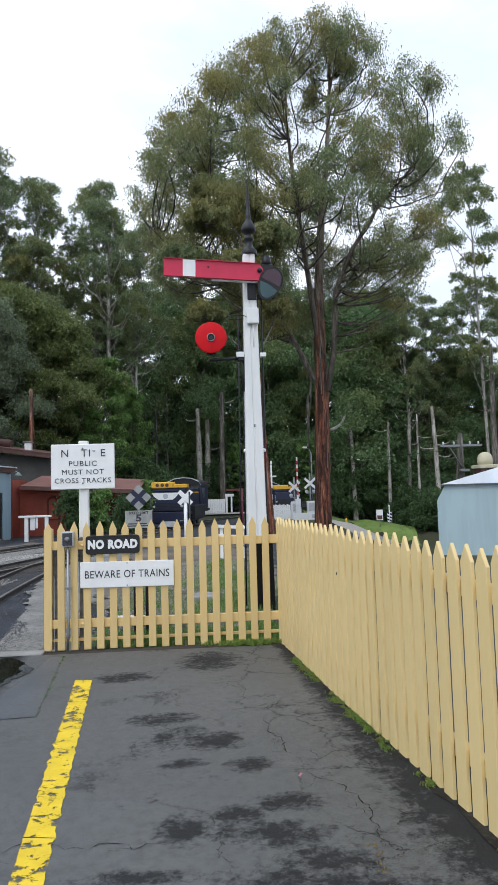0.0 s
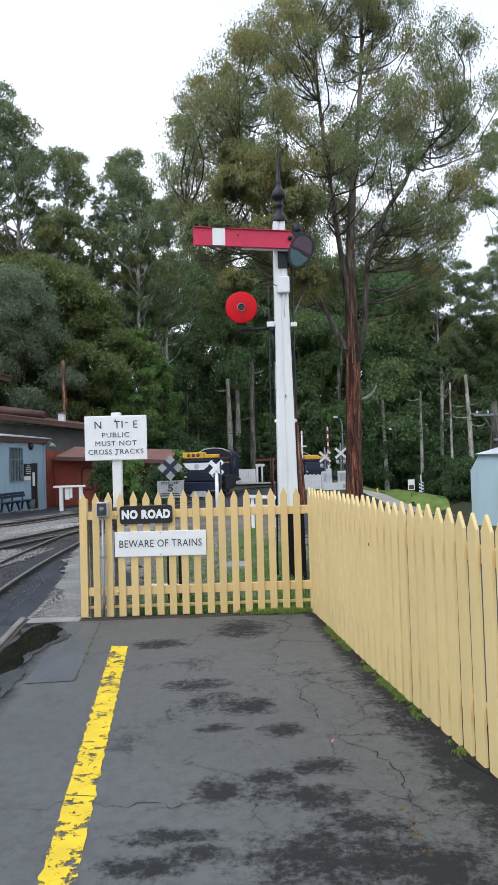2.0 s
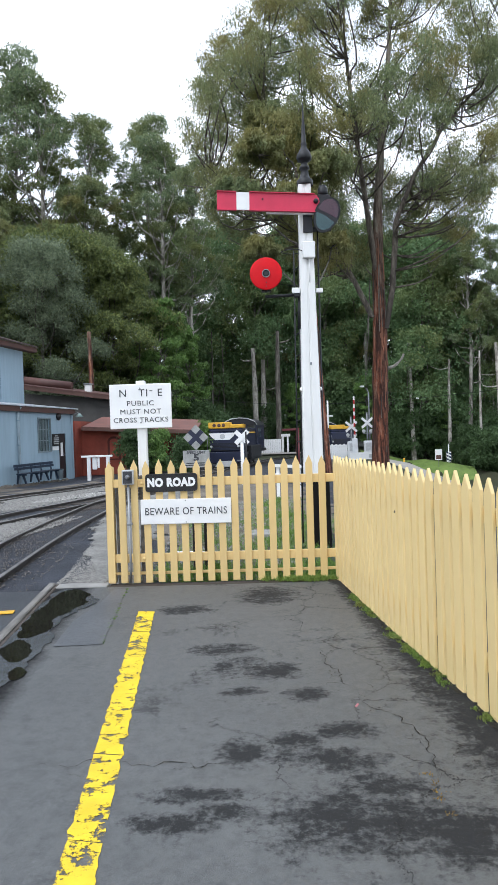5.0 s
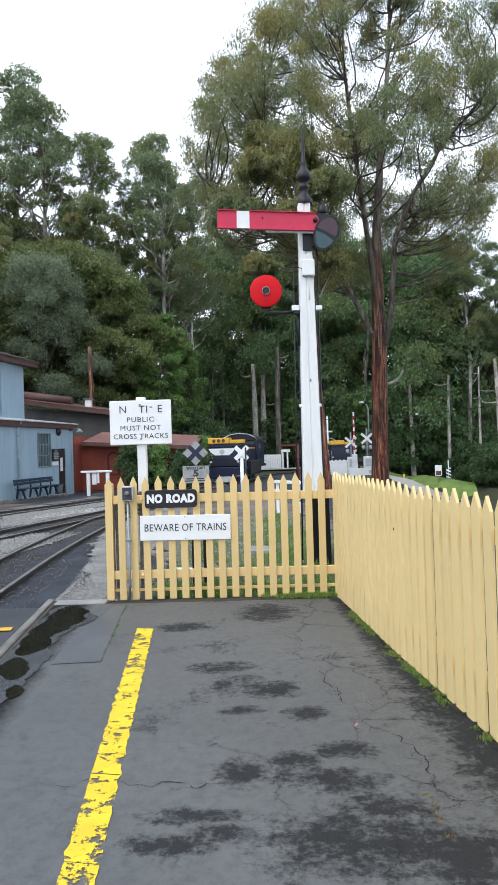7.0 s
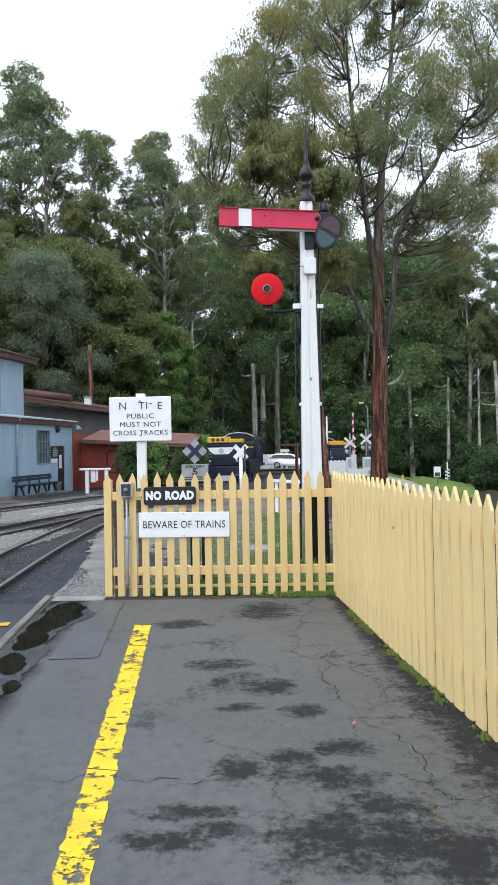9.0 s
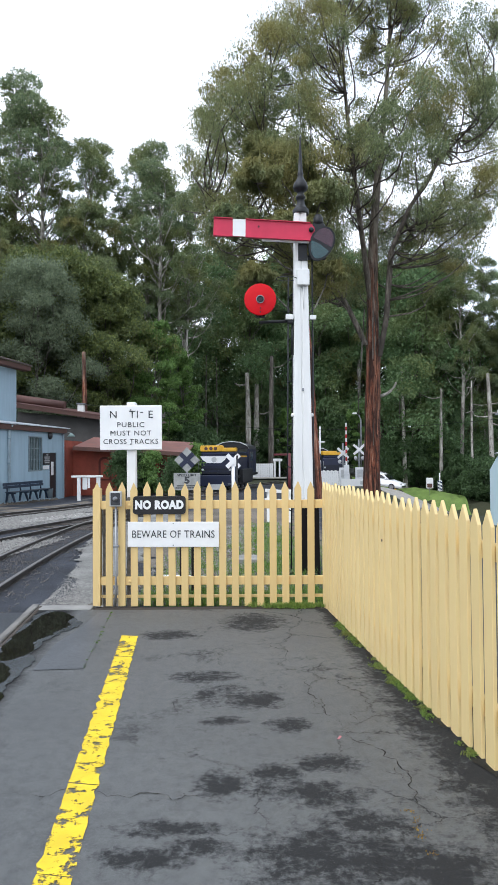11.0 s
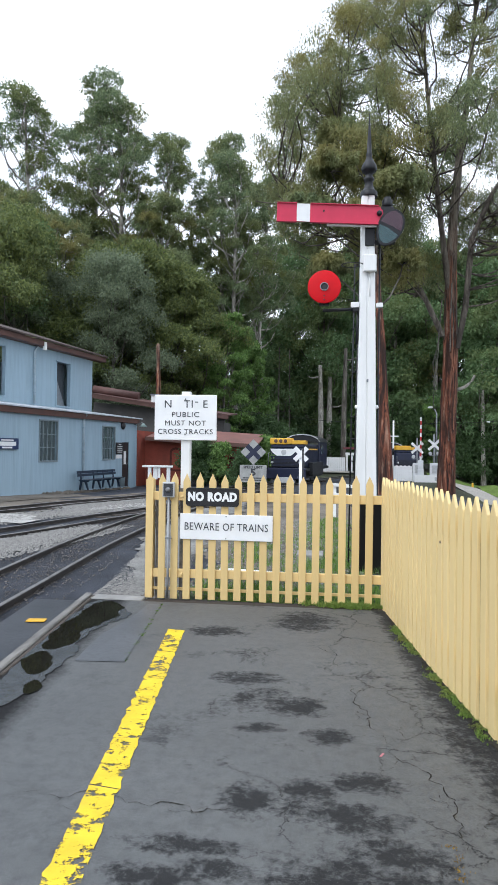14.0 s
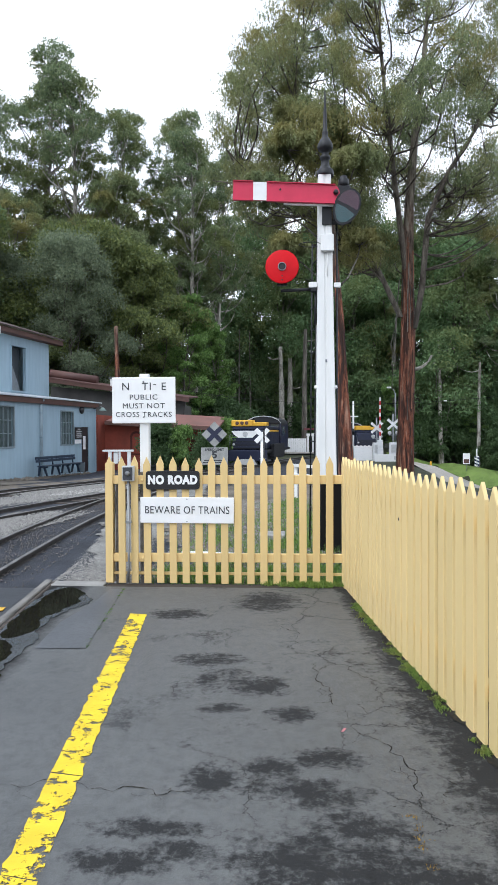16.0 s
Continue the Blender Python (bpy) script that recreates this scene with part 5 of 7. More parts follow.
# ---------------------------------------------------------------- trees
def leaf_mesh(name, masses, count, size, material, seed, clumps=12, droop=0.6, tight=0.30, hollow=-0.25, fray=1.35):
    """Many small leaves in clumps inside ellipsoid masses (x, y, z, rx, ry, rz)."""
    rng = np.random.default_rng(seed)
    masses = np.array(masses, float)
    weight = masses[:, 3] * masses[:, 4] + masses[:, 5] * masses[:, 3]
    which = rng.choice(len(masses), size=count, p=weight / weight.sum())
    d = rng.normal(size=(len(masses), clumps, 3))
    d /= np.linalg.norm(d, axis=2, keepdims=True)
    d[:, :, 2] = np.where(d[:, :, 2] < hollow, -d[:, :, 2], d[:, :, 2])      # full tops, hollow undersides
    rad = rng.uniform(0.35, 1.0, size=(len(masses), clumps, 1)) ** 0.5
    sub = masses[:, None, :3] + d * rad * masses[:, None, 3:6] * 0.92
    sub_r = masses[:, 3:6].mean(axis=1)[:, None] * rng.uniform(0.6, 1.25, size=(len(masses), clumps)) * tight
    k = rng.integers(0, clumps, size=count)
    c = sub[which, k]
    off = np.clip(rng.normal(size=(count, 3)), -fray, fray) * sub_r[which, k][:, None]
    off[:, 2] *= 0.8
    p = c + off
    v = rng.normal(size=(count, 3)) * 0.55
    v[:, 2] -= droop
    v /= np.linalg.norm(v, axis=1, keepdims=True)
    s = np.cross(v, rng.normal(size=(count, 3)))
    s /= np.linalg.norm(s, axis=1, keepdims=True) + 1e-9
    l = rng.uniform(0.6, 1.35, size=(count, 1)) * size[0]
    w = rng.uniform(0.7, 1.3, size=(count, 1)) * size[1] / 2
    verts = np.stack([p + s * w, p + v * l, p - s * w], axis=1).reshape(-1, 3)
    me = bpy.data.meshes.new(name)
    me.vertices.add(count * 3)
    me.vertices.foreach_set("co", verts.astype(np.float32).ravel())
    me.loops.add(count * 3)
    me.loops.foreach_set("vertex_index", np.arange(count * 3, dtype=np.int32))
    me.polygons.add(count)
    me.polygons.foreach_set("loop_start", np.arange(0, count * 3, 3, dtype=np.int32))
    me.update(calc_edges=True)
    me.materials.append(material)
    return me, sub


def limb(bm, a, b, r0, r1, rng, sides=6, bend=0.12, steps=5):
    a, b = Vector(a), Vector(b)
    l = (b - a).length
    side = Vector((rng.gauss(0, 1), rng.gauss(0, 1), rng.gauss(0, 0.4))) * l * bend
    up = Vector((0, 0, -l * 0.12))
    pts, rad = [], []
    for i in range(steps + 1):
        t = i / steps
        pts.append(a.lerp(b, t) + (side + up) * math.sin(math.pi * t) + Vector((rng.gauss(0, 1), rng.gauss(0, 1), 0)) * l * 0.012)
        rad.append(r0 + (r1 - r0) * t)
    tube(bm, pts, rad, sides, caps=False)


def trunk_mesh(pts, radii, sides=14, seed=0, flare=0.35):
    """A trunk with flutes and a flared foot."""
    bm = bmesh.new()
    rings = []
    fine_p, fine_r = [], []
    for i in range(len(pts) - 1):
        for k in range(6):
            t = k / 6
            fine_p.append(Vector(pts[i]).lerp(Vector(pts[i + 1]), t))
            fine_r.append(radii[i] + (radii[i + 1] - radii[i]) * t)
    fine_p.append(Vector(pts[-1]))
    fine_r.append(radii[-1])
    z0 = pts[0][2]
    for p, r in zip(fine_p, fine_r):
        k = 1 + flare * math.exp(-(p.z - z0) / 0.9)
        ring = []
        for j in range(sides):
            a = 2 * math.pi * j / sides
            w = 1 + 0.16 * noise.noise(Vector((math.cos(a) * 2.2, math.sin(a) * 2.2, p.z * 0.35 + seed))) + 0.09 * noise.noise(Vector((math.cos(a) * 6, math.sin(a) * 6, p.z * 0.5 + seed)))
            ring.append(bm.verts.new(p + Vector((math.cos(a), math.sin(a), 0)) * r * k * w))
        rings.append(ring)
    for r0, r1 in zip(rings, rings[1:]):
        for j in range(sides):
            bm.faces.new((r0[j], r0[(j + 1) % sides], r1[(j + 1) % sides], r1[j])).smooth = True
    bm.faces.new(rings[-1])
    return bm


def on_stem(stem, z):
    for a, b in zip(stem, stem[1:]):
        if a[2] <= z <= b[2]:
            return Vector(a).lerp(Vector(b), (z - a[2]) / (b[2] - a[2]))
    return Vector(stem[-1])


def great_gum():
    """The large messmate beside the road: a red stringy trunk, forking stems and a broad crown of rounded tufts."""
    rng = random.Random(21)
    y0 = 33.0
    t = thing("gum_tree", pose(0, y0, 0), "very tall gum tree with stringy red-brown trunk and olive crown", "tree", "large gum trees")
    z0 = land(6.5, y0) - 0.3
    stem = [(6.47, 0, z0), (6.52, 0, 2), (6.6, 0, 6), (6.62, 0, 10.5), (6.72, 0.1, 13), (7.0, 0.3, 16), (7.5, 0.5, 20), (7.8, 0.6, 24), (7.9, 0.6, 26.4)]
    part("trunk", trunk_mesh(stem, [0.40, 0.385, 0.36, 0.28, 0.22, 0.17, 0.12, 0.07, 0.03], 22, 1.0, 0.2), BARK_RED, t, "red-brown stringy bark hanging in strips")
    left = [(6.5, -0.1, 9.5), (6.0, -0.4, 13), (5.5, -0.6, 17), (5.2, -0.3, 21), (5.3, 0, 25)]
    far = [(6.25, -0.1, 7.2), (5.4, -0.3, 8.9), (4.65, -0.2, 10.5), (3.0, 0.6, 13.2), (1.6, 1.0, 17), (0.9, 1.0, 20.5), (1.4, 0.8, 23.6)]
    low = [(4.7, -0.2, 10.5), (2.6, -0.8, 11.7), (0.2, -1.2, 13.2), (-2.2, -0.6, 14.9)]
    right = [(6.9, -0.2, 6.6), (7.25, -0.3, 8.6), (7.55, -0.2, 12.0), (8.6, 0.4, 14.3), (10.3, 0.8, 17), (12.2, 0.4, 19), (13.2, 0.2, 20.8)]
    reach = [(7.9, 0.1, 12.8), (9.8, -0.4, 14.0), (12.2, -0.6, 14.7)]
    stems = (stem, left, far, low, right, reach)
    for pts, radii in ((left, (0.15, 0.14, 0.11, 0.07, 0.03)), (far, (0.15, 0.14, 0.13, 0.12, 0.10, 0.07, 0.03)), (low, (0.10, 0.09, 0.07, 0.03)), (right, (0.13, 0.15, 0.14, 0.12, 0.10, 0.07, 0.03)), (reach, (0.09, 0.07, 0.03))):
        part("stem", trunk_mesh(pts, list(radii), 10, pts[1][0], 0), BARK_LIMB, t, "smooth grey-brown limb")
    # rounded tufts fill a broad dome, crowded towards its skin and broken by gaps
    pads, tries = [], 0
    while len(pads) < 330 and tries < 160000:
        tries += 1
        z = rng.uniform(10.2, 27.2)
        k = next(i for i in range(len(GREAT_CROWN) - 1) if GREAT_CROWN[i + 1][0] >= z)
        (z1, a1, b1), (z2, a2, b2) = GREAT_CROWN[k], GREAT_CROWN[k + 1]
        u = (z - z1) / (z2 - z1)
        a, b = a1 + (a2 - a1) * u, b1 + (b2 - b1) * u
        r = rng.uniform(0.42, 1.0)
        if b - a < 2 * r + 1.5 or z + r > 26.7:
            continue
        x = rng.uniform(a + 0.65 + r, b - 0.7 - r)
        side = (x - (a + b) / 2) / ((b - a) / 2)
        deep = 0.30 * (b - a) * math.sqrt(max(0.02, 1 - side * side))
        y = rng.uniform(-1, 1) * deep
        skin = max(abs(side), abs(y) / deep, smooth(22.5, 26, z))
        airy = 0.12 if 4.7 < x < 6.3 and 18 < z < 25 else 0.3 if (6.7 < x < 13.3 and 15.5 < z < 17.8) or (6.3 < x < 8 and 20 < z < 23) else 0.62 if x > 8 and 17.8 < z < 23 else 1.0
        if rng.random() > airy * (0.16 + 0.84 * skin ** 2.5) or (z < 12.3 and rng.random() < 0.5):
            continue
        if abs(x - 6.7) < 1.9 and z < 14.8 and y < 1.0:      # the forking trunk stands clear
            continue
        if any((x - gx) ** 2 + (z - gz) ** 2 < (gr + 0.85 * r) ** 2 for gx, gz, gr in GREAT_GAPS):
            continue
        if any((x - p[0]) ** 2 + (0.7 * (y - p[1])) ** 2 + (z - p[2]) ** 2 < (0.62 * (r + p[3])) ** 2 for p in pads):
            continue
        pads.append((x, y, z - 0.35, r, r, r * rng.uniform(0.9, 1.45)))
    me, sub = leaf_mesh("crown", pads, 330000, (0.145, 0.046), LEAF_GUM, 5, 22, 1.0, 0.30, -0.75, 2.0)
    part("crown", me, LEAF_GUM, t, "olive and bronze drooping leaves in rounded tufts")
    bm = bmesh.new()
    joints = [Vector(a).lerp(Vector(b), k / 4) for q in stems for a, b in zip(q, q[1:]) for k in range(4) if a[2] > 8.5]
    for m, tips in zip(pads, sub):                       # a limb to each tuft, twigs into it
        c = Vector(m[:3]) - Vector((0, 0, 0.4 * m[5]))
        best = min(joints, key=lambda p: (p - c).length + 2.5 * max(0.0, p.z - c.z + 0.9))
        limb(bm, best, c, 0.05, 0.022, rng, 6, 0.08, 6)
        for tip in tips[::4]:
            limb(bm, c, Vector(tip), 0.012, 0.005, rng, 3, 0.10, 2)
    part("limb_spray", bm, BARK_LIMB, t)
    b2 = bmesh.new()
    limb(b2, (6.85, 0, 4.6), (7.75, -0.2, 5.3), 0.10, 0.05, rng, 8, 0.05)
    part("dead_branch", b2, BARK_PALE, t, "bare pale broken branch")
    for k in range(34):                                  # loose strips of bark hanging down the trunk
        z1 = rng.uniform(1.5, 11.5)
        l, a = rng.uniform(0.8, 2.6), rng.uniform(math.pi * 0.9, math.pi * 2.1)
        bm, out = bmesh.new(), Vector((math.cos(a), math.sin(a), 0))
        w, rows = rng.uniform(0.015, 0.05), []
        for i in range(5):
            z = z1 - l * i / 4
            c = on_stem(stem, z) + out * (0.345 - 0.006 * z + 0.03 + 0.05 * (i / 4) ** 2 * rng.uniform(0.3, 1.6))
            tan = Vector((-out.y, out.x, 0)) * w * (1 - 0.12 * i)
            rows.append((bm.verts.new(c - tan), bm.verts.new(c + tan + out * 0.012)))
        for p, q in zip(rows, rows[1:]):
            bm.faces.new((p[0], p[1], q[1], q[0]))
        part("bark_strip", bm, BARK_STRIP if k % 3 else BARK_GREY, t)
    b2 = bmesh.new()
    limb(b2, (6.1, -0.4, 9.0), (5.72, -0.5, 3.6), 0.030, 0.015, rng, 6, 0.02)
    limb(b2, (6.0, -0.4, 7.4), (5.86, -0.45, 4.4), 0.024, 0.012, rng, 6, 0.02)
    part("bark_strip", b2, BARK_GREY, t)


def second_gum():
    rng = random.Random(22)
    y0, x0 = 28.0, 3.05
    t = thing("gum_tree", pose(0, y0, 0), "slender gum tree with red-brown bark behind the signal", "tree", "large gum trees")
    stem = [(3.12, 0, land(x0, y0) - 0.3), (3.02, 0, 2.5), (2.86, 0, 6.4), (2.6, 0.2, 10), (2.3, 0.35, 13)]
    part("trunk", trunk_mesh(stem, [0.30, 0.24, 0.16, 0.11, 0.05], 14, 6.0), BARK_RED, t, "red-brown stringy bark")
    masses = [(x, rng.uniform(-1, 1.5), z, r, r, r * 0.8) for x, z, r in ((2.3, 14.6, 1.2), (0.7, 13.2, 1.2), (3.4, 12.3, 1.1), (1.2, 15.6, 1.1), (-0.3, 11.5, 1.1), (2.0, 11.0, 1.2), (3.8, 9.6, 0.9), (0.6, 9.2, 1.0))]
    me, sub = leaf_mesh("crown", masses, 60000, (0.17, 0.07), LEAF_GUM, 8, 36, 0.7, 0.15)
    part("crown", me, LEAF_GUM, t)
    bm = bmesh.new()
    for m, tips in zip(masses, sub):
        c = Vector(m[:3])
        limb(bm, on_stem(stem, max(4.0, c.z - 2)), c, 0.05, 0.025, rng)
        for tip in tips[::6]:
            limb(bm, c, Vector(tip), 0.02, 0.007, rng, 4, 0.1, 3)
    part("limb_spray", bm, BARK_GREY, t)


def gum_kind(name, label, seed, height, spread, bare, n_mass, leaves, leaf, material, bark, r=0.3, flat=0.7, category="tree", group="forest trees", mass_r=(1.2, 2.2), tight=0.30, lean=0.04):
    """One forest tree about the origin, to be copied: a trunk, limbs and a clumped crown above a bare stretch."""
    rng = random.Random(seed)
    t = thing(name, pose(0, 0, 0), label, category, group)
    top = (rng.gauss(0, lean) * height, rng.gauss(0, lean) * height, height * 0.94)
    mid = (top[0] * 0.3 + rng.gauss(0, 0.02) * height, top[1] * 0.3, height * 0.5)
    stem = [(0, 0, -1.2), (mid[0] * 0.4, mid[1] * 0.4, height * 0.25), mid, (top[0] * 0.7, top[1] * 0.7, height * 0.75), top]
    part("trunk", trunk_mesh(stem, [r, r * 0.8, r * 0.6, r * 0.35, r * 0.1], 9, seed), bark, t)
    masses = []
    for i in range(n_mass):
        u = (i + 0.5) / n_mass
        z = height * (bare + (1 - bare) * (0.06 + 0.9 * u))
        w = spread * math.sin(math.pi * (0.15 + 0.78 * u) ** 0.9)
        a = i * 2.4 + rng.gauss(0, 0.4)
        q = w * rng.uniform(0.25, 1.0)
        m = rng.uniform(*mass_r)
        s = on_stem(stem, z)
        masses.append((s.x + q * math.cos(a), s.y + q * math.sin(a), z, m, m, m * flat))
    me, sub = leaf_mesh("crown", masses, leaves, leaf, material, seed + 50, 30, 0.5, tight * 0.8)
    part("crown", me, material, t)
    bm = bmesh.new()
    for m, tips in zip(masses, sub):
        c = Vector(m[:3])
        limb(bm, on_stem(stem, max(height * bare * 0.8, c.z - 2.2 - 0.2 * spread)), c, r * 0.28, r * 0.10, rng, 5, 0.1, 4)
        for tip in tips[::6]:
            limb(bm, c, Vector(tip), r * 0.09, r * 0.03, rng, 3, 0.08, 2)
    part("limb_spray", bm, bark, t)
    return t


def scatter(first, spots, sizes, rng):
    """Copies of a tree at (x, y) spots; the first stands at the first spot."""
    for i, (x, y, *more) in enumerate(spots):
        k = more[0] if more else rng.uniform(*sizes)
        m = pose(x, y, land(x, y) - 0.1, 0, 0, rng.uniform(0, 360)) @ Matrix.Diagonal((k, k, k * rng.uniform(0.92, 1.08), 1))
        if i == 0:
            first.matrix_basis = m
        else:
            o = copy_thing(first, Matrix())
            o.matrix_basis = m


def forest():
    rng = random.Random(31)
    tall = gum_kind("gum_tree", "tall slender forest gum with an airy grey-green crown", 41, 31, 4.6, 0.48, 36, 28000, (0.22, 0.105), LEAF_DARK, BARK_PALE, 0.34, 0.85, mass_r=(0.7, 1.7), tight=0.22)
    tall2 = gum_kind("gum_tree", "tall forest gum with bronze-tipped clumped crown", 42, 27, 5.0, 0.36, 28, 42000, (0.22, 0.10), LEAF_GUM, BARK_PALE, 0.30, mass_r=(1.0, 1.9), tight=0.25)
    dense = gum_kind("forest_tree", "dense dark green forest tree", 43, 19, 4.6, 0.06, 30, 38000, (0.24, 0.13), LEAF_FOREST, BARK_GREY, 0.25, 0.8, mass_r=(1.3, 2.3), tight=0.32)
    grey = gum_kind("forest_tree", "soft grey-green feathery wattle tree", 44, 16, 4.8, 0.12, 30, 62000, (0.18, 0.09), LEAF_GREY, BARK_GREY, 0.22, 0.75, mass_r=(1.3, 2.2), tight=0.32)
    olive = gum_kind("forest_tree", "olive-yellow tipped young gum tree", 45, 14, 3.4, 0.2, 22, 42000, (0.19, 0.09), LEAF_OLIVE, BARK_GREY, 0.18, 0.75, mass_r=(1.0, 1.9), tight=0.28)
    fresh = gum_kind("leafy_tree", "bright fresh-green leafy tree at the forest edge", 46, 15, 3.4, 0.08, 42, 46000, (0.17, 0.125), LEAF_FRESH, BARK_GREY, 0.15, 0.6, mass_r=(0.55, 1.15), tight=0.30)
    under = gum_kind("undergrowth", "dark shrubby undergrowth below the trees", 47, 5.0, 2.6, 0.0, 16, 13000, (0.26, 0.16), LEAF_SHRUB, BARK_GREY, 0.08, 0.9, "shrub", "forest shrubs", (0.9, 1.5), 0.40)
    thin = gum_kind("gum_tree", "thin sparse young gum with a wispy crown", 48, 31, 3.6, 0.36, 26, 26000, (0.21, 0.10), LEAF_DARK, BARK_PALE, 0.17, 0.8, mass_r=(0.7, 1.5), tight=0.26)

    def row(n, x0, x1, y, jx, jy):
        return [(x0 + (x1 - x0) * (i + 0.5) / n + rng.gauss(0, jx), y(x0 + (x1 - x0) * (i + 0.5) / n) + rng.gauss(0, jy)) for i in range(n)]
    scatter(tall, row(7, -46, -12, lambda x: 72 + 0.45 * x, 0.9, 2.0) + [(3, 84, 0.85), (8, 84, 0.85)] + [(24.8, 76, 0.86), (22.6, 80, 0.92), (27.6, 79, 0.80), (-8.4, 64, 1.03), (-6.0, 67, 0.92), (-10.8, 67, 1.08)], (1.08, 1.26), rng)
    scatter(tall2, row(5, -44, -12.5, lambda x: 67 + 0.45 * x, 1.0, 1.5) + row(4, 0, 18, lambda x: 86, 0.8, 1.5), (0.88, 1.04), rng)
    scatter(grey, row(5, -38, -14.5, lambda x: 58 + 0.4 * x, 0.8, 1.0), (0.9, 1.15), rng)
    scatter(dense, row(3, -24, -9, lambda x: 73 + 0.35 * x, 0.8, 1.2) + [(-8, 82, 1.35), (-4, 84, 1.48), (0, 82, 1.25), (4, 84, 1.5), (8, 82, 1.5), (12, 83, 1.35), (17, 81, 1.5), (20.5, 82, 1.55), (20.2, 77.5, 1.55), (25.0, 81, 1.18), (28.6, 82, 1.1), (31.0, 80, 1.05), (33.8, 82, 1.2), (37.5, 82, 1.1), (42, 81, 1.15)] + row(2, -34, -24, lambda x: 55 + 0.2 * x, 0.6, 0.8), (1.0, 1.3), rng)
    scatter(olive, [(-27, 44, 1.2), (-22.5, 46.5, 1.3), (-15.5, 56, 1.45), (-19, 54, 1.45), (-31, 48, 1.3), (-12.2, 57, 1.35), (-24.5, 50, 1.55)], (0.85, 1.15), rng)
    scatter(fresh, [(-8.4, 57, 1.0), (-6.3, 62, 0.8), (13.0, 76, 0.6), (-11.0, 60, 0.8), (4.5, 77, 0.55), (22, 76, 0.5)], (0.95, 1.25), rng)
    scatter(under, row(9, -30, -4, lambda x: 61 + 0.45 * x, 0.6, 0.8) + row(11, -3, 34, lambda x: 78 - 0.1 * max(0, x - 12), 0.6, 0.7) + [(23.4, 72, 0.85), (25.0, 69, 0.9), (26.6, 65.5, 0.85)], (0.85, 1.35), rng)
    scatter(thin, [(23.6, 79, 0.86), (28.6, 79, 0.98), (33.6, 73, 1.36), (30.6, 80, 0.95), (38.2, 79, 1.1), (35.4, 82, 1.05)], (0.95, 1.2), rng)


def bare_trunks():
    """Bare and broken trunks standing before the forest."""
    rng = random.Random(51)
    for x, y, h, r, lean, mat, arms in ((22.6, 60, 11.5, 0.42, -0.5, BARK_PALE, 4), (20.6, 60, 10.5, 0.22, 0.1, BARK_PALE, 3), (18.0, 61, 9.4, 0.30, 0.2, BARK_PALE, 1), (14.9, 62, 11, 0.33, -0.3, BARK_PALE, 1),
                                     (28.0, 60, 17, 0.5, 0.4, BARK_GREY, 3), (24.5, 61, 9, 0.2, 0.6, BARK_GREY, 3), (0.0, 62, 12.5, 0.34, -0.2, BARK_PALE, 1), (0.7, 64, 11.5, 0.38, 0.1, BARK_PALE, 1), (2.0, 60, 14, 0.3, 0.2, BARK_GREY, 1),
                                     (-4.3, 64, 15, 0.09, 0.1, BARK_GREY, 0), (-3.2, 65, 15, 0.09, -0.1, BARK_GREY, 0), (-11.5, 46, 10.2, 0.25, -0.1, BARK_RED, 0), (11.2, 66, 15, 0.3, 0.1, BARK_PALE, 0)):
        if y > 58:                                       # beyond the road
            x, y, h, r = x * 1.2, y * 1.2, h * (1.0 if x < 5 else 1.3), r * (1.15 if x < 5 else 0.8)
        z = land(x, y) - 0.4
        t = thing("bare_trunk", pose(x, y, z), "bare weathered tree trunk before the forest", "tree", "bare trunks")
        stem = [(0, 0, 0), (lean * 0.3, 0, h * 0.3), (lean * 0.5, 0.1, h * 0.65), (lean, 0.1, h)]
        part("trunk", trunk_mesh(stem, [r, r * 0.88, r * 0.74, r * 0.5], 10, x), mat, t)
        for k in range(arms):
            zz = h * rng.uniform(0.62, 0.95)
            p = on_stem(stem, zz)
            bm = bmesh.new()
            limb(bm, p, p + Vector((rng.choice((-1, -1, 1)) * rng.uniform(1.0, 2.2), rng.gauss(0, 0.5), rng.uniform(-0.1, 0.7))), r * 0.3, r * 0.08, rng, 6, 0.1)
            part("branch", bm, mat, t)


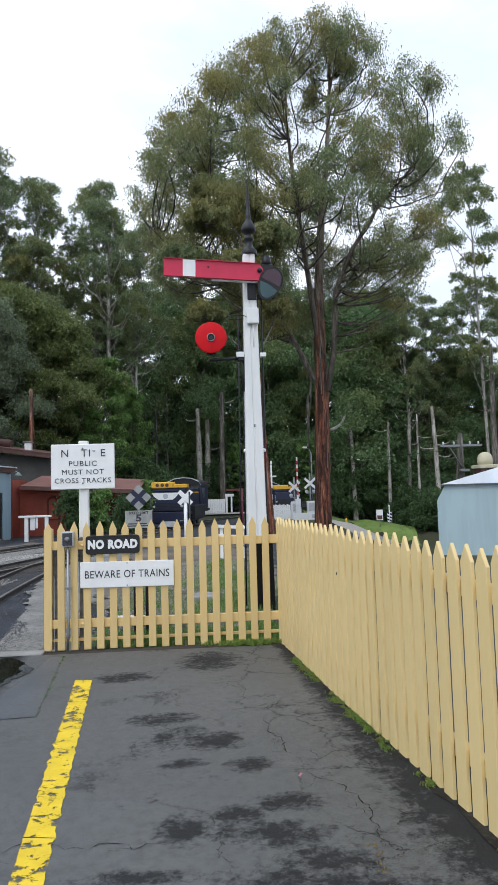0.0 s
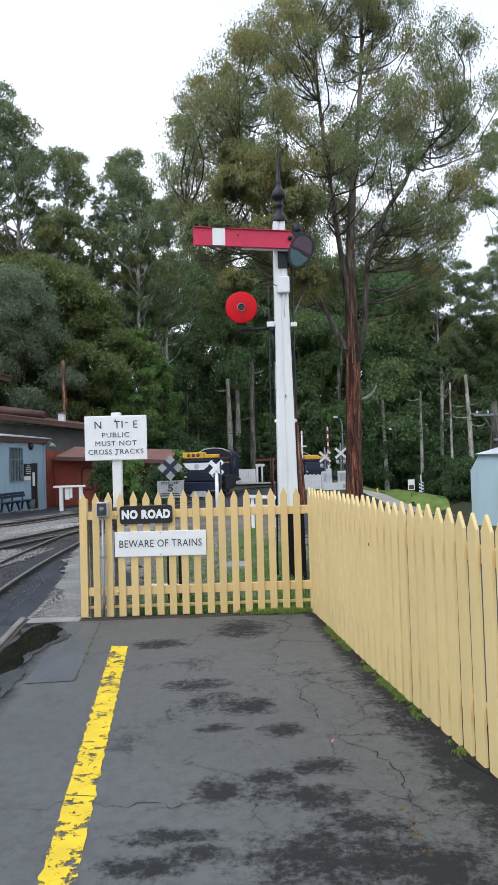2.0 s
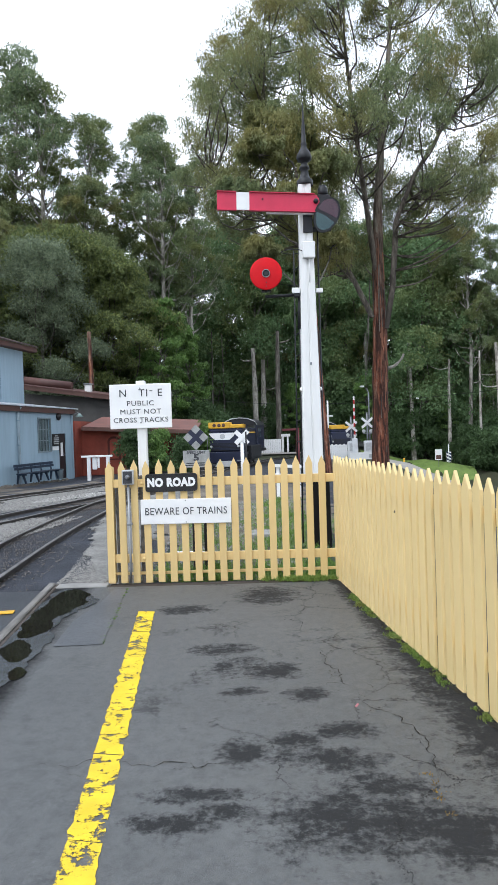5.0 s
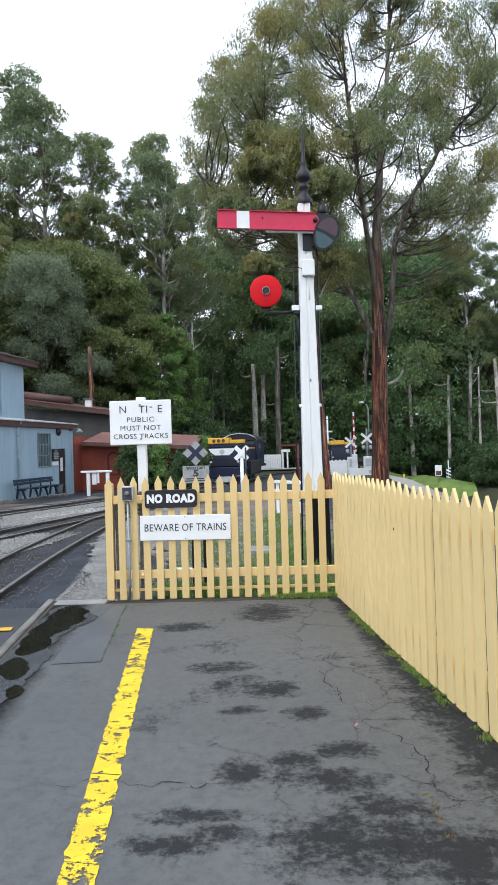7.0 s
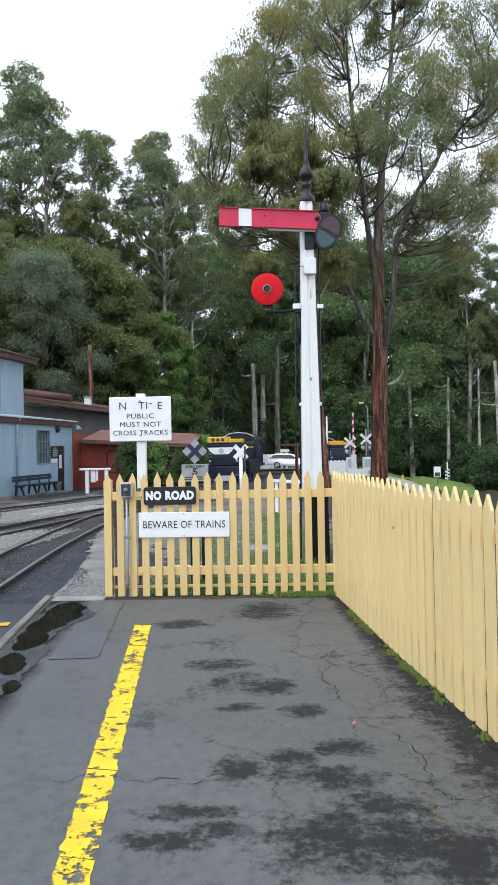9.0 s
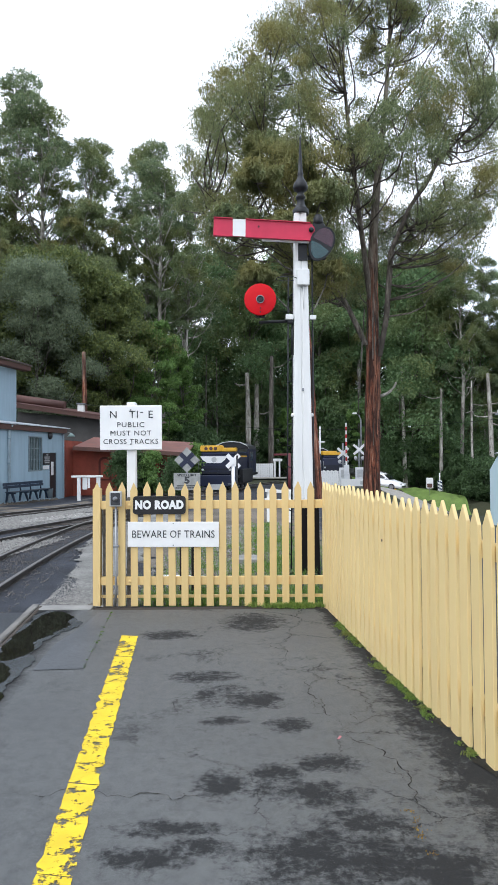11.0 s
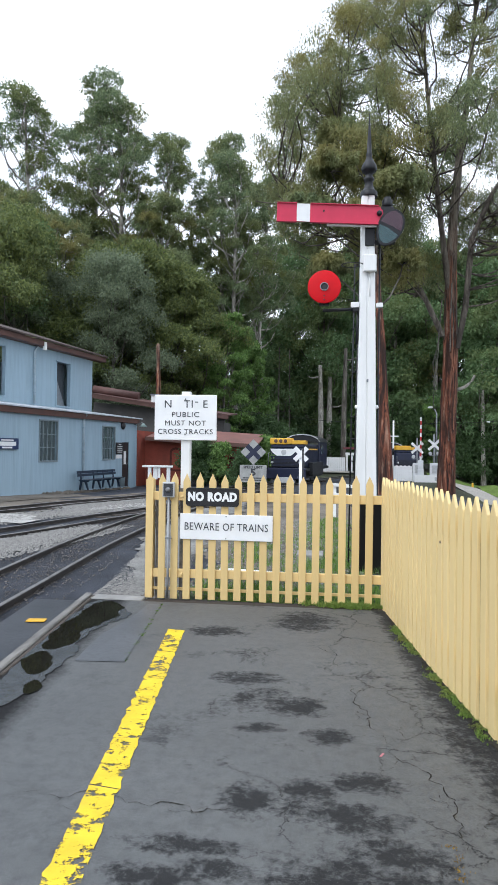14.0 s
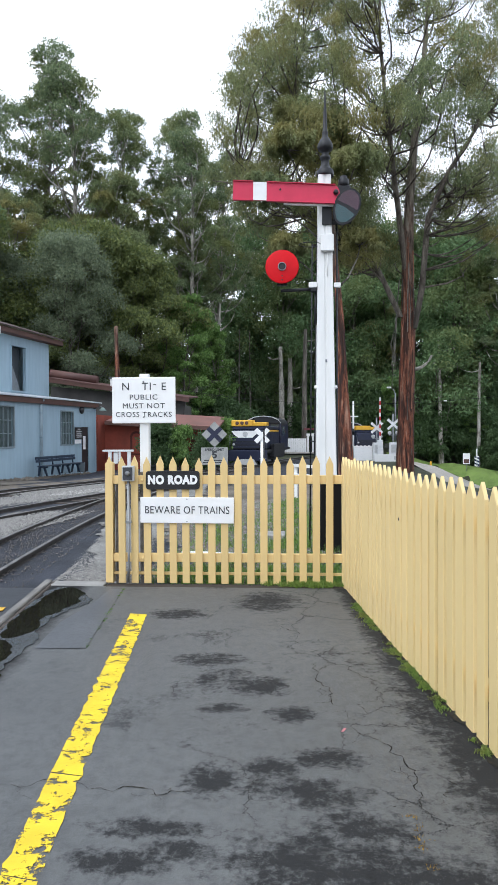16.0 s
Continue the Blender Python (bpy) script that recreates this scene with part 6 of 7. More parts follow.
# ---------------------------------------------------------------- buildings
def blue_shed():
    """Two-storey corrugated workshop; local x runs along its wall, local y into it."""
    B = pose(-9.06, 32.5, 0, 0, 0, math.degrees(math.atan2(0.9864, 0.1642)))
    shed = thing("workshop_shed", B, "two-storey pale blue corrugated-iron railway workshop", "building")
    L = -22.0
    holes = ((-8.36, -7.16, 1.03, 2.60), (-3.45, -2.32, 1.04, 2.53), (-1.48, -0.75, -0.35, 1.84), (-14.0, -12.8, 1.03, 2.6))

    def sheeting(x0, x1, z0, z1, y, pitch=0.10, amp=0.0035):
        """Corrugated wall pieces."""
        bm = bmesh.new()
        n = max(2, int((x1 - x0) / pitch * 4))
        lo, hi = [], []
        for i in range(n + 1):
            x = x0 + (x1 - x0) * i / n
            yy = y + amp * math.sin(2 * math.pi * x / pitch)
            lo.append(bm.verts.new((x, yy, z0)))
            hi.append(bm.verts.new((x, yy, z1)))
        for i in range(n):
            bm.faces.new((lo[i], lo[i + 1], hi[i + 1], hi[i])).smooth = True
        return bm

    def wall(x0, x1, z0, z1, y, cut):
        """Sheeting round openings, over a solid backing with thickness."""
        xs = sorted({x0, x1, *[c for h in cut for c in h[:2]]})
        for a, b in zip(xs, xs[1:]):
            inside = [h for h in cut if h[0] <= a and h[1] >= b]
            spans = [(z0, z1)] if not inside else [(z0, inside[0][2]), (inside[0][3], z1)]
            for c, d in spans:
                if d - c > 0.02:
                    part("iron_sheet", sheeting(a, b, c, d, y), BLUE_IRON, shed)
                    part("wall_backing", slab((a, y + 0.02, c), (b, y + 0.14, d)), BLUE_IRON, shed)
    wall(L, 0.0, -0.5, 2.86, 0.0, holes)
    part("end_wall", slab((-0.10, 0.15, -0.5), (0.0, 3.0, 2.95)), BLUE_IRON, shed)
    part("corner_board", slab((-0.16, -0.03, -0.4), (0.02, -0.013, 2.85), 0.004), BLUE_IRON, shed)
    ups = ((-6.56 - 1.2, -6.56, 3.75, 5.85), (-2.66, -1.46, 3.6, 5.74), (-12.5, -11.3, 3.75, 5.85))
    wall(L, 0.75, 3.3, 6.2, 3.0, ups)
    part("upper_end_wall", slab((0.63, 3.15, 3.0), (0.73, 12, 6.3)), BLUE_IRON, shed)
    part("back_wall", slab((L, 12.0, -0.5), (0.74, 12.1, 6.2)), BLUE_IRON, shed)
    # windows with bars
    for x0, x1, z0, z1 in (holes[0], holes[1], holes[3]):
        w = part("window", slab((x0, 0.09, z0), (x1, 0.10, z1)), PANE, shed)
        fr = bmesh.new()
        for lo, hi in (((x0 - 0.05, -0.04, z0 - 0.06), (x1 + 0.05, 0.06, z0)), ((x0 - 0.05, -0.04, z1), (x1 + 0.05, 0.06, z1 + 0.05)), ((x0 - 0.05, -0.04, z0), (x0, 0.06, z1)), ((x1, -0.04, z0), (x1 + 0.05, 0.06, z1))):
            box(fr, lo, hi, 0.004)
        part("frame", fr, FRAME_GREY, w)
        for k in range(1, 4):
            x = x0 + (x1 - x0) * k / 4
            part("glazing_bar", slab((x - 0.012, 0.03, z0), (x + 0.012, 0.088, z1)), FRAME_GREY, w)
        for k in range(1, 3):
            z = z0 + (z1 - z0) * k / 3
            part("glazing_bar", slab((x0, 0.025, z - 0.013), (x1, 0.087, z + 0.013)), FRAME_GREY, w)
    for x0, x1, z0, z1 in ups:
        w = part("loft_opening", slab((x0, 3.35, z0), (x1, 3.37, z1)), DARK_VOID, shed)
        part("shutter", prism(bmesh.new(), [(x0 + 0.08, z0 + 0.02), (x1 - 0.05, z0 + 0.02), (x0 + 0.08, z1 - 0.25)], 1, 3.24, 3.27), GREYBOX, w, "sloping grey shutter")
        fr = bmesh.new()
        for lo, hi in (((x0 - 0.06, 2.95, z0 - 0.06), (x1 + 0.06, 3.0, z0)), ((x0 - 0.06, 2.95, z1), (x1 + 0.06, 3.05, z1 + 0.06)), ((x0 - 0.06, 2.95, z0), (x0, 3.05, z1)), ((x1, 2.95, z0), (x1 + 0.06, 3.05, z1))):
            box(fr, lo, hi, 0.004)
        part("frame", fr, BLUE_IRON, w)
    d = part("door", slab((-1.48, 0.05, -0.35), (-0.75, 0.09, 1.84), 0.005), DARK_DOOR, shed, "dark painted door")
    part("door_notice", slab((-1.25, 0.042, 0.75), (-1.0, 0.048, 1.4)), WHITE_SIGN, d)
    part("handle", tube(bmesh.new(), [(-0.85, 0.04, 0.8), (-0.85, 0.01, 0.8), (-0.93, 0.01, 0.8)], 0.012, 6), GALV, d)
    # lean-to roof, fascias and main roof
    part("fascia", slab((L, -0.16, 2.80), (0.05, -0.10, 3.03), 0.006), FASCIA, shed)
    part("leanto_roof", prism(bmesh.new(), [(-0.24, 3.035), (3.0, 3.44), (3.0, 3.49), (-0.24, 3.085)], 0, L, 0.25), ROOF_WHITE, shed)
    part("eave_lining", slab((L, -0.098, 2.862), (0.0, 0.0, 2.90)), FASCIA, shed)
    part("upper_fascia", slab((L, 2.62, 6.22), (1.55, 2.70, 6.46), 0.006), FASCIA, shed)
    part("main_roof", prism(bmesh.new(), [(2.55, 6.465), (7.6, 8.0), (12.5, 6.465), (12.5, 6.54), (7.6, 8.09), (2.55, 6.54)], 0, L, 1.6), ROOF_DARK, shed)
    part("soffit", slab((L, 2.705, 6.21), (1.5, 3.0, 6.24)), FASCIA, shed)
    for x, y, z0, z1 in ((-5.2, -0.06, -0.3, 3.0), (-4.5, 2.93, 3.55, 6.2)):
        p = part("downpipe", tube(bmesh.new(), [(x, y, z0), (x, y, z1 - 0.25), (x + 0.05, y - 0.1, z1)], 0.055, 8), PIPE_BLUE, shed)
        for z in (z0 + 0.5, (z0 + z1) / 2, z1 - 0.6):
            part("pipe_clip", slab((x - 0.07, y - 0.055, z), (x + 0.07, y + 0.055, z + 0.03)), BLUE_IRON, p)
    part("rain_head", slab((-4.25, 2.60, 6.05), (-4.05, 2.70, 6.42), 0.01), WHITE, shed)
    # wall lamp and alarm bell
    l = part("wall_lamp", tube(bmesh.new(), [(-0.25, 0.0, 2.75), (-0.25, -0.45, 2.85), (-0.25, -0.5, 2.80)], 0.02, 6), GALV, shed)
    part("lamp_shade", lathe(bmesh.new(), [(0.04, 0.12), (0.08, 0.08), (0.2, -0.05), (0.19, -0.06)], 14, pose(-0.25, -0.52, 2.70)), FRESH_GREY, l)
    part("bell", lathe(bmesh.new(), [(0.19, 0.0), (0.19, 0.05), (0.12, 0.10), (0.05, 0.12)], 16, pose(-1.52, -0.02, 2.66, 90)), BLACK, shed)
    s = thing("wall_sign", B @ pose(-10.4, -0.06, 1.67), "dark blue wall sign with white lettering", "sign")
    part("plate", slab((-0.65, -0.012, -0.2), (0.65, 0.012, 0.2), 0.003), SIGN_BLUE, s)
    for zz, w, hh in ((0.13, 0.35, 0.022), (0.0, 0.50, 0.075), (-0.135, 0.28, 0.03)):
        part("text_bar", slab((-w, -0.0165, zz - hh), (w, -0.0135, zz + hh)), WHITE_SIGN, s)
    s = thing("wall_sign", B @ pose(-1.88, -0.06, 1.54), "black notice with white lettering beside the door", "sign")
    part("plate", slab((-0.38, -0.012, -0.28), (0.38, 0.012, 0.28), 0.003), BLACK, s)
    for zz, w in ((0.19, 0.13), (0.09, 0.26), (0.0, 0.24), (-0.09, 0.26), (-0.18, 0.24)):
        part("text_bar", slab((-w, -0.0165, zz - 0.022), (w, -0.0135, zz + 0.022)), REFLECT_GREY, s)
    s = thing("wall_notice", B @ pose(-1.95, -0.055, 1.14), "small white paper notice on the shed wall", "sign")
    part("paper", slab((-0.30, -0.004, -0.09), (0.30, 0.004, 0.09)), WHITE_SIGN, s)
    # bench
    b = thing("bench", B @ pose(-4.65, -0.62, -0.22), "long dark navy slatted bench against the shed wall", "bench")
    for z, y in ((0.74, 0.20), (0.62, 0.17)):
        for x0, x1 in ((-1.65, -0.02), (0.02, 1.65)):
            part("back_slat", slab((x0, y - 0.015, z - 0.055), (x1, y + 0.015, z + 0.055), 0.005), BENCH_BLUE, b)
    for y in (-0.2, -0.08, 0.04):
        part("seat_slat", slab((-1.7, y - 0.05, 0.40), (1.7, y + 0.05, 0.44), 0.005), BENCH_BLUE, b)
    for x in (-1.4, -0.35, 0.5, 1.4):
        part("leg", prism(bmesh.new(), [(-0.22, 0), (-0.16, 0), (-0.02, 0.34), (0.10, 0.34), (0.17, 0.0), (0.23, 0.0), (0.17, 0.5), (0.23, 0.8), (0.19, 0.8), (0.12, 0.40), (-0.22, 0.40), (-0.22, 0.34), (-0.12, 0.34)], 0, x - 0.03, x + 0.03), BENCH_BLUE, b)
    m = thing("bin", B @ pose(-2.55, -0.5, -0.26), "small blue-grey bin beside the bench", "bin")
    part("tub", lathe(bmesh.new(), [(0.17, 0), (0.2, 0.42), (0.205, 0.44)], 14), FRAME_GREY, m)


def red_building():
    r = thing("brick_building", pose(-9.25, 33.4, 0, 0, 0, 0), "low red brick building with a rusty sloping roof", "building")
    # local x along the front that faces the camera
    part("front_wall", slab((-0.05, 1.6, -0.8), (2.35, 1.85, 2.02)), BRICK_RED, r)
    part("side_wall", slab((-0.31, 0.35, -0.8), (-0.055, 3.9, 2.5)), BRICK_RED, r)
    part("wing_wall", slab((4.2, 3.0, -0.8), (5.05, 3.4, 1.85)), BRICK_RED, r)
    part("back_wall", slab((2.36, 3.6, -0.8), (4.19, 3.8, 1.9)), DARK_WALL, r)
    arch = [(1.35, 0.35), (2.05, 0.35), (2.05, 1.35)] + [(1.70 + 0.35 * math.cos(a), 1.35 + 0.28 * math.sin(a)) for a in np.linspace(0.3, math.pi - 0.3, 7)] + [(1.35, 1.35)]
    part("arched_recess", prism(bmesh.new(), arch, 1, 1.575, 1.597), MORTAR, r, "bricked-up arch")
    arch2 = [(1.47, 0.42), (1.93, 0.42), (1.93, 1.32)] + [(1.70 + 0.23 * math.cos(a), 1.32 + 0.19 * math.sin(a)) for a in np.linspace(0.3, math.pi - 0.3, 7)] + [(1.47, 1.32)]
    part("arch_panel", prism(bmesh.new(), arch2, 1, 1.560, 1.574), BRICK_RED, r)
    arch3 = [(x * 0.55 + 3.69, z * 0.9) for x, z in arch]
    part("arched_recess", prism(bmesh.new(), arch3, 1, 2.975, 2.997), MORTAR, r)
    part("roof", prism(bmesh.new(), [(0.2, 2.02), (4.6, 2.66), (4.6, 2.76), (0.2, 2.12)], 0, 0.0, 6.1, pose(0, 0.8, 0.06, 0, 3.4, 0)), ROOF_RED, r, "rust-red sheet roof")
    part("fascia", slab((0.0, 0.95, 1.93), (6.1, 1.02, 2.14), 0.004, pose(0, 0.0, 0.06, 0, 3.4, 0)), FASCIA, r)
    g = thing("grey_shed", pose(-15.3, 41.0, 0), "dark timber-walled shed with a brown roof", "building")
    part("wall", slab((0.2, 0.5, -0.8), (9.0, 0.7, 4.6), 0, pose(0, 0, 0, 0, 5.5, 0)), DARK_WALL, g)
    part("end_wall", slab((8.7, 0.72, -0.8), (8.95, 6, 3.4)), DARK_WALL, g)
    part("roof", prism(bmesh.new(), [(-0.1, 4.95), (3.6, 5.2), (3.6, 5.28), (-0.1, 5.03)], 0, -0.2, 9.1, pose(0, 0, 0.12, 0, 8.5, 0)), ROOF_BROWN, g)
    part("fascia", slab((-0.2, -0.08, 4.72), (9.1, 0.0, 4.97), 0.004, pose(0, 0, 0.12, 0, 8.5, 0)), FASCIA, g)
    part("ridge_vent", lathe(bmesh.new(), [(0.28, 0), (0.28, 3.2)], 14, pose(0.2, 1.6, 5.5, 0, 98.5, 0)), ROOF_BROWN, g, "long rust-red ridge vent")
    part("chimney", slab((4.35, 1.0, 4.2), (4.75, 1.4, 5.05), 0.01), WHITE, g)
    part("chimney_cap", slab((4.28, 0.93, 5.06), (4.82, 1.47, 5.13), 0.01), GREYBOX, g)


def pale_shed():
    s = thing("pale_shed", pose(6.27, 16.0, 0, 0, 0, -26), "pale blue steel shed with clipped corner and white roof", "building")
    part("end_wall", prism(bmesh.new(), [(0, -0.8), (6.0, -0.8), (6.0, 1.22), (5.8, 1.60), (0.2, 1.60), (0, 1.22)], 1, 0.0, 0.08), PALE_BLUE, s)
    part("body", prism(bmesh.new(), [(0.02, -0.8), (5.98, -0.8), (5.98, 1.22), (5.78, 1.59), (0.22, 1.59), (0.02, 1.22)], 1, 0.082, 7.0), PALE_BLUE, s)
    bm = bmesh.new()                                     # hipped roof with a thin dark eave
    eave = [bm.verts.new(c) for c in ((0.12, -0.10, 1.63), (5.9, -0.10, 1.63), (5.9, 7.1, 1.63), (0.12, 7.1, 1.63))]
    top = [bm.verts.new((3.0, y, 2.52)) for y in (2.9, 4.2)]
    for f in ((eave[0], eave[1], top[0]), (eave[1], eave[2], top[1], top[0]), (eave[2], eave[3], top[1]), (eave[3], eave[0], top[0], top[1]), eave[::-1]):
        bm.faces.new(f)
    part("roof", bm, ROOF_WHITE, s)
    part("eave", slab((0.13, -0.085, 1.605), (5.88, 7.08, 1.627)), GREYBOX, s)
    v = thing("brick_flue", pose(11.1, 24.0, 0), "brown brick flue with a cream domed cowl behind the shed", "chimney")
    part("shaft", slab((-0.28, -0.3, -1.6), (0.34, 0.3, 2.2), 0.02), FASCIA, v)
    part("collar", slab((-0.36, -0.38, 2.205), (0.44, 0.38, 2.34), 0.02), CREAM, v)
    part("cowl", lathe(bmesh.new(), [(0.27, 2.345), (0.285, 2.5), (0.27, 2.64), (0.21, 2.75), (0.12, 2.81), (0.02, 2.83)], 18, pose(0.03, 0, 0)), CREAM, v)


# ---------------------------------------------------------------- crossing and road
def road():
    pts = [(-40, 72), (-20, 70), (-8, 68.4), (0, 67), (6, 66.8), (12, 66.8), (16.2, 65.6), (19, 60.3), (21, 55.5), (24, 48), (28, 38), (33, 20), (36, 0), (36, -40)]
    fine = []
    m = len(pts)
    for i in range(m - 1):
        p0, p1, p2, p3 = (Vector(pts[max(0, min(m - 1, j))]) for j in (i - 1, i, i + 1, i + 2))
        for k in range(8):
            t = k / 8
            fine.append(0.5 * ((2 * p1) + (p2 - p0) * t + (2 * p0 - 5 * p1 + 4 * p2 - p3) * t * t + (3 * p1 - p0 - 3 * p2 + p3) * t ** 3))
    left, right, l2, r2 = [], [], [], []
    for i in range(1, len(fine) - 1):
        d = (fine[i + 1] - fine[i - 1]).normalized()
        n = Vector((-d.y, d.x))
        left.append(tuple(fine[i] + n * 3.4))
        right.append(tuple(fine[i] - n * 3.4))
        l2.append(tuple(fine[i] + n * (4.0 + 4.2 * smooth(18.4, 16.0, fine[i].x))))
        r2.append(tuple(fine[i] + n * 3.5))
    tagged(part("road", ribbon("road", left, right, ROADMAT, lambda x, y: land(x, y) + 0.14), ROADMAT), "pale grey sealed road falling away from the crossing", "road", kind="structure")
    a = next(i for i, p in enumerate(r2) if p[0] > 11)
    b = next(i for i, p in enumerate(r2) if p[0] > 23)
    tagged(part("verge", ribbon("verge", l2[a:b], r2[a:b], TURF, lambda x, y: land(x, y) + 0.18), TURF), "mown bright green grass verge beside the road", "grass", kind="structure")
    rng = random.Random(8)
    spots = []
    for _ in range(700):
        i = rng.randrange(a, b)
        t = rng.random()
        x, y = l2[i][0] + (r2[i][0] - l2[i][0]) * t, l2[i][1] + (r2[i][1] - l2[i][1]) * t
        spots.append((x, y, 0.35, land(x, y) + 0.17))
    grass_tufts("verge_grass", "short green grass on the verge", spots, 9, (0.03, 0.09), VERGE_GRASS, 10)


def crossing():
    z = land(6, 46)
    g = thing("crossing_gate", pose(5.25, 46.0, z), "white picket crossing gate at the level crossing", "gate")
    for k in range(9):
        part("picket", slab((0.14 * k, 0, 0.0), (0.14 * k + 0.131, 0.03, 1.02 + 0.05 * (k % 2))), WHITE_SIGN, g)
    for zz in (0.2, 0.68):
        part("rail", slab((0, 0.032, zz), (1.25, 0.08, zz + 0.09)), WHITE, g)
    part("post", slab((1.28, -0.06, -0.2), (1.42, 0.08, 1.15), 0.02), WHITE, g)
    g = thing("road_fence", pose(-0.35, 71.6, land(0, 71.6)), "white picket fence on the far side of the road", "fence")
    for k in range(15):
        part("picket", slab((0.20 * k, 0, 0.05), (0.20 * k + 0.188, 0.03, 1.62)), WHITE_SIGN, g)
    for zz in (0.35, 1.25):
        part("rail", slab((0, 0.032, zz), (2.98, 0.08, zz + 0.1)), WHITE, g)
    part("post", slab((3.05, -0.08, -0.2), (3.28, 0.12, 1.85), 0.02), WHITE, g)
    part("cap_board", slab((3.0, -0.10, 1.855), (4.0, -0.02, 2.15), 0.01), WHITE, g)
    part("post", slab((3.62, -0.08, -0.2), (3.80, 0.12, 1.85), 0.02), WHITE, g)
    b = thing("crossing_board", pose(7.3, 44.6, land(7.5, 44.6)), "long low white board with grey lettering at the crossing", "sign")
    part("board", slab((-0.8, 0, -0.15), (0.95, 0.05, 0.46), 0.006), WHITE_SIGN, b)
    part("text_bar", slab((0.50, -0.006, 0.08), (0.88, -0.002, 0.34)), REFLECT_GREY, b)
    part("post", slab((-0.7, 0.052, -0.4), (-0.6, 0.12, 0.44)), WHITE, b)
    part("post", slab((0.7, 0.052, -0.4), (0.8, 0.12, 0.44)), WHITE, b)
    for x, zc, top in ((6.86, 1.79, 2.5), (8.0, 2.03, 2.75)):
        zz = land(x, 46)
        s = thing("crossing_signal", pose(x, 46.2, 0), "white crossbuck on a mast with grey equipment box", "railway signal")
        part("mast", tube(bmesh.new(), [(0, 0.08, zz - 0.2), (0, 0.08, top)], 0.055, 8), GALV, s)
        for a, y in ((42, 0.0), (-42, -0.03)):
            bm = bmesh.new()
            box(bm, (-0.52, y - 0.02, -0.085), (0.52, y, 0.085), 0.004, pose(0, 0, 0, 0, a, 0))
            part("blade", bm, WHITE_SIGN, s, m=pose(0, 0, zc))
        part("light_bar", slab((-0.32, -0.02, zc - 0.78), (0.32, 0.02, zc - 0.72)), GALV, s)
        for dx in (-0.26, 0.26):
            part("light", lathe(bmesh.new(), [(0.13, 0.0), (0.13, 0.05), (0.06, 0.06)], 14, pose(dx, -0.03, zc - 0.60, 90)), REFLECT_GREY, s)
        part("equipment_box", slab((-0.30, -0.30, zz), (0.32, 0.0, zz + 1.25), 0.03), GREY_LIGHT, s)
        part("box_door", slab((-0.20, -0.315, zz + 0.55), (0.22, -0.302, zz + 1.1), 0.003), REFLECT_GREY, s)
    # raised boom with red and white bands
    zz = land(7.05, 45.9)
    s = thing("boom_barrier", pose(7.05, 45.9, 0), "raised red and white striped boom barrier", "barrier")
    for k in range(11):
        z0 = 0.95 + 0.27 * k
        part("band", slab((-0.055, -0.02, z0), (0.055, 0.02, z0 + 0.27)), STRIPE_RED if k % 2 else WHITE, s)
    part("counterweight", slab((-0.18, -0.12, 0.35), (0.18, 0.12, 0.95), 0.03), GREY_LIGHT, s)
    part("pedestal", slab((-0.2, -0.16, zz), (0.2, 0.16, 0.345), 0.02), GREY_LIGHT, s)
    zz = land(8.25, 47)
    s = thing("street_lamp", pose(8.28, 47.0, 0), "tall thin grey street lamp with a curved arm", "street lamp")
    part("pole", tube(bmesh.new(), [(0, 0, zz - 0.2), (0, 0, 4.2), (-0.12, 0, 4.5), (-0.35, 0, 4.65)], [0.07, 0.05, 0.045, 0.04], 8), GALV, s)
    part("lantern", slab((-0.6, -0.1, 4.6), (-0.3, 0.1, 4.72), 0.03), WHITE, s)
    zz = land(5.26, 46.5)
    s = thing("signal_mast", pose(5.26, 46.5, 0), "slim white signal mast with a crossarm", "post")
    part("mast", tube(bmesh.new(), [(0, 0, zz - 0.2), (0, 0, 3.7)], 0.06, 8), WHITE, s)
    part("crossarm", slab((-0.3, -0.03, 2.55), (0.35, 0.03, 2.65)), WHITE, s)
    part("collar", tube(bmesh.new(), [(0, 0, 1.3), (0, 0, 1.75)], 0.075, 8), IRON, s)
    # road furniture on the verge
    x, y = 19.6, 70.5
    s = thing("road_sign", pose(x, y, land(x, y) + 0.05), "small white road sign with a brown lower panel", "sign")
    part("post", tube(bmesh.new(), [(0, 0.03, -0.2), (0, 0.03, 1.8)], 0.03, 6), GALV, s)
    part("plate", slab((-0.37, 0, 0.9), (0.37, 0.02, 2.05), 0.006), WHITE_SIGN, s)
    part("panel", slab((-0.28, -0.006, 0.98), (0.28, -0.002, 1.42)), FASCIA, s)
    x, y = 20.84, 71.0
    s = thing("hazard_marker", pose(x, y, land(x, y) + 0.05), "dark and white diagonal striped hazard marker", "sign")
    part("post", tube(bmesh.new(), [(0, 0.04, -0.2), (0, 0.04, 2.1)], 0.06, 8), WHITE, s)
    part("plate", slab((-0.25, 0, 0.2), (0.25, 0.02, 1.3), 0.004), WHITE_SIGN, s)
    for k in range(3):
        part("stripe", prism(bmesh.new(), [(-0.25, 0.45 + 0.36 * k), (0.25, 0.22 + 0.36 * k), (0.25, 0.40 + 0.36 * k), (-0.25, 0.63 + 0.36 * k)], 1, -0.006, -0.002), SIGN_BLUE, s)
    s = thing("hazard_marker", pose(8.9, 45.0, land(8.9, 45)), "dark and white diagonal striped hazard marker", "sign")
    part("plate", slab((-0.12, 0, 0.1), (0.2, 0.02, 1.25), 0.004), WHITE_SIGN, s)
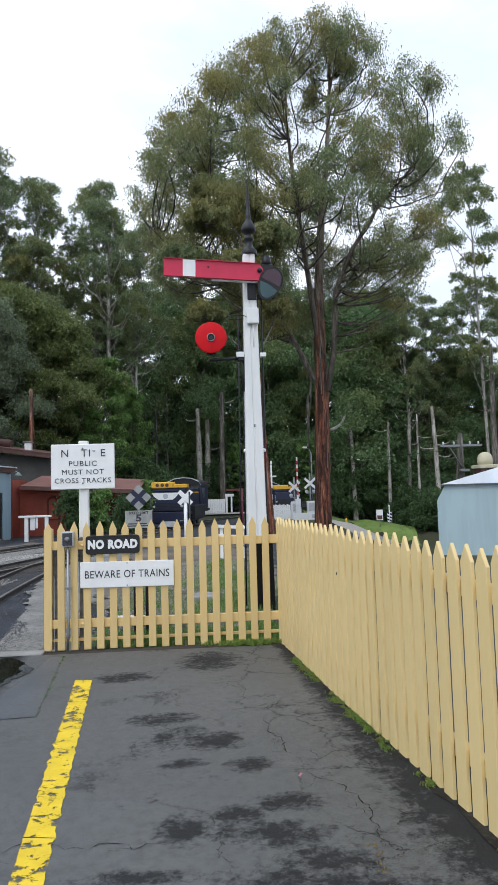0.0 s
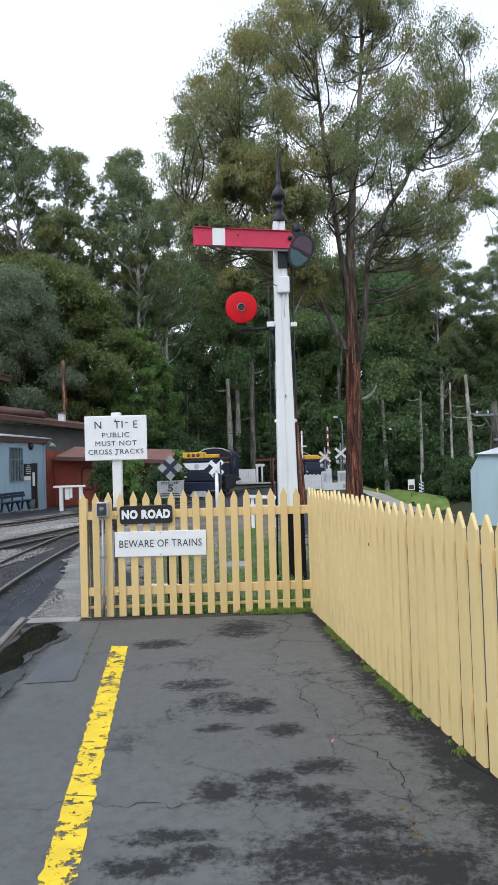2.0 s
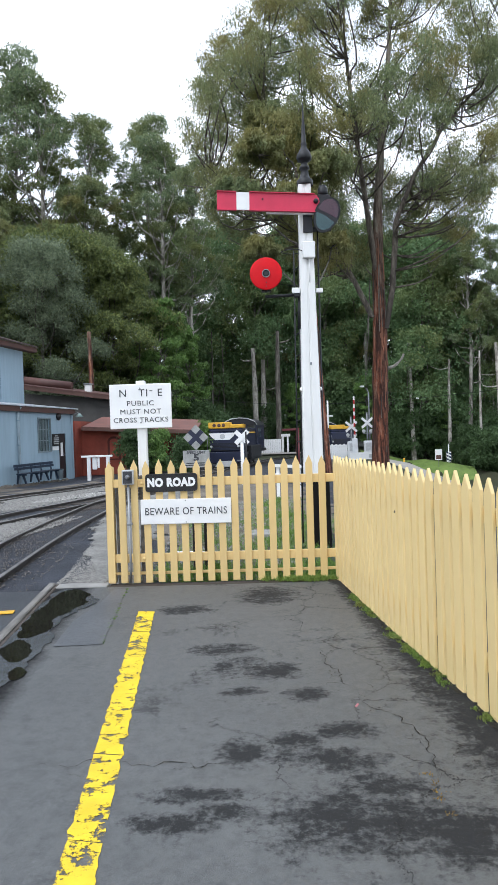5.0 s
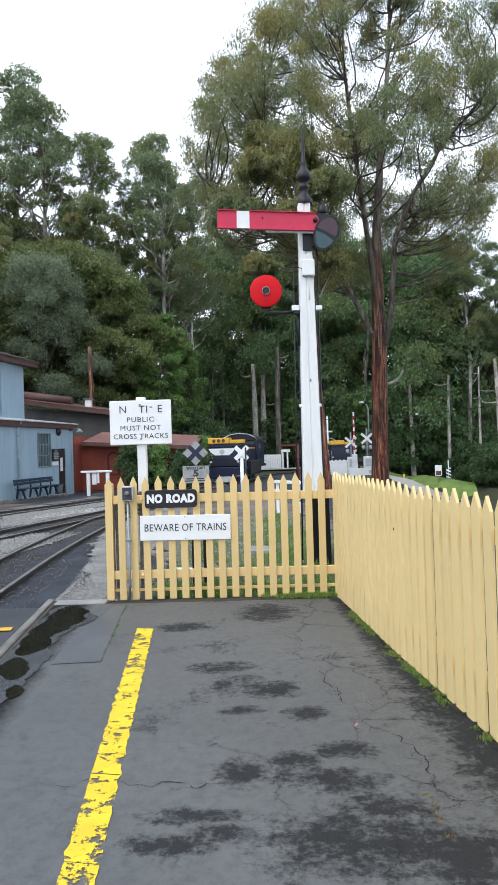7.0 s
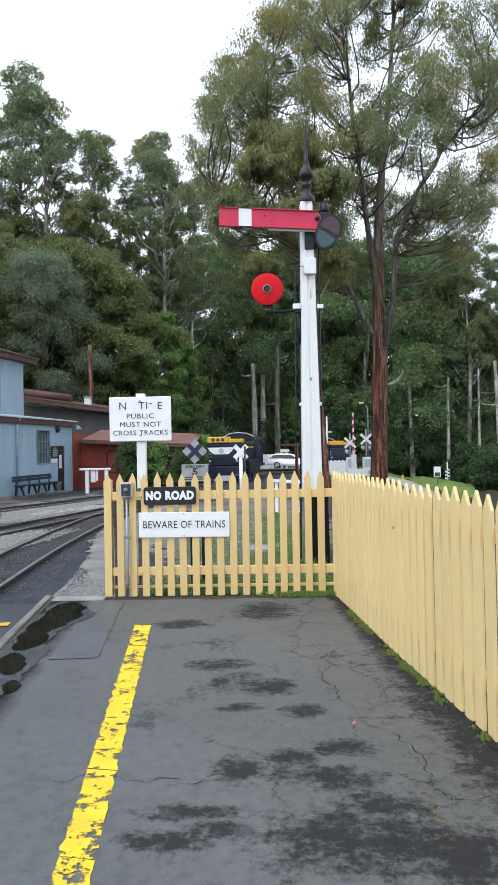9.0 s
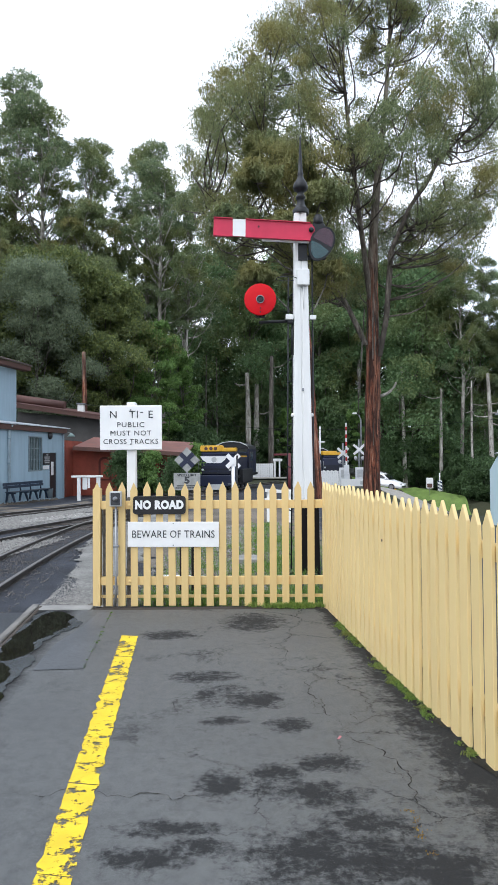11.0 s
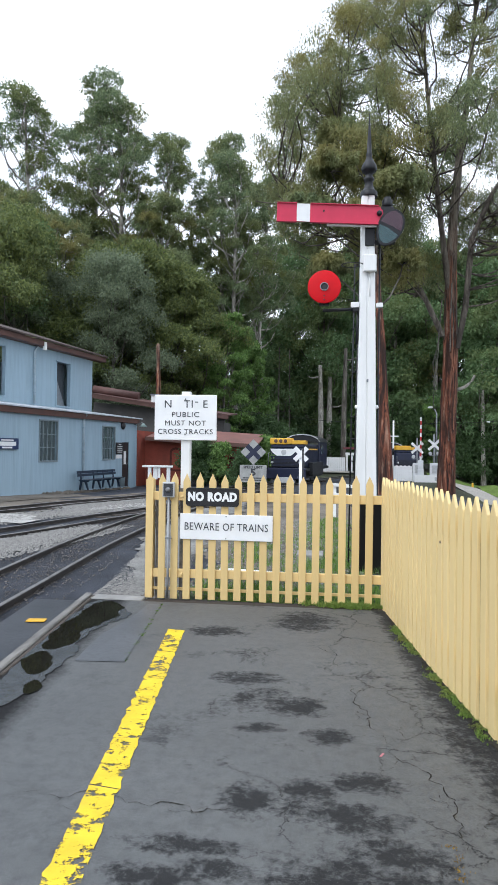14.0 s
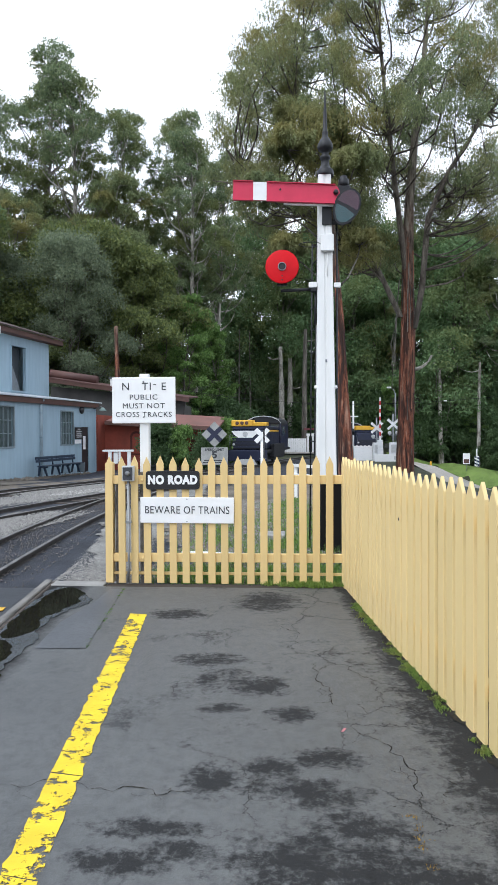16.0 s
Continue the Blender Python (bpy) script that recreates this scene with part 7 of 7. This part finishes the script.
    for k in range(3):
        part("stripe", prism(bmesh.new(), [(-0.12, 0.52 + 0.34 * k), (0.2, 0.18 + 0.34 * k), (0.2, 0.35 + 0.34 * k), (-0.12, 0.69 + 0.34 * k)][::1], 1, -0.006, -0.002), SIGN_BLUE, s)
    x, y = 15.75, 70.0
    s = thing("bollard", pose(x, y, land(x, y) + 0.02), "yellow steel bollard beside the road", "bollard")
    part("post", lathe(bmesh.new(), [(0.11, -0.1), (0.11, 0.95), (0.08, 1.02), (0.02, 1.04)], 12), YELLOW, s)
    # power pole
    x, y = 16.7, 40.0
    s = thing("power_pole", pose(x, y, 0), "grey timber power pole with a crossarm and stay", "power pole")
    part("pole", tube(bmesh.new(), [(0, 0, land(x, y) - 0.4), (0, 0, 4.9)], [0.20, 0.16], 10), BARK_GREY, s)
    part("crossarm", slab((-1.35, -0.14, 4.02), (1.35, -0.02, 4.16), 0.01), GALV, s)
    part("brace", tube(bmesh.new(), [(-0.75, -0.1, 4.02), (0.0, -0.18, 2.7)], 0.03, 6), GALV, s)
    for dx in (-1.15, -0.45, 0.6, 1.15):
        part("insulator", lathe(bmesh.new(), [(0.03, 0), (0.07, 0.04), (0.05, 0.1), (0.07, 0.14), (0.02, 0.2)], 10, pose(dx, -0.08, 4.16)), WHITE, s)
    part("fitting", slab((-0.2, -0.3, 2.45), (0.4, -0.12, 2.6), 0.01), GALV, s)
    w = thing("overhead_cable", pose(0, 0, 0), "thin overhead cable with a white joint sagging past the trees", "cable")
    pts = []
    for i in range(25):
        t = i / 24
        pts.append((-14 + t * 30.7, 44 - 4 * t, 5.9 - 2.0 * t - 1.5 * math.sin(math.pi * t)))
    part("cable", tube(bmesh.new(), pts, 0.012, 5), IRON, w)
    part("joint", tube(bmesh.new(), [Vector(pts[19]) + Vector((-0.09, 0, 0.01)), Vector(pts[19]) + Vector((0.09, 0, -0.01))], 0.05, 6), WHITE, w)


def diesel_engine(m, label, emblem=True):
    """A small narrow-gauge diesel: hood, yellow board, cab with arched roof, underframe and wheels."""
    e = thing("diesel_engine", m, label, "locomotive", "diesel engines")
    part("hood", slab((-0.98, 0.0, 0.95), (0.98, 4.2, 2.05), 0.08), NAVY, e)
    part("footplate", slab((-1.1, -0.25, 0.78), (1.1, 7.6, 0.945), 0.02), IRON, e)
    part("buffer_beam", slab((-1.1, -0.36, 0.35), (1.1, -0.255, 0.95), 0.02), NAVY, e)
    part("underframe", slab((-0.75, -0.2, 0.3), (0.75, 7.4, 0.775), 0.02), IRON, e)
    part("number_board", slab((-1.0, 0.02, 2.25), (0.22, 0.7, 2.60), 0.04), YELLOW, e, "yellow headboard box")
    for x in (-0.66, -0.38, -0.12) if emblem else ():
        part("board_mark", lathe(bmesh.new(), [(0.10, 0), (0.10, 0.006), (0.06, 0.007)], 12, pose(x, 0.019, 2.43, 90)), FASCIA, e)
    for k in range(6):
        part("grille_bar", slab((-0.9, -0.012, 1.02 + 0.075 * k), (0.9, -0.002, 1.05 + 0.075 * k)), IRON, e)
    part("step", slab((-1.05, -0.30, 0.45), (-0.65, -0.26, 0.50)), GALV, e)
    part("step", slab((0.65, -0.372, 0.45), (1.05, -0.366, 0.50)), GALV, e)
    part("yellow_band", slab((0.225, 0.05, 2.255), (1.02, 0.6, 2.47), 0.03), YELLOW, e, "yellow band")
    part("hood_top", slab((-0.95, 0.06, 2.055), (0.95, 4.1, 2.245), 0.04), NAVY, e)
    if emblem:
        wing = [(-0.98, 2.0), (0.55, 2.0), (0.42, 1.80), (0.20, 1.62), (-0.60, 1.62), (-0.85, 1.80)]
        part("wing_emblem", prism(bmesh.new(), wing, 1, -0.014, -0.003), WHITE_SIGN, e, "white winged emblem")
        part("emblem_disc", lathe(bmesh.new(), [(0.15, 0), (0.14, 0.008)], 16, pose(-0.2, -0.0145, 1.81, 90)), REFLECT_GREY, e)
    for x in (-0.85, 0.7):
        part("headlight", lathe(bmesh.new(), [(0.07, 0), (0.07, 0.04), (0.05, 0.05)], 12, pose(x, -0.002, 1.25, 90)), REFLECT_GREY, e)
    part("cowcatcher", prism(bmesh.new(), [(-0.55, 0.15), (0.55, 0.15), (0.35, 0.45), (-0.35, 0.45)], 1, -0.5, -0.37), REFLECT_GREY, e)
    roof = [(-1.1, 2.45), (-0.95, 2.66), (-0.55, 2.84), (0, 2.90), (0.55, 2.84), (0.95, 2.66), (1.1, 2.45)]
    part("cab", slab((-1.08, 4.25, 0.95), (1.08, 7.0, 2.45), 0.03), NAVY, e)
    part("cab_roof", prism(bmesh.new(), roof, 1, 4.1, 7.2), IRON, e)
    part("roof_edge", tube(bmesh.new(), [(x, 4.09, z) for x, z in roof], 0.03, 6), REFLECT_GREY, e, "pale edge strip")
    part("side_window", slab((1.082, 4.7, 1.70), (1.09, 5.6, 2.25)), PANE, e)
    part("side_stripe", slab((0.982, 0.3, 1.95), (0.986, 4.0, 2.03)), YELLOW, e)
    for x in (-0.72, 0.72):
        part("cab_window", slab((x - 0.25, 4.235, 1.85 + 0.4), (x + 0.25, 4.246, 2.42)), PANE, e)
    part("side_tank", slab((1.0, 1.0, 0.5), (1.25, 4.6, 1.25), 0.03), IRON, e)
    for y in (0.9, 2.3, 4.9, 6.3):
        for x in (-0.45, 0.45):
            part("wheel", lathe(bmesh.new(), [(0.38, -0.05), (0.42, -0.045), (0.39, -0.02), (0.38, 0.05)], 18, pose(x, y, 0.42, 0, 90, 0)), IRON, e)
    tube_bm = bmesh.new()
    for x in (-1.02, 1.02):
        tube(tube_bm, [(x, -0.2, 0.95), (x, -0.2, 1.75), (x, 0.0, 1.8)], 0.02, 6)
    part("handrail", tube_bm, GALV, e)
    return e


def shrubs():
    rng = random.Random(71)
    for x, y, k, mat, seed in ((-6.0, 33.3, 1.0, LEAF_SHRUB, 81), (-5.0, 33.9, 0.85, LEAF_FRESH, 82), (-3.2, 31.0, 0.7, LEAF_SHRUB, 83), (-2.9, 37.5, 1.1, LEAF_FRESH, 84)):
        t = gum_kind("shrub", "leafy green shrub beside the brick building", seed, 2.3, 1.0, 0.0, 9, 6500, (0.16, 0.09), mat, BARK_GREY, 0.05, 0.9, "shrub", "shrubs by the brick building", (0.42, 0.7), 0.40)
        t.matrix_basis = pose(x, y, land(x, y), 0, 0, seed * 40) @ Matrix.Diagonal((k, k, k, 1))


# ---------------------------------------------------------------- the car
def estate_car():
    c = thing("estate_car", pose(-14, 64, -0.7), "white estate car with dark windows and silver roof rails", "car")
    # local +x is forward, z up from the road; half profile extruded with tumblehome
    def shell(profile, halfs, name, mat, parent, label=""):
        bm = bmesh.new()
        n = len(profile)
        cols = []
        for s, inset in halfs:
            cols.append([bm.verts.new((x * (1 - 0.0) , s * (0.90 if z < 0.95 else 0.90 - 0.30 * (z - 0.95) / 0.55 * inset), z)) for x, z in profile])
        for a, b in zip(cols, cols[1:]):
            for i in range(n):
                bm.faces.new((a[i], a[(i + 1) % n], b[(i + 1) % n], b[i])).smooth = False
        bm.faces.new(cols[0][::-1])
        bm.faces.new(cols[-1])
        es = [e for e in bm.edges]
        bmesh.ops.bevel(bm, geom=es, offset=0.03, segments=2, affect="EDGES")
        for f in bm.faces:
            f.smooth = True
        return part(name, bm, mat, parent, label)
    body = shell([(-2.30, 0.32), (-2.34, 0.62), (-2.26, 0.93), (-1.2, 0.96), (0.85, 0.95), (1.75, 0.82), (2.22, 0.66), (2.30, 0.45), (2.22, 0.28), (0, 0.22)], ((-1, 0), (1, 0)), "body", CAR_WHITE, c)
    shell([(-2.18, 0.94), (-1.98, 1.36), (-1.5, 1.48), (-0.4, 1.50), (0.25, 1.44), (1.05, 0.95)], ((-0.97, 0.55), (0.97, 0.55)), "cabin", CAR_WHITE, c)
    for s in (-1, 1):
        side = [(-1.95, 1.02), (-1.80, 1.30), (-1.35, 1.38), (-0.35, 1.40), (0.15, 1.35), (0.72, 1.02)]
        bm = bmesh.new()
        def sy(z, o):
            return s * (0.873 - 0.16 * (z - 0.95) / 0.55 + o)
        a = [bm.verts.new((x, sy(z, 0.012), z)) for x, z in side]
        b = [bm.verts.new((x, sy(z, -0.01), z)) for x, z in side]
        bm.faces.new(a if s < 0 else a[::-1])
        for i in range(len(a)):
            bm.faces.new((a[i], b[i], b[(i + 1) % len(a)], a[(i + 1) % len(a)]))
        w = part("side_window", bm, CAR_GLASS, c)
        for x in (-0.95, -0.1):
            part("pillar", slab((x - 0.03, s * 0.80 - 0.02, 1.02), (x + 0.03, s * 0.80 + 0.02 + s * 0.05, 1.38)), BLACK, w)
        part("roof_rail", tube(bmesh.new(), [(-1.7, s * 0.62, 1.49), (-1.6, s * 0.62, 1.54), (-0.1, s * 0.62, 1.55), (0.05, s * 0.62, 1.49)], 0.02, 6), ALLOY, c)
        part("mirror", slab((0.55, s * 0.90 if s > 0 else s * 1.08, 0.98), (0.70, s * 1.08 if s > 0 else s * 0.90, 1.10), 0.03), CAR_WHITE, c)
        part("headlight", slab((1.95, s * 0.86 if s < 0 else s * 0.45, 0.66), (2.262, s * 0.45 if s < 0 else s * 0.86, 0.76), 0.02), REFLECT_GREY, c)
    ws = bmesh.new()
    vs = [ws.verts.new(p) for p in ((0.32, -0.62, 1.405), (0.32, 0.62, 1.405), (1.02, 0.76, 0.99), (1.02, -0.76, 0.99))]
    r = bmesh.ops.extrude_face_region(ws, geom=[ws.faces.new(vs)])
    for v in (g for g in r["geom"] if isinstance(g, bmesh.types.BMVert)):
        v.co += Vector((0.03, 0, 0.03))
    part("windscreen", ws, CAR_GLASS, c)
    part("grille", slab((2.29, -0.55, 0.36), (2.325, 0.55, 0.56), 0.01), BLACK, c)
    for x in (-1.35, 1.35):
        for s in (-1, 1):
            m = pose(x, s * 0.82, 0.33, 90, 0, 0)
            wheel = part("wheel", lathe(bmesh.new(), [(0.24, -0.1), (0.32, -0.1), (0.335, -0.06), (0.335, 0.06), (0.32, 0.1), (0.24, 0.1)], 22, m), TYRE, c)
            part("rim", lathe(bmesh.new(), [(0.23, -0.105), (0.22, -0.11), (0.05, -0.115), (0.05, 0.115), (0.22, 0.11), (0.23, 0.105)], 18, m), ALLOY, wheel)
    return c




# ---------------------------------------------------------------- building it all
STRIPE_DARK = plain("dark_red_iron", (0.11, 0.012, 0.016), 0.5)
FRESH_GREY = plain("lamp_green", (0.20, 0.28, 0.26), 0.5)
GREY_LIGHT = plain("equipment_grey", (0.74, 0.75, 0.76), 0.5, vary=0.15)
VERGE_GRASS = leaf_material("verge_blade", (0.30, 0.40, 0.10), (0.22, 0.32, 0.07), (0.15, 0.24, 0.05), None, through_light=0.4)
# height, and the crown's two edges at that height
GREAT_CROWN = ((9.5, 4.0, 9.5), (11.5, 1.0, 12.4), (13.0, -3.4, 13.4), (14.0, -4.5, 13.8), (16.4, -4.4, 14.9), (17.9, -3.5, 15.4), (19.5, -3.2, 15.4), (22.0, -0.6, 14.2),
               (23.0, 0.3, 12.3), (23.6, 0.9, 11.4), (25.0, 2.2, 11.2), (26.6, 4.2, 10.2), (27.5, 5.0, 9.8), (28.1, 5.6, 9.6))
GREAT_GAPS = ((8.6, 22.1, 0.75), (7.4, 21.8, 0.3), (5.0, 19.4, 0.8), (0.9, 17.0, 0.6), (-2.8, 13.5, 0.6), (-1.3, 15.5, 0.35), (12.2, 17.1, 0.8), (9.5, 17.1, 0.4), (8.6, 11.4, 0.8), (13.6, 14.2, 0.5), (3.0, 20.3, 0.7), (5.6, 23.4, 0.5), (10.8, 16.6, 0.4))
ground()
platform_surface()
tracks()
road()
ragged_patch("road_shoulder", "pale gravel shoulder between the crossing and the road", [(10.2, 46), (12.6, 52), (14.6, 57), (16.2, 61.5)], 8.0, ROADMAT, 0.10, 14)
blue_shed()
red_building()
pale_shed()
great_gum()
second_gum()
forest()
bare_trunks()
shrubs()
semaphore()
front_gate()
side_fence()
fence_signs()
yard_signs()
crossing()
diesel_engine(pose(-1.52, 36.0, land(-1.5, 36) - 0.02, 0, 0, -9), "navy blue narrow-gauge diesel engine with yellow headboard")
diesel_engine(pose(7.1, 53.0, land(7, 53) - 0.02, 0, 0, 14), "distant navy diesel engine with a yellow band", False)
platform_marks()
cracks()
fence_weeds()
car = estate_car()


def motions():
    """The white car comes from behind the engine, over the crossing and down the road."""
    rows = []
    for t, x, y, turn in ((0.0, -20.0, 69.6, -4), (5.0, -9.5, 68.2, -8), (7.0, -3.2, 67.2, -9), (7.8, -0.7, 66.6, -8), (8.6, 1.9, 66.2, -7), (10.8, 12.7, 67.0, -26), (11.4, 15.4, 66.2, -48), (12.0, 17.3, 63.0, -63),
                          (12.5, 18.6, 59.5, -70), (13.0, 19.3, 56.4, -73), (14.0, 21.8, 50.6, -71), (16.0, 26.4, 41.8, -68)):
        slope = 2.0 + 4.0 * smooth(7, 13, x) + 7.0 * smooth(13.5, 15, x) - 5.0 * smooth(18.5, 21, x)
        rows.append((t, pose(x, y, land(x, y) + 0.145, 0, slope, turn)))
    walk(car, rows)


motions()
